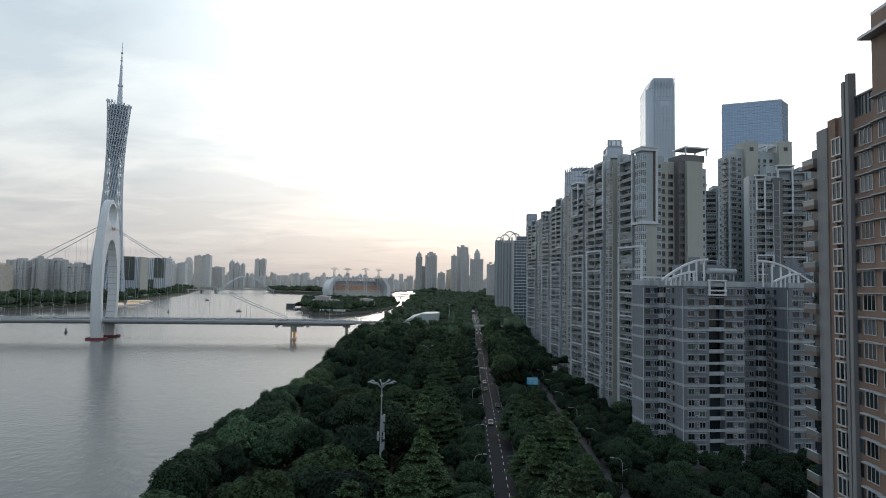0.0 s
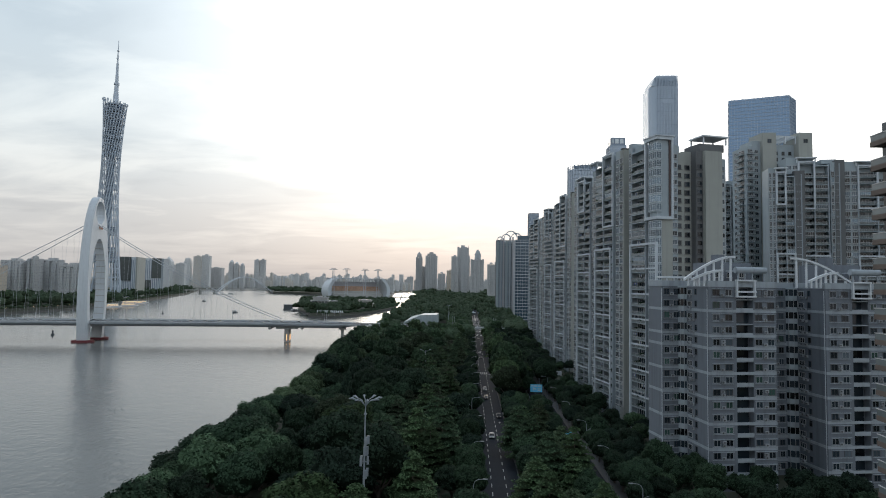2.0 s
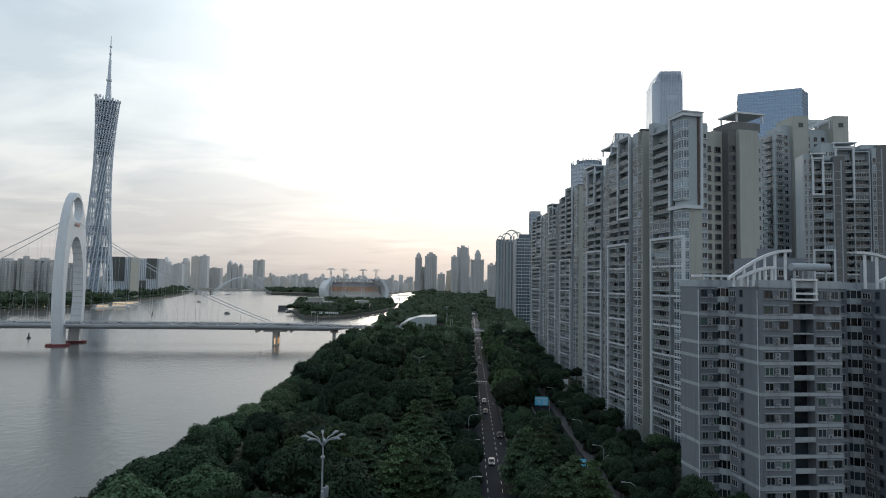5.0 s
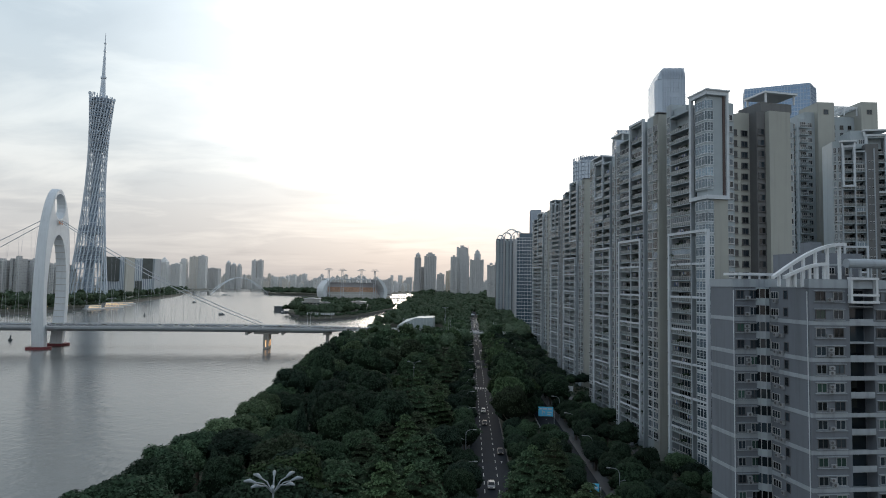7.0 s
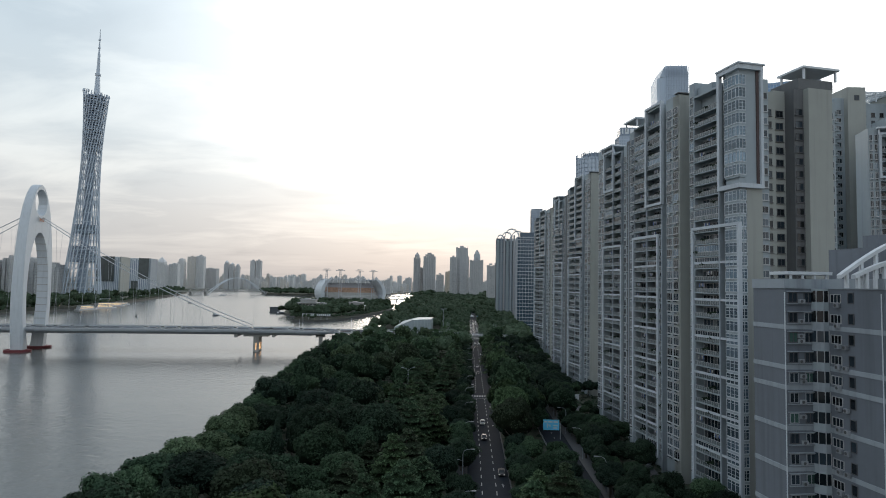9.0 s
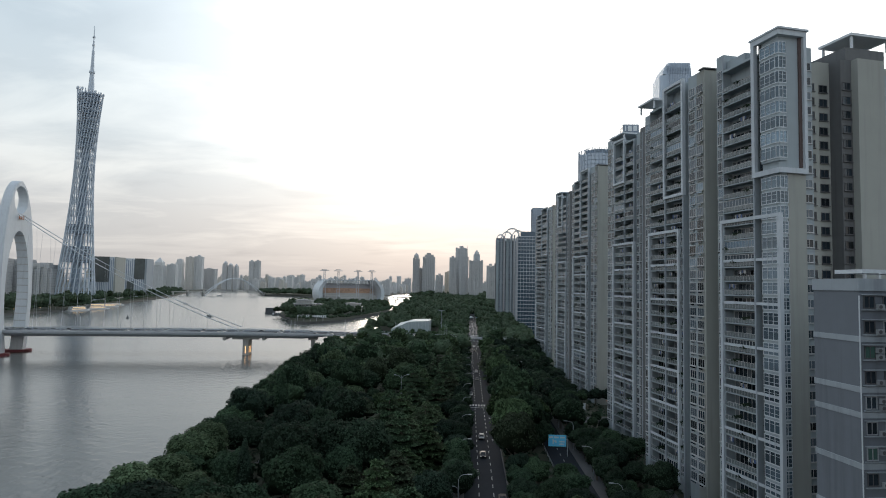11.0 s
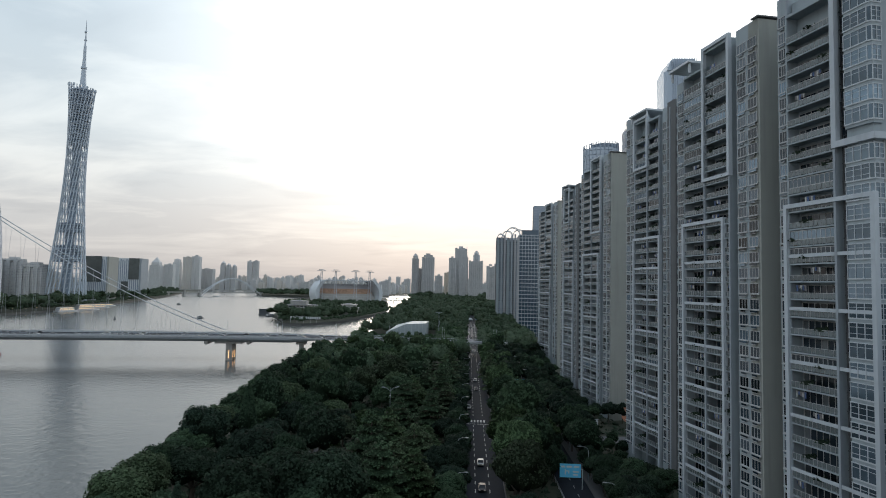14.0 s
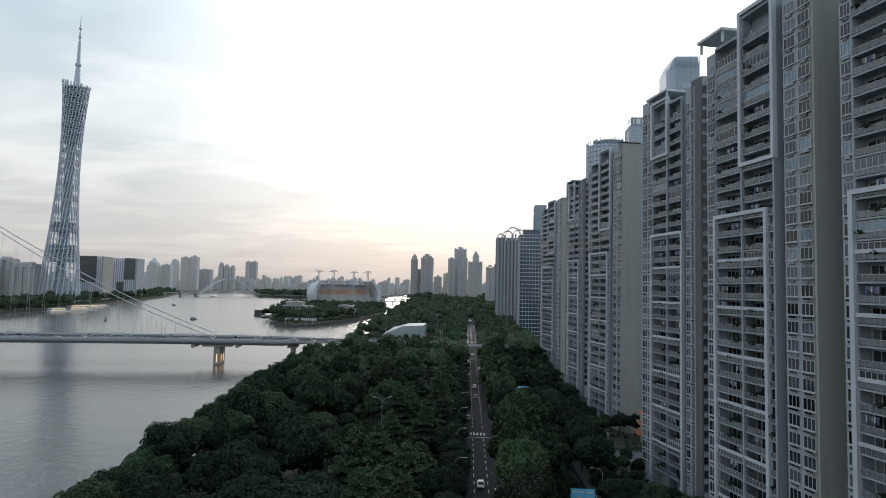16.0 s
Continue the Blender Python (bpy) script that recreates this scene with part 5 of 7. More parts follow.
for p in (-9.2, 9.2):
    pts = [(s, p * (0.35 + 0.65 * min(1, abs(s) / 60)), cable_z(s)) for s in range(-140, 159, 6)]
    part("main_cable", Build().tube(pts, 0.29, 6).mesh("main_cable", [STEEL]), bridge)
    for s in list(range(-136, -8, 9)) + list(range(12, 152, 9)):
        if cable_z(s) > deck_z(s) + 1.6:
            yy = p * (0.35 + 0.65 * min(1, abs(s) / 60))
            part("hanger", Build().tube([(s, yy, cable_z(s)), (s, p * 1.35, deck_z(s) + 0.4)], 0.07, 4).mesh("hanger", [STEEL]), bridge)
for s, w, fl in ((160, 9, 1), (207, 7, 0), (258, 5, 0), (305, 4, 0), (-170, 9, 1), (-240, 7, 0)):
    pb = Build()
    top_q = 3.3 if s < 215 else 1.12
    pb.prism([(s - 9 if fl else s - 3.2, -w), (s + 9 if fl else s + 3.2, -w), (s + 9 if fl else s + 3.2, w), (s - 9 if fl else s - 3.2, w)], deck_z(s) - top_q - 1.3, deck_z(s) - top_q)
    for p in (-w * 0.7, -w * 0.25, w * 0.25, w * 0.7):
        pb.box(s - 2.0 if fl else s - 1.2, s + 2.0 if fl else s + 1.2, p - 1.0, p + 1.0, -6, deck_z(s) - top_q - 1.3)
    part("pier", pb.mesh("pier", [CONCRETE]), bridge)
    if s == 160:
        part("pier_light", Build().box(s + 2.05, s + 2.25, -4.2, -3.6, -1.5, 3.2).box(s + 2.05, s + 2.25, 2.0, 2.6, -1.5, 3.2).box(s - 0.2, s + 0.3, -7.5, -7.35, -1.5, 3.6).mesh("pier_light", [PIERLIGHT]), bridge, label="warm lamps at the pier's foot")
    if fl:
        part("anchor", Build().tube([(s - 14, -11, deck_z(s) - 3.9), (s - 14, 11, deck_z(s) - 3.9)], 1.3, 10).tube([(s + 13, -11, deck_z(s) - 3.9), (s + 13, 11, deck_z(s) - 3.9)], 1.2, 10).mesh("anchor", [CONCRETE]), bridge)
for s in range(-340, 356, 38):
    for p in (-half_width(s) + 0.6, half_width(s) - 0.6):
        part("lamp_post", Build().tube([(s, p, deck_z(s)), (s, p, deck_z(s) + 9), (s, p * 0.86, deck_z(s) + 9.6)], 0.1, 5).mesh("lamp_post", [STEEL]), bridge)

# ---- arch bridge far upriver ----
ab = thing("arch_bridge", "distant pale arch bridge across the river", "bridge", pose(-990, 2244, 0, 0, 0, 58.8))
part("deck", Build().box(-190, 300, -6, 6, 9.5, 12).box(-190, 300, -6.3, -6, 12, 13.2).mesh("deck", [CONCRETE]), ab)
for yy in (-7, 7):
    part("arch", Build().tube([(270 * k / 28, yy * (1.5 - math.sin(math.pi * k / 28)), -3 + 66 * math.sin(math.pi * k / 28)) for k in range(29)], 1.6, 6).mesh("arch", [WHITE]), ab)
hb = Build()
for k in range(4, 25):
    hb.box(270 * k / 28 - 0.15, 270 * k / 28 + 0.15, -5.2, -4.9, 12, -3 + 66 * math.sin(math.pi * k / 28))
part("hanger_net", hb.mesh("hanger_net", [STEEL]), ab, kind="stuff")
for x in (-120, -60, 0, 270):
    part("pier", Build().box(x - 3, x + 3, -6, 6, -6, 9.5).mesh("pier", [CONCRETE]), ab)
bb2 = thing("girder_bridge", "distant low road bridge on stone piers", "bridge", pose(-1370, 2900, 0, 0, 0, 40))
part("deck", Build().box(-120, 480, -9, 9, 7.5, 11).box(-120, 480, -9.4, -9, 11, 12.4).mesh("deck", [CONCRETE]), bb2)
for x in range(0, 440, 72):
    part("pier", Build().box(x - 4, x + 4, -8, 8, -6, 7.5).mesh("pier", [CONCRETE]), bb2)
for k, y in enumerate((1900, 2300, 2900)):
    t = thing("footbridge", "low girder bridge over the side channel", "bridge", pose(-330, y, 0, 0, 0, 8), "channel bridges")
    part("deck", Build().box(-40, 190, -5, 5, 3, 5.5).mesh("deck", [CONCRETE]), t)
    for x in (0, 45, 90, 135):
        part("pier", Build().box(x - 2, x + 2, -4, 4, -6, 3).mesh("pier", [CONCRETE]), t)

# ---- stadium on the island ----
st = thing("stadium", "open-ended white stadium with orange seats and four light masts", "stadium", pose(-421, 1700, 0, 0, 0, 27.6) @ Matrix.Diagonal((0.96, 1, 0.75, 1)))
SEATS = mat("orange_seating", (0.42, 0.27, 0.19), 0.8, 0, 0.6, 0.2)
for name, k0, k1, m in (("lower_tier", 0, 2, CONCRETE), ("seating", 2, 4, SEATS), ("upper_tier", 4, 6, PANEL)):
    stb = Build()
    for k in range(k0, k1):
        stb.box(22, 174, 20 + k * 9, 80, 14 + k * 9, 23 + k * 9)
    part(name, stb.mesh(name, [m]), st)
for k in range(13):
    x = 22 + 152 * k / 12
    part("roof_truss", Build().tube([(x, 14, 62), (x, 4, 80), (x, 30, 86)], 0.9, 5).mesh("roof_truss", [STEEL]), st)
shl = Build()
for sx, dirn in ((0, 1), (196, -1)):
    prev = None
    for k in range(9):
        z = 6 + 76 * k / 8
        off = dirn * (6 + 16 * (k / 8) ** 2 - 8 * math.sin(math.pi * k / 8))
        cur = [(sx + off, 0, z), (sx + off + dirn * 10, 0, z), (sx + off + dirn * 10, 80, z), (sx + off, 80, z)]
        if prev:
            for q in range(4):
                r = (q + 1) % 4
                shl.quad(prev[q], prev[r], cur[r], cur[q])
        prev = cur
part("side_shell", shl.mesh("side_shell", [WHITE]), st, label="white curved side shell")
part("roof", Build().box(16, 180, 46, 82, 78, 82).mesh("roof", [STEEL]), st)
part("stage", Build().box(24, 172, 2, 20, 0, 22).box(55, 130, -30, 2, 0, 18).mesh("stage", [CONCRETE]), st)
for x in (15, 55, 112, 153):
    mb = Build()
    for a in (-3, 3):
        mb.tube([(x + a * 1.5, -4, 0), (x + a * 0.5, -4, 114)], 0.9, 6)
    for z in range(8, 112, 9):
        mb.box(x - 3.5, x + 3.5, -4.4, -3.6, z, z + 0.8)
    mb.box(x - 12, x + 12, -6, -2, 112, 114)
    mb.box(x - 7, x + 7, -6, -2, 116, 118)
    part("light_mast", mb.mesh("light_mast", [STEEL]), st)
for x, y, w, d, z, lab in ((-284, 1040, 30, 24, 24, "grey terraced hall among island trees"), (-208, 1060, 27, 18, 20, "pale island pavilion with terraces"), (-262, 1075, 18, 14, 17, "low grey island house")):
    t = thing("pavilion", lab, "building", pose(x, y, 0, 0, 0, 6), "island pavilions")
    part("wall", Build().box(0, w, 0, d, 0, z - 7).box(w * 0.1, w * 0.9, 3, d, z - 7, z - 2).mesh("wall", [CONCRETE]), t)
    part("roof", Build().box(-1.5, w + 1.5, -1.5, d + 1.5, z - 7.4, z - 6.6).box(w * 0.05, w * 0.95, 1.5, d + 1, z - 2, z - 1.2).box(w * 0.3, w * 0.6, d * 0.3, d * 0.7, z - 1.2, z).mesh("roof", [PANEL]), t)
    for k in range(5):
        part("window", window_mesh(w * 0.13, 2.2, 1, GLASS, FRAME, False), t, facing(w * (k + 0.6) / 5.2, -0.01, z - 10.6, 0))
ls = thing("letter_sign", "row of pale block letters on the island's point", "sign", pose(-231, 884, 0, 0, 0, 1))
part("frame", Build().box(0, 39, 0.2, 0.5, 4.9, 5.2).box(0, 39, 0.2, 0.5, 7.6, 7.8).mesh("frame", [STEEL]), ls)
for k in range(14):
    part("letter_bar", Build().box(k * 2.8, k * 2.8 + 1.7, 0, 0.2, 5.2, 7.6).mesh("letter_bar", [SIGNWHITE]), ls)
    if k % 3 == 0:
        part("post", Build().box(k * 2.8, k * 2.8 + 0.3, 0.5, 0.8, 0, 7.6).mesh("post", [STEEL]), ls)

# glass pavilion in the park beyond the bridge
gp = thing("exhibition_hall", "angular pale glass hall in the riverside park", "building", pose(-88, 706, 0))
ghm = Build()
hp = [(6, 0), (44, 0), (44, 30), (12, 30)]
tops = [5, 14, 14.5, 10]
n = len(ghm.v)
ghm.v += [(x, y, 0) for x, y in hp] + [(x, y, z) for (x, y), z in zip(hp, tops)] + [(25, 0, 13), (27, 30, 14)]
for f in ((0, 1, 5, 8, 4), (1, 2, 6, 5), (2, 3, 7, 9, 6), (3, 0, 4, 7), (4, 8, 9, 7), (8, 5, 6, 9)):
    ghm.f.append(tuple(n + i for i in f))
    ghm.m.append(0)
part("glass_shell", ghm.mesh("glass_shell", [mat("frosted_hall_glass", (0.33, 0.38, 0.40), 0.6, 0, 0.25, 0.15)]), gp)
sm = Build()
for k in range(12):
    x = 6 + 38 * k / 11
    sm.box(x - 0.12, x + 0.12, -0.15, 0, 0, 5 + (x - 6) * 0.42 if x < 25 else 13 + (x - 25) * 0.05)
part("mullion_grid", sm.mesh("mullion_grid", [STEEL]), gp, kind="stuff")

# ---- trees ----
# The last two tones are paled: distance haze put into the leaf colour.
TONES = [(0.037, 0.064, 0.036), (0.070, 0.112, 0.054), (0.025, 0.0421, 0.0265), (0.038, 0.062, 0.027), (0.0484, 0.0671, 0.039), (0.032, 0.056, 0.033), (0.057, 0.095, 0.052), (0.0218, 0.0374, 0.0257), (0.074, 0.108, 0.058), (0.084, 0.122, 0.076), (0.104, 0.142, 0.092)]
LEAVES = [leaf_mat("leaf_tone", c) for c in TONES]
# Hull colours are leaf tones darkened for inner shade; the last two stay pale.
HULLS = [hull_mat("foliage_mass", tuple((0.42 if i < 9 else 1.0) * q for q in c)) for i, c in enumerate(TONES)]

def unit(a):
    return a / np.maximum(np.linalg.norm(a, axis=1, keepdims=True), 1e-6)


def leaf_sprays(cent, norm, size, r):
    """Small pointed leaf sprays at cent, facing norm: three corners each."""
    n = len(cent)
    norm = unit(norm + r.normal(0, 0.42, (n, 3)))
    u = unit(np.cross(norm, r.normal(0, 1, (n, 3))))
    v = np.cross(norm, u)
    s = size * r.uniform(0.6, 1.4, (n, 1))
    pts = np.stack([cent - 0.75 * s * u - 0.4 * s * v, cent + 0.75 * s * u - 0.4 * s * v + 0.1 * s * norm, cent + 0.8 * s * v - 0.1 * s * norm], axis=1)
    return pts.reshape(-1, 3)


def sphere_net(level):
    b = bmesh.new()
    bmesh.ops.create_icosphere(b, subdivisions=level, radius=1.0)
    v = np.array([q.co[:] for q in b.verts])
    f = np.array([[q.index for q in g.verts] for g in b.faces])
    b.free()
    keep = v[f].mean(axis=1)[:, 2] > -0.62
    return v, f[keep]


NETS = {k: sphere_net(k) for k in (1, 2, 3, 4)}


def reach(d, cs, rs, core):
    """How far the union of leafy lobes reaches along each direction, and which lobe it is."""
    dc = d @ cs.T
    disc = dc ** 2 - (cs ** 2).sum(1)[None] + rs[None] ** 2
    far = np.where(disc > 0, dc + np.sqrt(np.maximum(disc, 0)), 0)
    return np.maximum(far.max(axis=1), core), far.argmax(axis=1), far.max(axis=1) > core


def broad_crown(quads, size, lobes, seed, rad=4.3, low=3.2, high=11.0, net=3, point=0.0):
    """A domed crown of leafy lobes round one core. Returns leaf corner points, hull points and hull triangles."""
    r = np.random.default_rng(seed)
    k = np.arange(lobes)
    h = 0.98 - 1.50 * (k + r.uniform(0.1, 0.9, lobes)) / lobes
    a = 2.39996 * k + r.normal(0, 0.35, lobes)
    w = np.sqrt(np.maximum(0.02, 1 - h * h))
    out = r.uniform(0.56, 0.80, lobes)
    cs = np.stack([w * np.cos(a), w * np.sin(a), h], 1) * out[:, None]
    rs = r.uniform(0.22, 0.40, lobes)
    core = 0.66
    size3 = np.array([rad, rad, (high - low) / 2])
    mid = np.array([0, 0, (low + high) / 2])

    def place(d, dist):
        p = d * dist[:, None]
        if point:
            f = 1.0 - point * np.clip((p[:, 2] + 0.6) / 1.6, 0, 1)
            p = p * np.stack([f, f, np.ones(len(p))], 1)
        return p * size3 + mid
    d = unit(r.normal(0, 1, (quads, 3)))
    d[:, 2] = np.where(d[:, 2] < -0.3, -d[:, 2], d[:, 2])
    dist, who, lobe = reach(d, cs, rs, core)
    n = np.where(lobe[:, None], unit(d * dist[:, None] - cs[who]), d)
    # Sprays sit on upper sides, so undersides show the hull's painted-in shade.
    keep = n[:, 2] + r.normal(0, 0.22, quads) > -0.05
    d, dist, n = d[keep], dist[keep], n[keep]
    leaf = leaf_sprays(place(d, dist * r.uniform(0.95, 1.07, len(d))), n + np.array([0, 0, 0.25]), size, r)
    v, tris = NETS[net]
    dist, who, lobe = reach(v, cs, rs, core)
    return leaf, place(v, dist * 0.97 * r.uniform(0.95, 1.05, len(v))), tris


def tiered_crown(quads, size, seed, rad=5.5, low=2.6, high=11.6, tiers=8, arms=9):
    """A cone of flat feathery boughs in tiers round a straight stem."""
    r = np.random.default_rng(seed)
    cs, ns, inner, tris = [], [], [], []
    per = max(2, quads // (tiers * arms))
    n0 = 0
    for t in range(tiers):
        u = t / (tiers - 1)
        z = low + (high - low) * u ** 0.92
        tr = rad * (1 - 0.80 * u ** 1.8) * r.uniform(0.9, 1.08)
        m = arms if u < 0.6 else arms - 3
        for k in range(m):
            a = 2 * math.pi * (k + r.uniform(-0.3, 0.3)) / m + t * 0.5
            ca, sa = math.cos(a), math.sin(a)
            ln, wd, zz = tr * r.uniform(0.75, 1.12), 0.38 * tr + 0.25, z + r.normal(0, 0.12)
            # the bough: a thin drooping plate, pointed at the tip
            rim = [(0.05, 0.12), (0.45, 1.0), (0.75, 0.8), (1.0, 0.1), (0.8, -0.75), (0.5, -1.0)]
            for q, sd in [(0.5, 0.0)] + rim:
                q2, s2 = q * r.uniform(0.9, 1.08), sd * wd * r.uniform(0.8, 1.15)
                inner.append((ca * q2 * ln - sa * s2, sa * q2 * ln + ca * s2, zz + 0.55 * q - 1.0 * q * q - 0.18 * abs(sd) + (0.22 if sd == 0.0 else 0)))
            tris += [(n0, n0 + 1 + i, n0 + 1 + (i + 1) % 6) for i in range(6)]
            n0 += 7
            c = max(2, int(per * (1.35 - 0.8 * u)))
            q = np.sqrt(r.uniform(0.06, 1.12, c))
            sd = r.uniform(-1, 1, c) * np.clip(1.25 - np.abs(q - 0.55) * 1.6, 0.1, 1)
            cs.append(np.stack([ca * q * ln - sa * sd * wd, sa * q * ln + ca * sd * wd, zz + 0.12 + 0.55 * q - 1.0 * q * q - 0.18 * np.abs(sd) + r.normal(0, 0.07, c)], 1))
            ns.append(np.stack([0.4 * ca * q, 0.4 * sa * q, np.ones(c)], 1))
    leaf = leaf_sprays(np.concatenate(cs), np.concatenate(ns), size, r)
    return leaf, np.array(inner), np.array(tris)


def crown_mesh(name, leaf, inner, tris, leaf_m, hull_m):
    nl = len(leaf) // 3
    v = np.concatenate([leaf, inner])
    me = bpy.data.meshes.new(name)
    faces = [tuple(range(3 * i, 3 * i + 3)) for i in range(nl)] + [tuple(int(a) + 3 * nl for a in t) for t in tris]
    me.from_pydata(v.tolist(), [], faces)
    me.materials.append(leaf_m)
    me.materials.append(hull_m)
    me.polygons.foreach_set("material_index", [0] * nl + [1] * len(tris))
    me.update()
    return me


def trunk_mesh(high, r0, limbs, seed):
    r = random.Random(seed)
    b = Build()
    b.tube([(0, 0, -0.2), (r.uniform(-0.1, 0.1), r.uniform(-0.1, 0.1), high * 0.35), (r.uniform(-0.2, 0.2), r.uniform(-0.2, 0.2), high * 0.8)], [r0 * 1.25, r0, r0 * 0.35], 7)
    for k in range(limbs):
        a = 2 * math.pi * k / limbs + r.uniform(-0.4, 0.4)
        z = high * r.uniform(0.25, 0.45)
        l = r.uniform(1.8, 3.0)
        b.tube([(0, 0, z), (l * 0.5 * math.cos(a), l * 0.5 * math.sin(a), z + 1.1), (l * math.cos(a), l * math.sin(a), z + 2.6)], [r0 * 0.55, r0 * 0.4, r0 * 0.15], 5)
    return b.mesh("trunk", [BARK])


KINDS = {}
for k in range(6):
    a = (4.3, 3.0, 10.6 + 0.5 * (k % 3))
    KINDS["broad", k] = (broad_crown(2900, 0.25, 34, 20 + k, *a, 3), broad_crown(1250, 0.33, 28, 20 + k, *a, 3), broad_crown(330, 0.55, 20, 20 + k, *a, 2), broad_crown(70, 1.0, 12, 20 + k, *a, 2))
for k in range(3):
    KINDS["tier", k] = (tiered_crown(2900, 0.26, 40 + k), tiered_crown(1300, 0.36, 40 + k), tiered_crown(420, 0.6, 40 + k, arms=6), broad_crown(70, 1.0, 12, 20 + k, net=2))
for k in range(2):
    a = (2.6, 2.5, 19.0, 3, 0.62)
    KINDS["tall", k] = (broad_crown(2200, 0.28, 40, 61 + k, *a), broad_crown(900, 0.4, 40, 61 + k, *a), broad_crown(400, 0.6, 30, 61 + k, *a), broad_crown(70, 1.0, 12, 61 + k, 2.6, 2.5, 19.0, 2, 0.62))
TRUNKS = {"broad": [trunk_mesh(8.5, 0.32, 5, s) for s in range(3)], "tier": [trunk_mesh(13.0, 0.22, 0, 9)], "tall": [trunk_mesh(15, 0.26, 3, 5)]}
LABELS = {"broad": "broad-crowned dark green park tree with dense clumped foliage", "tier": "feathery tree with flat layered tiers of light leaves",
          "tall": "tall narrow dark evergreen standing above the park trees"}
crown_cache = {}
placed = []


def plant(kind, var, x, y, s, leaf_i, sz=None):
    placed.append((kind, var, x, y, s, leaf_i, sz or s))


def clear_of_roads(x, y, rad):
    if y < 690:
        if road_left(y) - 0.8 < x < road_right(y) + 1.2:
            return False
        e = side_right(y)
        if e - 7.4 < x < e + 0.9:
            return False
    elif y < 1016 and road_left(y) - 1.5 < x < road_right(y) + 2:
        return False
    return True


pr = random.Random(31)


def grove(x_low, x_high, y0, y1, gap, pick, height=1.0):
    y = y0
    row = 0
    while y < y1:
        x = x_low(y) + (row % 2) * gap * 0.5 + pr.uniform(0, 1.5)
        while x < x_high(y):
            px, py = x + pr.uniform(-0.3, 0.3) * gap, y + pr.uniform(-0.3, 0.3) * gap
            kind, var, s, li = pick(px, py)
            if clear_of_roads(px, py, 4.3 * s):
                plant(kind, var, px, py, s, li, s * height * pr.uniform(0.72, 1.2))
            x += gap * pr.uniform(0.85, 1.15)
        y += gap * 0.87
        row += 1


def pick_park(x, y):
    if math.hypot(x + 26, (y - 336) * 0.8) < 15:
        return "broad", pr.randrange(6), pr.uniform(0.62, 0.74), pr.choice((0, 2, 7))
    if -24 < x < -6 and y < 470 and pr.random() < 0.92:
        return "tier", pr.randrange(3), pr.uniform(1.05, 1.35), pr.choice((1, 1, 6, 6, 4, 8))
    if x >= -6:
        return "broad", pr.randrange(6), pr.uniform(0.75, 1.0), pr.choice((2, 5, 7))
    s = pr.choice((pr.uniform(0.95, 1.2), pr.uniform(1.25, 1.65)))
    u = pr.random()
    # Tones get paler with distance, as haze put into the leaf colour.
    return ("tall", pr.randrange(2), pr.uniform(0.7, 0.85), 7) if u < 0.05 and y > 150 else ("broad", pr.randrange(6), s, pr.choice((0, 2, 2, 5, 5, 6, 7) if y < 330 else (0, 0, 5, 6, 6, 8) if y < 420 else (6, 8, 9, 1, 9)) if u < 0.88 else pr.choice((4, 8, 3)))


def pick_median(x, y):
    if y < 215 or 400 < y < 470:
        return "tier", pr.randrange(3), pr.uniform(0.95, 1.2), pr.choice((1, 6, 8))
    if x > 15 and 190 < y < 287:
        return "broad", pr.randrange(6), pr.uniform(0.6, 0.85), pr.choice((0, 6))
    if 232 < y < 262 or 300 < y < 345:
        return "broad", pr.randrange(6), pr.uniform(1.25, 1.6), 3 if pr.random() < 0.7 else 6
    return "broad", pr.randrange(6), pr.uniform(1.0, 1.45), pr.choice((0, 4, 6, 1))


def pick_yard(x, y):
    return "broad", pr.randrange(6), pr.uniform(0.4, 0.55) if 296 < y < 325 else pr.uniform(0.6, 0.98), pr.choice((0, 2, 5, 7, 7, 6))


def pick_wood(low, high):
    # The paled tones stand in for haze over the far woods.
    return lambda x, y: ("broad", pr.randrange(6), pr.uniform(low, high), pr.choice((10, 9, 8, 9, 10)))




def edge_in(y):
    """How far the outer row of trees stands in from the quay."""
    return float(np.interp(y, (100, 118, 150, 180, 212, 235, 258, 290, 340, 400), (5.5, 3.5, 0.5, 3.0, 6.0, 8.8, 7.0, 4.0, 1.5, 1.0)))


grove(lambda y: shore_x(y) + edge_in(y) + 5.5, lambda y: road_left(y) - 5, 88, 545, 11.4, pick_park)
for y in range(84, 522, 9):
    plant("broad", pr.randrange(6), shore_x(y) + edge_in(y) + pr.uniform(-0.8, 1.2), y + pr.uniform(-2, 2), pr.uniform(1.1, 1.5), pr.choice((0, 5, 6, 2, 8)), pr.uniform(1.0, 1.3))
grove(lambda y: road_right(y) + 3.5, lambda y: side_right(y) - 8, 100, 560, 9.6, pick_median)
grove(lambda y: side_right(y) + 3.2, lambda y: 56 if 203 < y < 218 else 52 if 195 < y < 240 else 46.5, 100, 640, 7.0, pick_yard, 0.95)
for y in range(96, 560, 8):
    for x, s in ((road_left(y) - 1.6, 0.9), (road_right(y) + 2.6, 0.8), (side_right(y) - 8.2, 0.8 if y < 300 else 1.2), (side_right(y) + 2.2, 0.75 if y < 300 else 1.15)):
        if pr.random() < 0.9:
            plant("broad", pr.randrange(6), x + pr.uniform(-0.5, 0.5), y + pr.uniform(-1.5, 1.5), s * pr.uniform(0.85, 1.15), pr.choice((2, 5, 7, 0)), s * pr.uniform(0.8, 1.05))
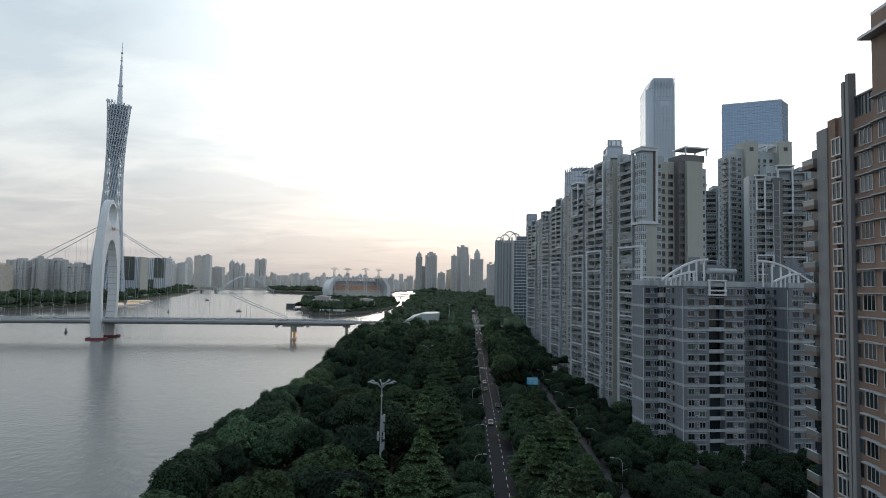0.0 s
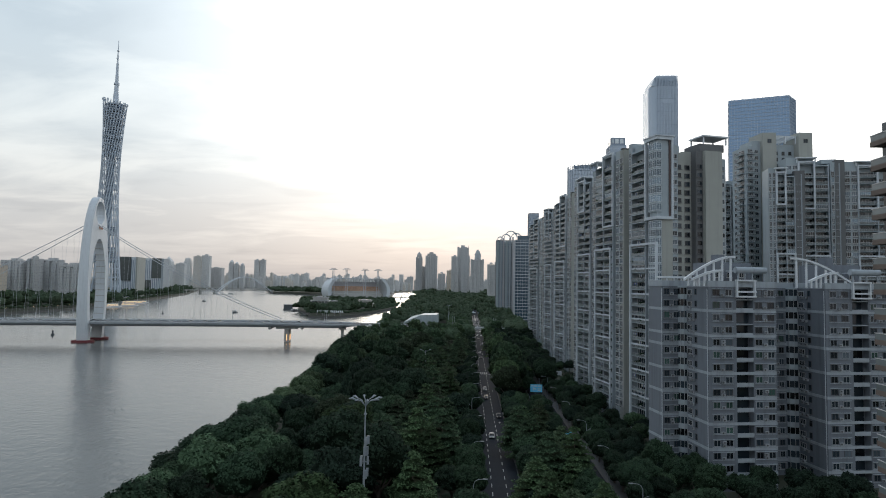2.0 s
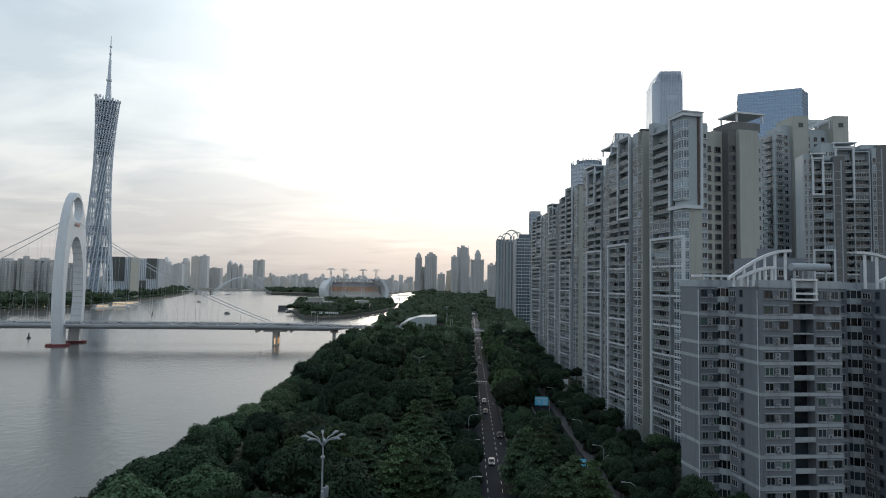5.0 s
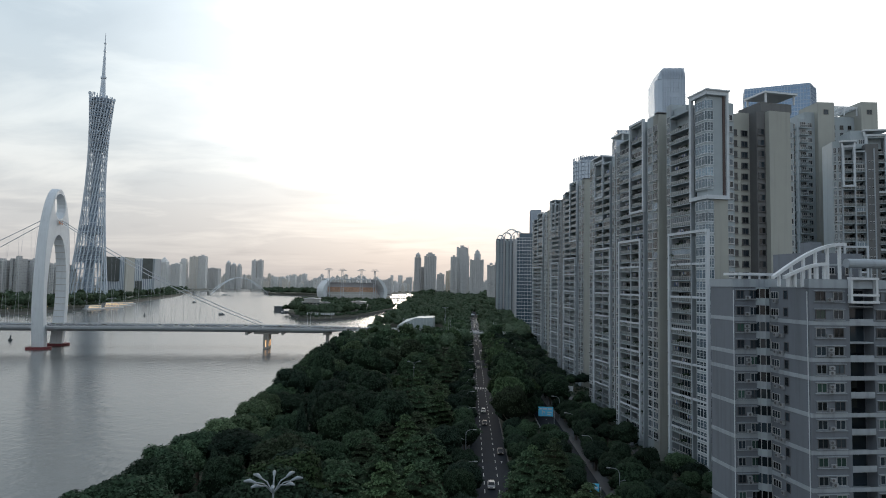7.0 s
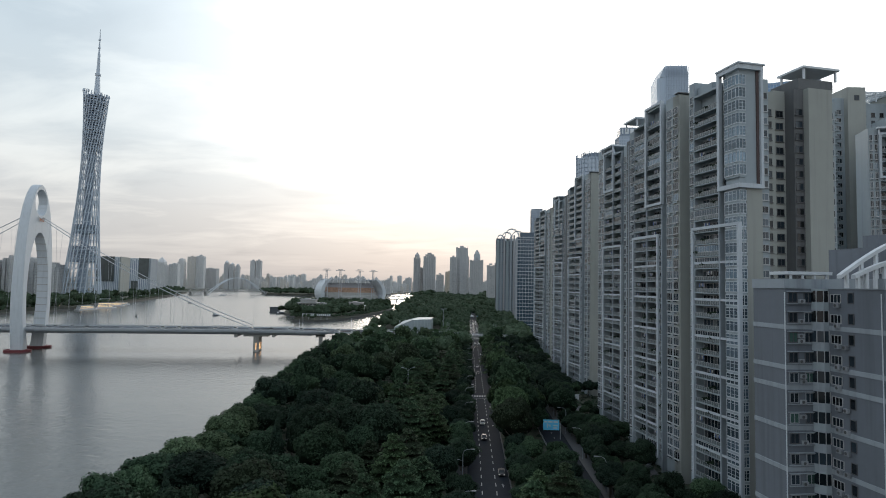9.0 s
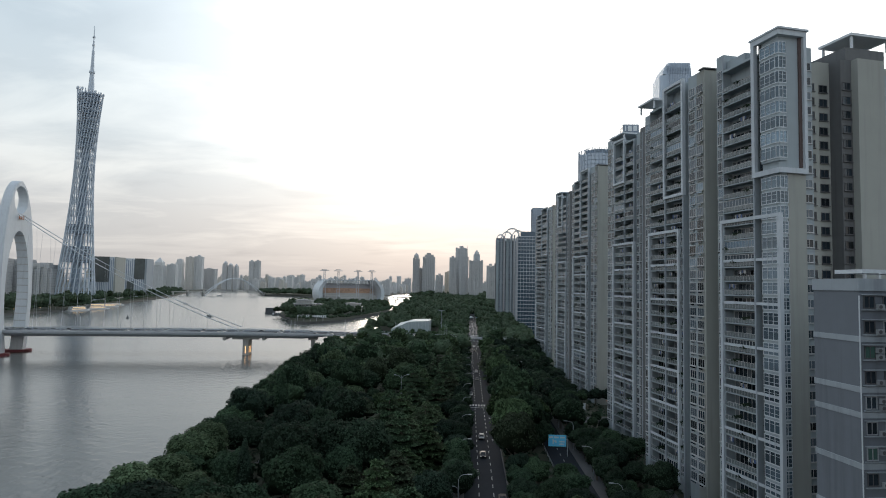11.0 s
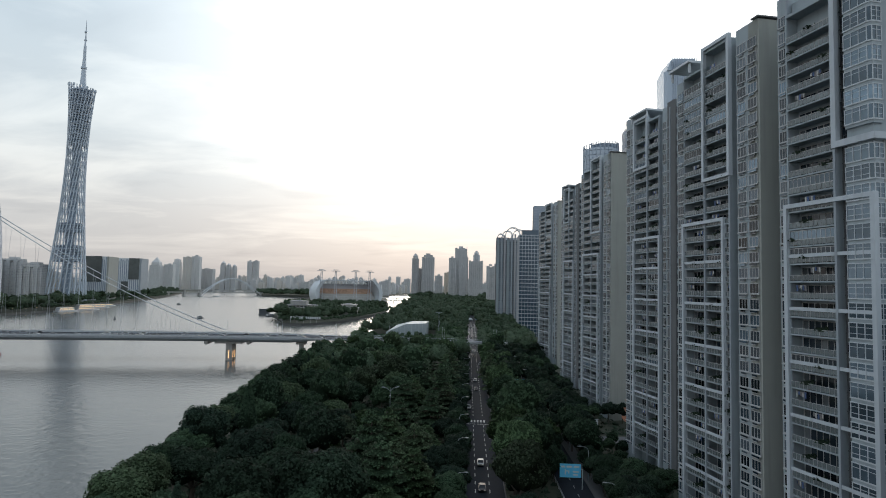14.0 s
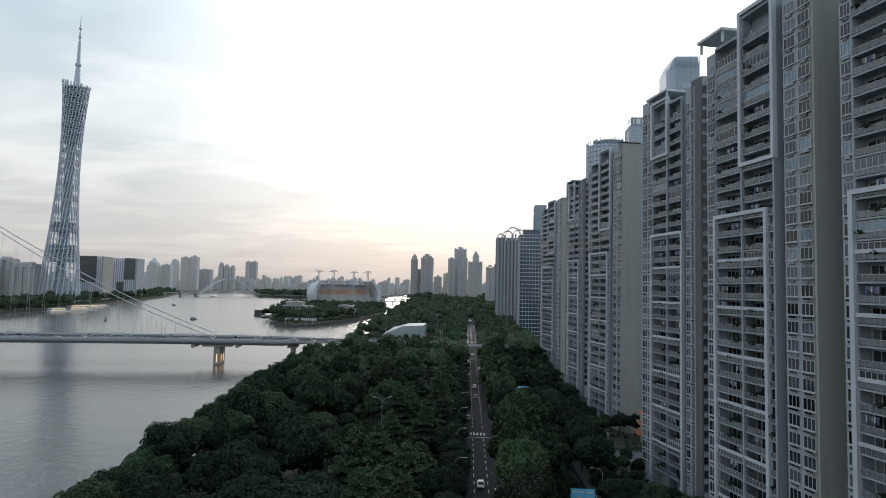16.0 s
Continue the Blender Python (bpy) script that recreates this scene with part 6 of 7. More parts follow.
# at the foot of the grey block and round the forecourt
for y in range(108, 186, 7):
    for x in range(47, 84, 7):
        if y < 172 - (x - 47) * 0.05 and pr.random() < 0.9:
            plant("broad", pr.randrange(6), x + pr.uniform(-1, 1), y + pr.uniform(-2, 2), pr.uniform(0.65, 0.9), pr.choice((0, 2, 5, 7)))
placed = [p for p in placed if not (47 < p[2] < 100 and 172 < p[3] < 202) and not math.hypot(p[2] - 44, p[3] - 296) < 5.5
          and not (40 < p[2] < 60 and 326 < p[3] < 354) and not math.hypot(p[2] + 19.6, p[3] - 131.4) < 2.5 and not math.hypot(p[2] + 59.5, (p[3] - 292) * 0.7) < 7.5
          and not math.hypot(p[2] + 26.5, p[3] - 345.4) < 2.5 and not math.hypot(p[2] - 49, p[3] - 232) < 7
          and not (20 < p[2] < 34 and 250 < p[3] < 287) and not (16 < p[2] < 21 and 264 < p[3] < 287) and not (17 < p[2] < 31 and 388 < p[3] < 425) and not (25 < p[2] < 33 and 184 < p[3] < 208)]
plant("tall", 0, -59.5, 298, 1.12, 5, 1.1)
for x, y in ((-57, 286), (-64, 290), (-53, 292)):
    plant("broad", pr.randrange(6), x, y, 0.75, 2)
for x in range(38, 60, 5):
    plant("broad", pr.randrange(6), x, 361 + pr.uniform(-1, 1), 0.7, 7)
# beside and past the bridge
for x in [q for q in range(14, 60, 5) if not -8 < q - side_right(552) < 1]:
    plant("broad", pr.randrange(6), x, 550 + pr.uniform(-3, 3), pr.uniform(1.0, 1.3), pr.choice((0, 2, 5)))
for x in range(-62, -7, 5):
    plant("broad", pr.randrange(6), x, 549 + pr.uniform(-2, 2), pr.uniform(0.5, 0.65), pr.choice((0, 2, 5, 6)))
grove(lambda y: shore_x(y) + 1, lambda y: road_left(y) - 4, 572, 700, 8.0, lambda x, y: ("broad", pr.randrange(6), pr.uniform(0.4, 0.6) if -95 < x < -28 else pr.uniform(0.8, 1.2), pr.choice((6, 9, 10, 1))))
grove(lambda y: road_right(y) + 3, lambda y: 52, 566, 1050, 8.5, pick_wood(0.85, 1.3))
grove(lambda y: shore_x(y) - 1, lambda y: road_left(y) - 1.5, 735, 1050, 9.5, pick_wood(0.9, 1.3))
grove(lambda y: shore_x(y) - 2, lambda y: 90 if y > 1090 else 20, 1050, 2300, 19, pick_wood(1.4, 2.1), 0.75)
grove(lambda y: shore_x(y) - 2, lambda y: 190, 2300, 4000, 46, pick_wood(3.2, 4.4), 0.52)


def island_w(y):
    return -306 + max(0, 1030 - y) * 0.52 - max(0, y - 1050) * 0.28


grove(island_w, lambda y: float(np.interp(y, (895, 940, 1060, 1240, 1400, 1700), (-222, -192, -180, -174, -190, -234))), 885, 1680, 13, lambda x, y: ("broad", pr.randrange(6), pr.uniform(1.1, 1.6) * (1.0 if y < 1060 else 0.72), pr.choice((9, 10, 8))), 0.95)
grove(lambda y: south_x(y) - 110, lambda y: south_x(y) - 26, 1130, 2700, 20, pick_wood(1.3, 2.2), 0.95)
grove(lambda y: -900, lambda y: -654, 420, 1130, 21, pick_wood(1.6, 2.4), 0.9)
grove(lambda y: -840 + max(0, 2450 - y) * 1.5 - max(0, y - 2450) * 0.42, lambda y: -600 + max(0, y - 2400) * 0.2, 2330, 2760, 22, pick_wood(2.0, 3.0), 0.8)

for (xa, ya), (xb, yb) in zip(ISLAND[:7], ISLAND[1:7]):
    n = max(2, int(math.hypot(xb - xa, yb - ya) / 6))
    for k in range(n):
        plant("broad", pr.randrange(6), xa + (xb - xa) * k / n + (3.5 if ya < 900 or k % 2 else -3.5) * (1 if xa < -230 else -1), ya + (yb - ya) * k / n + 4, pr.uniform(0.5, 0.9), 9, pr.uniform(0.5, 0.8))
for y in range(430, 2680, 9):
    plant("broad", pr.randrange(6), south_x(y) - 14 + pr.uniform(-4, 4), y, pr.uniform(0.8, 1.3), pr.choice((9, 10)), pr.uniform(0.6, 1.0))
placed.sort(key=lambda p: p[3])
near = [p for p in placed if p[3] < 560 and -75 < p[2] < 60][:299] + [p for p in placed if p[0] == "tall" and p[3] == 298]
rest = [p for p in placed if p not in set(near)]
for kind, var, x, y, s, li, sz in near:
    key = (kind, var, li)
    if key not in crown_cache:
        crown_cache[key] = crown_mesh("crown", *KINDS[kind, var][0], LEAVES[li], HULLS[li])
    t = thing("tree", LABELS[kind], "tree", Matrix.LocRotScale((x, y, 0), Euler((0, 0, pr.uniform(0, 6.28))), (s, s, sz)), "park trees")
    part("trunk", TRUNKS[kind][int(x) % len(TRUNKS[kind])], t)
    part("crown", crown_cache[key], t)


def wood(name, items, label):
    """Many trees past counting, as one mesh."""
    vs, qs, ts, qm, tm, base = [], [], [], [], [], 0
    for kind, var, x, y, s, li, sz in items:
        lod = 1 if y < 400 else 2 if y < 700 else 3
        leaf, inner, tris = KINDS[kind, var][lod]
        a = pr.uniform(0, 6.28)
        m = np.array([[math.cos(a) * s, -math.sin(a) * s, 0], [math.sin(a) * s, math.cos(a) * s, 0], [0, 0, sz]])
        v = np.concatenate([leaf, inner]) @ m.T + np.array([x, y, 0])
        vs.append(v)
        nl = len(leaf)
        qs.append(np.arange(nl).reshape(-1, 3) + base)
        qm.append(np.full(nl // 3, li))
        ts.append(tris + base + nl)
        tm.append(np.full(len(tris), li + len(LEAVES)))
        base += len(v)
    v, q, t, mi = np.concatenate(vs), np.concatenate(qs), np.concatenate(ts), np.concatenate(qm)
    me = bpy.data.meshes.new(name)
    me.vertices.add(len(v))
    me.vertices.foreach_set("co", v.ravel())
    nq, nt = len(q), len(t)
    me.loops.add(3 * nq + 3 * nt)
    me.loops.foreach_set("vertex_index", np.concatenate([q.ravel(), t.ravel()]).astype(np.int32))
    me.polygons.add(nq + nt)
    me.polygons.foreach_set("loop_start", (np.arange(nq + nt) * 3).astype(np.int32))
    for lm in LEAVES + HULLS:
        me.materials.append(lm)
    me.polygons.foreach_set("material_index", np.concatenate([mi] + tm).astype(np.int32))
    me.update(calc_edges=True)
    me.validate()
    return tagged(new(name, me), label, "trees", kind="stuff")


wood("park_wood", [p for p in rest if p[3] < 700 and p[2] > -130], "dense dark green park trees filling the riverside")
wood("far_wood", [p for p in rest if not (p[3] < 700 and p[2] > -130)], "distant woods on banks and island, haze put into their green")
# trunks of the joined trees nearest the open spaces
tb = Build()
for kind, var, x, y, s, li, sz in rest:
    if y < 420 and x > -130:
        tb.tube([(x, y, -0.2), (x, y, 6 * sz)], [0.3 * s, 0.15 * s], 5)
tagged(new("wood_trunks", tb.mesh("wood_trunks", [BARK])), "grey brown trunks of the park trees", "trunks", kind="stuff")
# low shrubs and grass tufts over the park floor
sh_r = np.random.default_rng(5)
xy = np.stack([sh_r.uniform(-95, 56, 26000), sh_r.uniform(95, 470, 26000)], 1)
ok = [(x, y) for x, y in xy if x > shore_x(y) + 1 and not (road_left(y) - 4 < x < road_right(y) + 0.6) and not (side_right(y) - 7.6 < x < side_right(y) + 3.6)
      and not (38 < x < 60 and 328 < y < 343) and not (-58 < x < -42 and 266 < y < 317)]
c = np.array([(x, y, 0.35) for x, y in ok])
lf = leaf_sprays(c, np.tile([0, 0, 1.0], (len(c), 1)), 0.9, sh_r)
me = bpy.data.meshes.new("shrubs")
me.from_pydata(lf.tolist(), [], [tuple(range(3 * i, 3 * i + 3)) for i in range(len(lf) // 3)])
me.materials.append(LEAF_C)
tagged(new("shrubs", me), "low dark shrubs and ground cover under the trees", "shrubs", kind="stuff")

# ---- vehicles ----
CARPAINT = [mat("car_paint_" + n, c, 0.45, 0.1, 0.04, 1.0, spec=0.4) for n, c in (("white", (0.40, 0.41, 0.42)), ("silver", (0.26, 0.27, 0.29)), ("black", (0.03, 0.03, 0.035)), ("taxi", (0.6, 0.42, 0.08)))]
LAMPRED = mat("tail_lamp", (0.4, 0.02, 0.02), 0.3)
LAMPWHITE = mat("head_lamp", (0.85, 0.85, 0.8), 0.2)
lm_e = LAMPWHITE.node_tree.nodes["Principled BSDF"]
lm_e.inputs["Emission Color"].default_value = (1.0, 0.95, 0.85, 1)
lm_e.inputs["Emission Strength"].default_value = 0.2
CARGLASS = mat("car_glass", (0.03, 0.034, 0.038), 0.35, 0, 0.05, 1.0, spec=0.3)
TYRE = mat("tyre", (0.03, 0.03, 0.03), 0.9)


def car_parts(paint):
    prof = [(-2.2, 0.35), (-2.25, 0.75), (-1.6, 0.92), (-1.05, 0.97), (1.2, 0.97), (2.05, 0.85), (2.2, 0.6), (2.15, 0.35)]
    b = Build()
    n, k = 0, len(prof)
    b.v = [(-0.88, y, z) for y, z in prof] + [(0.88, y, z) for y, z in prof]
    for i in range(k):
        j = (i + 1) % k
        b.f.append((i, j, k + j, k + i))
        b.m.append(0)
    b.f += [tuple(range(k))[::-1], tuple(range(k, 2 * k))]
    b.m += [0, 0]
    b.box(-0.66, 0.66, -0.75, 0.75, 1.44, 1.49, 0)
    body = b.mesh("body", [paint])
    c = Build()
    lo, hi = [(-0.8, -1.55), (0.8, -1.55), (0.8, 1.25), (-0.8, 1.25)], [(-0.65, -0.8), (0.65, -0.8), (0.65, 0.75), (-0.65, 0.75)]
    c.v = [(x, y, 0.93) for x, y in lo] + [(x, y, 1.44) for x, y in hi]
    c.f = [(0, 1, 5, 4), (1, 2, 6, 5), (2, 3, 7, 6), (3, 0, 4, 7), (4, 5, 6, 7)]
    c.m = [0] * 5
    cabin = c.mesh("cabin_glass", [CARGLASS])
    w = Build().tube([(-0.11, 0, 0), (0.11, 0, 0)], 0.33, 10).mesh("wheel", [TYRE])
    hl = Build().box(-0.18, 0.18, -2.29, -2.2, 0.6, 0.75).mesh("headlight", [LAMPWHITE])
    tl = Build().box(-0.2, 0.2, 2.14, 2.24, 0.62, 0.78).mesh("tail_light", [LAMPRED])
    return body, cabin, w, hl, tl


CARS = [car_parts(p) for p in CARPAINT]
CNAMES = ["white saloon car on the asphalt", "silver saloon car on the asphalt", "black saloon car on the asphalt", "yellow taxi saloon on the asphalt"]
cr_rng = random.Random(3)


def car(i, m, group, near=False):
    body, cabin, w, hl, tl = CARS[i]
    t = thing("car", CNAMES[i], "car", m, group)
    part("body", body, t)
    part("cabin_glass", cabin, t)
    for x in (-0.8, 0.8):
        for y in (-1.35, 1.35) if near else ():
            part("wheel", w, t, pose(x, y, 0.33))
        if near or (m.translation.x > -60 and m.translation.y < 640):
            part("headlight", hl, t, pose(x * 0.75, 0, 0))
        if near:
            part("tail_light", tl, t, pose(x * 0.75, 0, 0))


# oncoming and leaving cars on the avenue (rz 0: facing the camera)
for i, lane, y in ((1, 5.2, 216), (2, 5.2, 282), (0, 5.2, 303), (2, 5.2, 424), (1, 5.2, 452), (2, 8.9, 246), (1, 1.9, 380)):
    car(i, pose(road_left(y) + lane, y, 0.03), "cars on the avenue", True)
y = 496.0
while y < 960:
    for lane in (1.8, 5.2, 8.8):
        if cr_rng.random() < (0.30 if y < 640 else 0.7):
            yy = y + cr_rng.uniform(-1.5, 1.5)
            car(cr_rng.choice((0, 0, 1, 2, 0, 0, 1)), pose(road_left(yy) + lane, yy, -0.18 if yy < 690 else -0.33), "cars on the avenue")
    y += 11.5 if y < 640 else 9.0
BM = pose(B0.x, B0.y, 0, 0, 0, BANG)
s = -300.0
while s < 248:
    for p, rz in ((-10.5, -90), (-6.5, -90), (6.5, 90)):
        if cr_rng.random() < 0.8:
            ss = s + cr_rng.uniform(-3, 3)
            car(cr_rng.choice((0, 0, 0, 1, 2)), BM @ pose(ss, p, deck_z(ss) - 0.30, 0, 0, rz), "cars on the bridge")
    s += 13

# ---- lamps, signs, small things ----


def street_lamp(x, y, side, h=9.2):
    t = thing("street_lamp", "pale steel street lamp with a curved arm", "street lamp", pose(x, y, 0), "street lamps")
    part("pole", Build().tube([(0, 0, 0), (0, 0, h - 1.2)], [0.11, 0.08], 8).mesh("pole", [MASTSTEEL]), t)
    part("arm", Build().tube([(0, 0, h - 1.3), (side * 0.3, 0, h - 0.5), (side * 1.0, 0, h - 0.1), (side * 2.2, 0, h)], [0.07, 0.065, 0.06, 0.05], 6).mesh("arm", [MASTSTEEL]), t)
    part("lamp_head", Build().box(min(side * 2.0, side * 2.9), max(side * 2.0, side * 2.9), -0.14, 0.14, h - 0.08, h + 0.08).mesh("lamp_head", [MASTSTEEL]), t)
    part("side_arm", Build().tube([(0, 0, h - 3.0), (-side * 0.9, 0, h - 2.6)], 0.04, 5).box(min(-side * 1.3, -side * 0.8), max(-side * 1.3, -side * 0.8), -0.1, 0.1, h - 2.66, h - 2.54).mesh("side_arm", [MASTSTEEL]), t)


for y in range(145, 520, 30):
    street_lamp(road_left(y) - 1.2, y, 1)
for y in range(147, 520, 29):
    street_lamp(side_right(y) + 1.0, y, -1, 8.8)


def tall_mast(x, y, h, arms, boxes, label):
    t = thing("light_mast", label, "lamp", pose(x, y, 0))
    part("pole", Build().tube([(0, 0, 0), (0, 0, h * 0.55), (0, 0, h - 0.3)], [0.0085 * h, 0.0065 * h, 0.0035 * h], 10).mesh("pole", [MASTSTEEL]), t)
    part("collar", Build().tube([(0, 0, h - 3.2), (0, 0, h - 2.9)], 0.3, 12).mesh("collar", [MASTSTEEL]), t)
    for k in range(arms):
        a = 2 * math.pi * k / arms + 0.3
        c, s_ = math.cos(a), math.sin(a)
        arm = part("arm", Build().tube([(0, 0, h - 1.6), (c * 1.0, s_ * 1.0, h - 0.5), (c * 2.1, s_ * 2.1, h - 0.25)], 0.07, 6).mesh("arm", [MASTSTEEL]), t)
        part("lamp_head", Build().tube([(c * 1.9, s_ * 1.9, h - 0.3), (c * 2.5, s_ * 2.5, h - 0.05), (c * 3.1, s_ * 3.1, h - 0.1)], [0.12, 0.21, 0.10], 8).mesh("lamp_head", [MASTSTEEL]), arm)
    br = random.Random(4)
    for k in range(boxes):
        z, a = h - 8.5 - (k % 4) * 1.9 - br.uniform(0, 0.6), br.uniform(0, 6.28)
        x0, y0 = math.cos(a) * 0.75, math.sin(a) * 0.75
        part("antenna_box", Build().box(x0 - 0.2, x0 + 0.2, y0 - 0.16, y0 + 0.16, z, z + 1.5).box(min(0, x0), max(0, x0), -0.04, 0.04, z + 0.6, z + 0.7).mesh("antenna_box", [MASTSTEEL]), t)
    return t


tall_mast(-19.6, 131.4, 27.7, 8, 12, "tall pale light mast with curved arms and antenna boxes")
tall_mast(-26.5, 345.4, 13.6, 2, 0, "pale park light mast rising through the trees")
tall_mast(-28.4, 650, 27.2, 6, 4, "tall light mast behind the glass hall")


def road_sign(x, y, z0, w, h, lines, label, post=True):
    t = thing("road_sign", label, "road sign", pose(x, y, 0), "blue road signs")
    part("board", Build().box(0, w, -0.06, 0.06, z0, z0 + h).mesh("board", [BLUESIGN]), t, label="bright blue sign board")
    bars = Build()
    for lx, lz, lw, lh in lines:
        bars.box(lx * w, (lx + lw) * w, -0.08, -0.062, z0 + lz * h, z0 + (lz + lh) * h)
    part("lettering", bars.mesh("lettering", [SIGNWHITE]), t)
    part("post", Build().tube([(w + 0.4, 0.15, 0), (w + 0.4, 0.15, z0 + h * 0.6), (w * 0.3, 0.15, z0 + h * 0.6)], 0.12, 8).mesh("post", [STEEL]), t)


LINES = [(0.06, 0.72, 0.2, 0.14), (0.32, 0.72, 0.26, 0.14), (0.66, 0.72, 0.26, 0.14), (0.24, 0.22, 0.05, 0.4), (0.24, 0.44, 0.22, 0.07), (0.4, 0.3, 0.05, 0.2), (0.62, 0.38, 0.28, 0.1), (0.62, 0.16, 0.24, 0.1)]
road_sign(24.6, 285, 2.9, 5.2, 3.3, LINES, "blue overhead direction sign with white markings")
road_sign(22.6, 423, 3.4, 5.0, 2.8, LINES, "blue overhead direction sign with white markings")
road_sign(28.2, 206, 3.0, 2.0, 1.9, [(0.1, 0.45, 0.34, 0.2), (0.55, 0.45, 0.34, 0.2)], "small square blue and white sign")
gw = thing("gate_wall", "white forecourt wall with a dark plaque", "wall", pose(38.5, 356, 0, 0, 0, -6))
part("wall", Build().box(0, 9.5, 0, 0.4, 0, 2.3).box(-0.1, 9.6, -0.05, 0.45, 2.3, 2.45).mesh("wall", [WHITE]), gw)
part("plaque", Build().box(5.6, 7.4, -0.05, -0.004, 0.7, 1.9).mesh("plaque", [DARKFRAME]), gw)
pg = thing("pagoda", "small garden pagoda with orange glazed upturned roofs", "pavilion", pose(61.5, 352, 0) @ Matrix.Scale(0.78, 4))
part("wall", Build().box(-4, 4, -4, 4, 0, 12).mesh("wall", [BEIGE]), pg)
for z, w in ((4.0, 6.2), (8.0, 5.4), (12.0, 4.8)):
    rb, k = Build(), 24
    for i in range(k):
        a, b = 2 * math.pi * i / k, 2 * math.pi * (i + 1) / k

        def rim(ang):
            c, s_ = math.cos(ang), math.sin(ang)
            q = w / max(abs(c), abs(s_))
            lift = 0.9 * max(0.0, (q / w - 1) / 0.414) ** 2
            return Vector((c * q, s_ * q, z + lift))
        tip = Vector((0, 0, z + 2.6))
        p0, p1 = rim(a), rim(b)
        m0, m1 = p0.lerp(tip, 0.55) - Vector((0, 0, 0.45)), p1.lerp(tip, 0.55) - Vector((0, 0, 0.45))
        rb.quad(p0, p1, m1, m0)
        rb.quad(m0, m1, tip + Vector((0, 0, 0.01)), tip)
        rb.quad(p1, p0, p0 - Vector((0, 0, 0.25)), p1 - Vector((0, 0, 0.25)))
    part("roof", rb.mesh("roof", [ORANGEROOF]), pg)

# railing along the service road
rf = thing("fence", "low pale steel railing along the service road", "fence")
for y0 in range(150, 420, 30):
    for z in (0.55, 1.0):
        part("rail", Build().tube([(side_right(q) - 7.7, q, z) for q in (y0, y0 + 15, y0 + 30)], 0.05, 4).mesh("rail", [STEEL]), rf)
fpost = Build().box(-0.06, 0.06, -0.06, 0.06, 0, 1.08).mesh("post", [STEEL])
for y0 in range(150, 421, 5):
    part("post", fpost, rf, pose(side_right(y0) - 7.7, y0, 0.0))
# blue tents at the end of the avenue
TENT = mat("blue_tent_canvas", (0.10, 0.30, 0.55), 0.8, 0, 0.1, 0.3)
PALETENT = mat("pale_tent_canvas", (0.55, 0.58, 0.60), 0.8, 0, 0.1, 0.3)
for k, (x, y) in enumerate(((-30, 1004), (-20, 1006), (-9, 1004), (3, 1008), (11, 1005))):
    tt = thing("market_tent", "blue canvas tent on thin poles" if k % 2 else "pale canvas tent on thin poles", "tent", pose(x, y, 0), "tents at the avenue's end")
    rb = Build()
    rb.v = [(0, 0, 3.2), (8, 0, 3.2), (8, 6, 3.2), (0, 6, 3.2), (4, 3, 5.4), (0, 0, 2.7), (8, 0, 2.7), (8, 6, 2.7), (0, 6, 2.7)]
    rb.f = [(0, 1, 4), (1, 2, 4), (2, 3, 4), (3, 0, 4), (5, 6, 1, 0), (6, 7, 2, 1), (7, 8, 3, 2), (8, 5, 0, 3)]
    rb.m = [0] * 8
    part("canopy", rb.mesh("canopy", [TENT if k % 2 else PALETENT]), tt)
    for px, py in ((0.2, 0.2), (7.8, 0.2), (7.8, 5.8), (0.2, 5.8)):
        part("pole", Build().tube([(px, py, 0), (px, py, 3.2)], 0.08, 5).mesh("pole", [STEEL]), tt)
# curved garden path in the yard of the towers
gpth = Build()
for k in range(10):
    a0, a1 = radians(70 + 22 * k), radians(70 + 22 * (k + 1))
    gpth.quad(*[(44 + rr * math.cos(a), 296 + 1.25 * rr * math.sin(a), 0.08) for rr, a in ((4.6, a0), (4.6, a1), (3.2, a1), (3.2, a0))])
structure("pavement_garden", gpth.mesh("pavement_garden", [CONCRETE]), "pale curved garden path in the tower yard")

# balcony plants, laundry
pot_leaf, pot_in, pot_tr = broad_crown(110, 0.24, 7, 77, 1.15, 0.3, 1.6, 1)
POTCROWN = crown_mesh("foliage", pot_leaf, pot_in, pot_tr, LEAF_C, HULLS[2])
POT = Build().tube([(0, 0, 0), (0, 0, 0.42)], [0.2, 0.28], 8).mesh("pot", [BROWN])
CLOTH = [mat("cloth_" + n, c, 0.9, 0, 0.15, 3.0) for n, c in (("white", (0.7, 0.7, 0.68)), ("blue", (0.12, 0.18, 0.35)), ("grey", (0.25, 0.24, 0.25)))]
for i, m in enumerate(CLUTTER):
    if i % 5 < 3:
        t = thing("potted_plant", "bushy potted plant on a balcony", "plant", m @ pose(0, -1.7, 0.0), "balcony plants")
        part("pot", POT, t)
        part("foliage", POTCROWN, t)
    else:
        b = Build().tube([(-1.0, 0, 2.3), (1.0, 0, 2.3)], 0.02, 4, 0)
        for k in range(5):
            x, lw, ln = -1.0 + k * 0.42, 0.2 + (k * 7 + i) % 3 * 0.08, 0.55 + (k * 5 + i * 3) % 4 * 0.14
            b.box(x, x + lw, -0.05, 0.05, 2.28 - ln, 2.28, 1 + (k + i) % 3)
            if (k + i) % 2:
                b.box(x - 0.09, x + lw + 0.09, -0.045, 0.045, 2.08, 2.27, 1 + (k + i) % 3)
        t = thing("clothes_line", "washing hung on a balcony line", "laundry", m @ pose(0, -1.5, 0), "balcony laundry", b.mesh("clothes_line", [FRAME] + CLOTH))

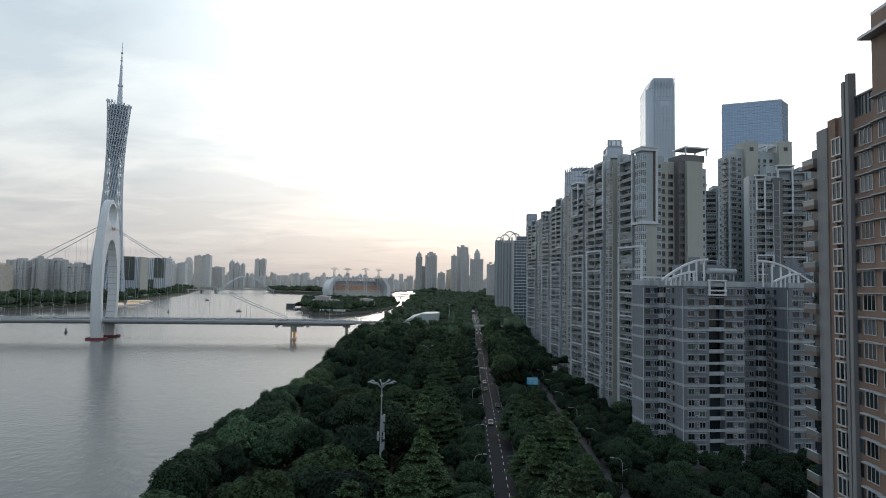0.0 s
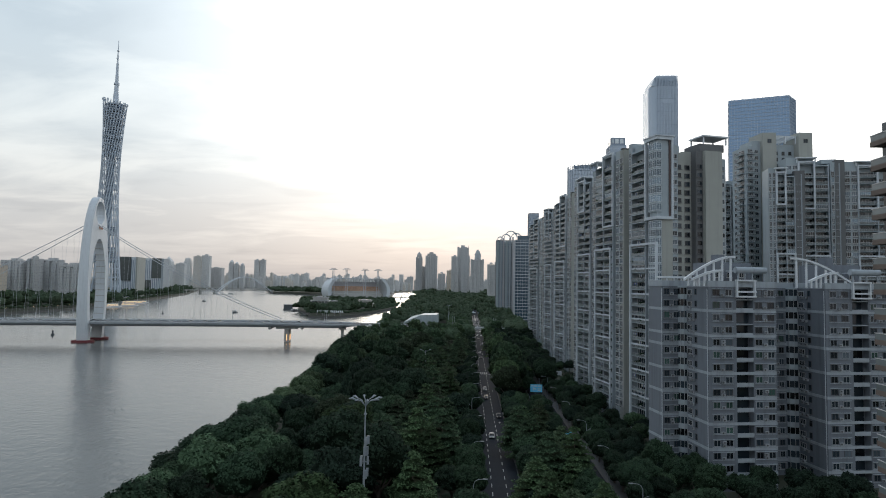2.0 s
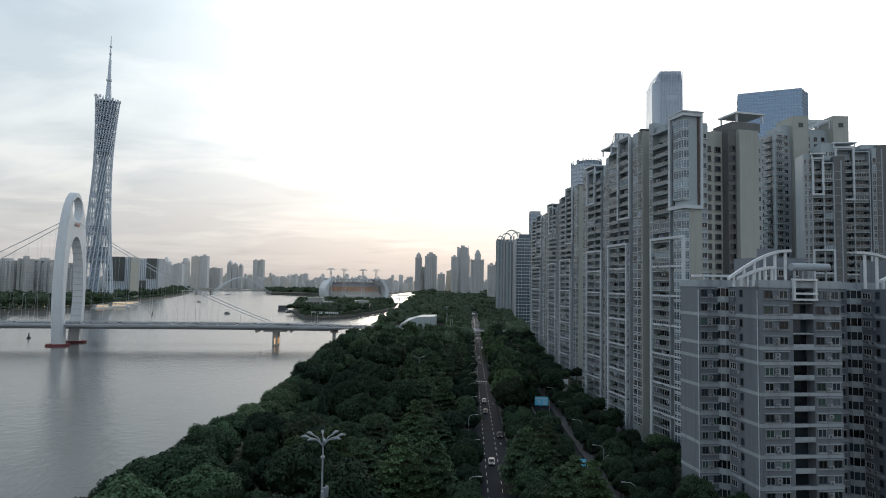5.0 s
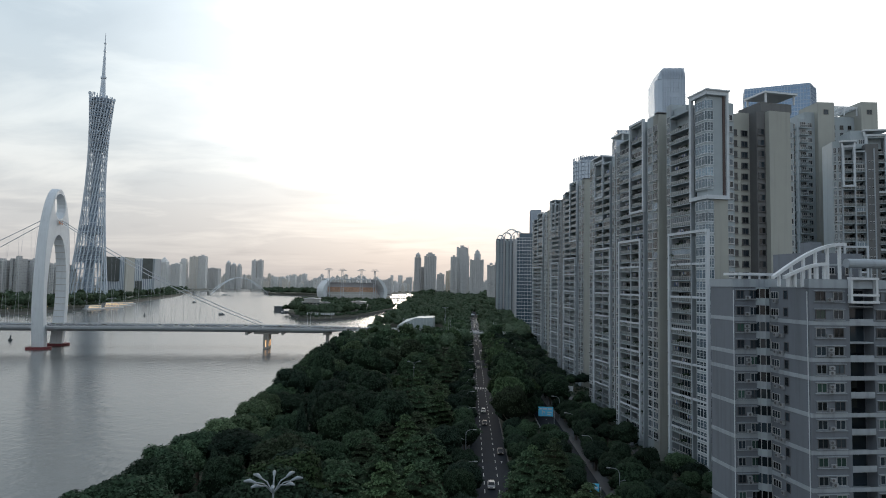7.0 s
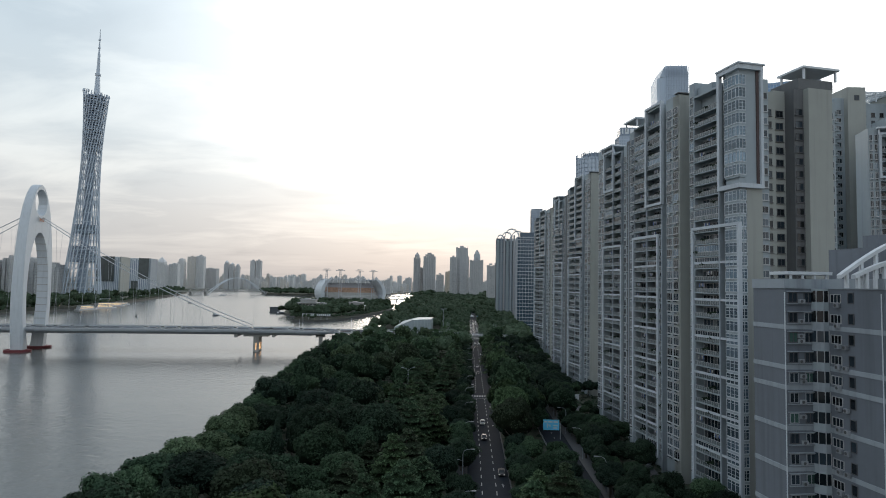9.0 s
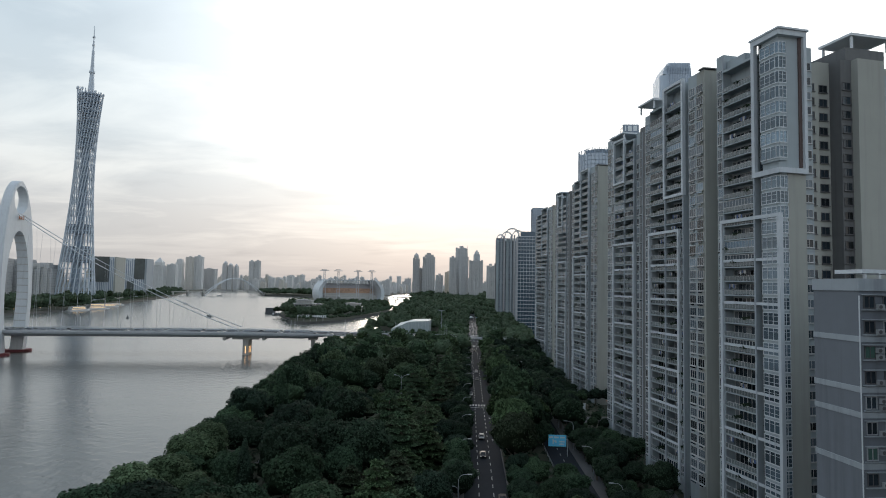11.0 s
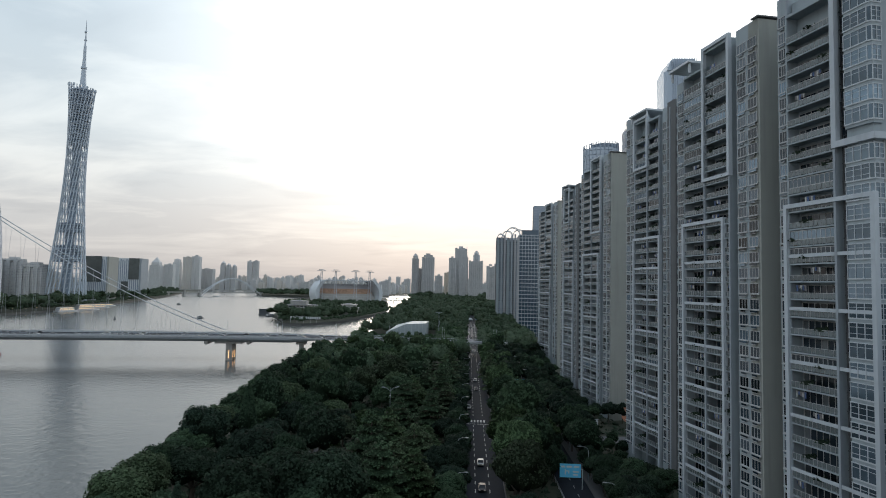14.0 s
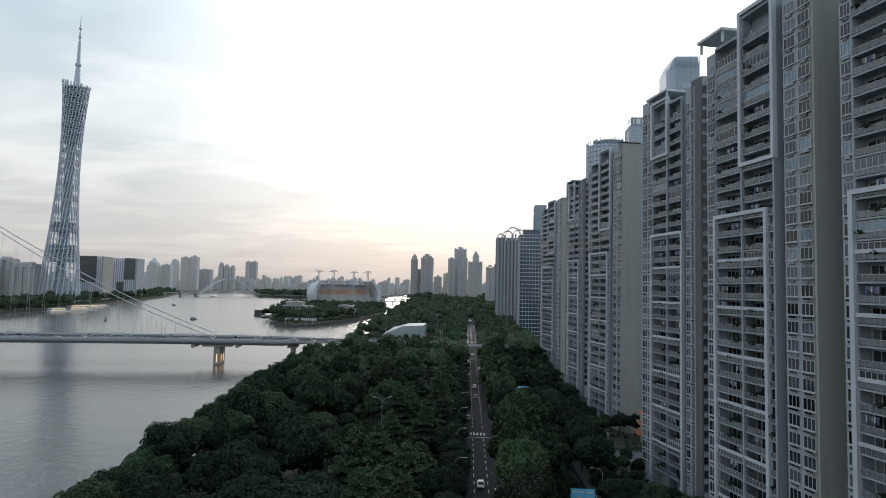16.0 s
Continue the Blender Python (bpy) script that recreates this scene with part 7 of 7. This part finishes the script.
# ---- river things ----
HULL = mat("boat_hull", (0.55, 0.56, 0.57), 0.5, 0, 0.1, 0.5)
DARKHULL = mat("dark_hull", (0.07, 0.08, 0.09), 0.6, 0, 0.1, 0.5)
CABINLIGHT = mat("lit_cabin_window", (0.8, 0.6, 0.35), 0.5)
ce = CABINLIGHT.node_tree.nodes["Principled BSDF"]
ce.inputs["Emission Color"].default_value = (1.0, 0.66, 0.34, 1)
ce.inputs["Emission Strength"].default_value = 0.9


def boat(x, y, rz, ln, decks, lit, label, dark=False):
    t = thing("boat", label, "boat", pose(x, y, WATER_Z, 0, 0, rz), "river boats")
    w, h = ln * 0.13, 1.2 + 0.02 * ln
    hull = Build().prism([(-ln / 2, -w), (ln * 0.3, -w), (ln / 2, 0), (ln * 0.3, w), (-ln / 2, w)], -0.5, h)
    part("hull", hull.mesh("hull", [DARKHULL if dark else HULL]), t)
    for d in range(decks):
        z = h + d * 2.6
        c = Build().box(-ln * 0.42 + d, ln * 0.26 - d * 1.5, -w * 0.85, w * 0.85, z, z + 2.3, 0)
        part("cabin", c.mesh("cabin", [HULL]), t)
        wl = Build()
        n = max(3, int(ln * 0.2))
        for k in range(n):
            xx = -ln * 0.4 + d + k * (ln * 0.62 - 2 * d) / n
            for sg in (-1, 1):
                wl.box(xx, xx + ln * 0.45 / n, sg * w * 0.85 - 0.04, sg * w * 0.85 + 0.04, z + 0.8, z + 1.8)
        part("cabin_glazing", wl.mesh("cabin_glazing", [CABINLIGHT if lit else GLASS]), t)
    part("mast", Build().tube([(0, 0, h), (0, 0, h + decks * 2.6 + 3)], 0.12, 5).mesh("mast", [STEEL]), t)


boat(-655, 1120, 70, 46, 3, True, "lit white river cruise boat moored at the far bank")
boat(-648, 1060, 75, 40, 2, True, "lit pale pleasure boat at the far bank")
boat(-690, 1210, 65, 36, 2, True, "moored excursion boat with warm lamps")
boat(-725, 1290, 62, 30, 1, True, "small moored boat with warm lamps")
boat(-387, 968, 30, 9, 1, False, "small dark launch on the river", True)
boat(-653, 1432, 20, 9, 1, False, "small dark workboat under way", True)
boat(-908, 2204, 10, 26, 1, False, "pale ferry before the arch bridge")
boat(-318, 1062, 60, 18, 1, False, "dark moored barge by the island", True)
dk = thing("floating_dock", "dark floating dock with a roofed shed", "dock", pose(-352, 1100, WATER_Z, 0, 0, 8))
part("pontoon", Build().box(0, 38, 0, 14, -0.5, 1.2).mesh("pontoon", [DARKHULL]), dk)
part("shed", Build().box(1, 16, 2, 12, 1.2, 9).box(0, 17, 1, 13, 9, 9.6).mesh("shed", [DARKHULL]), dk)
part("gangway", Build().box(20, 60, 5, 8, 1.4, 1.8).mesh("gangway", [STEEL]), dk)
for x, y in ((-379, 541), (-470, 900)):
    bu = thing("buoy", "dark channel buoy on the water", "buoy", pose(x, y, WATER_Z), "channel buoys")
    part("float", Build().tube([(0, 0, -0.5), (0, 0, 1.2), (0, 0, 1.6)], [1.4, 1.6, 1.0], 10).mesh("float", [DARKHULL]), bu)
    part("beacon", Build().tube([(0, 0, 1.6), (0, 0, 3.6), (0, 0, 3.61), (0, 0, 4.6)], [0.8, 0.5, 0.8, 0.4], 8).mesh("beacon", [DARKHULL]), bu)
# promenade lamps of the far bank
for k in range(26):
    y = 800 + k * 26
    x = -652 - max(0, y - 1000) * 0.40
    t = thing("promenade_lamp", "small warm promenade lamp on the quay", "street lamp", pose(x - 4, y, 0), "promenade lamps")
    part("pole", Build().tube([(0, 0, 0), (0, 0, 4.6)], 0.12, 5).mesh("pole", [STEEL]), t)
    part("globe", Build().tube([(0, 0, 4.6), (0, 0, 5.0), (0, 0, 5.4)], [0.2, 0.42, 0.2], 8).mesh("globe", [CABINLIGHT]), t)
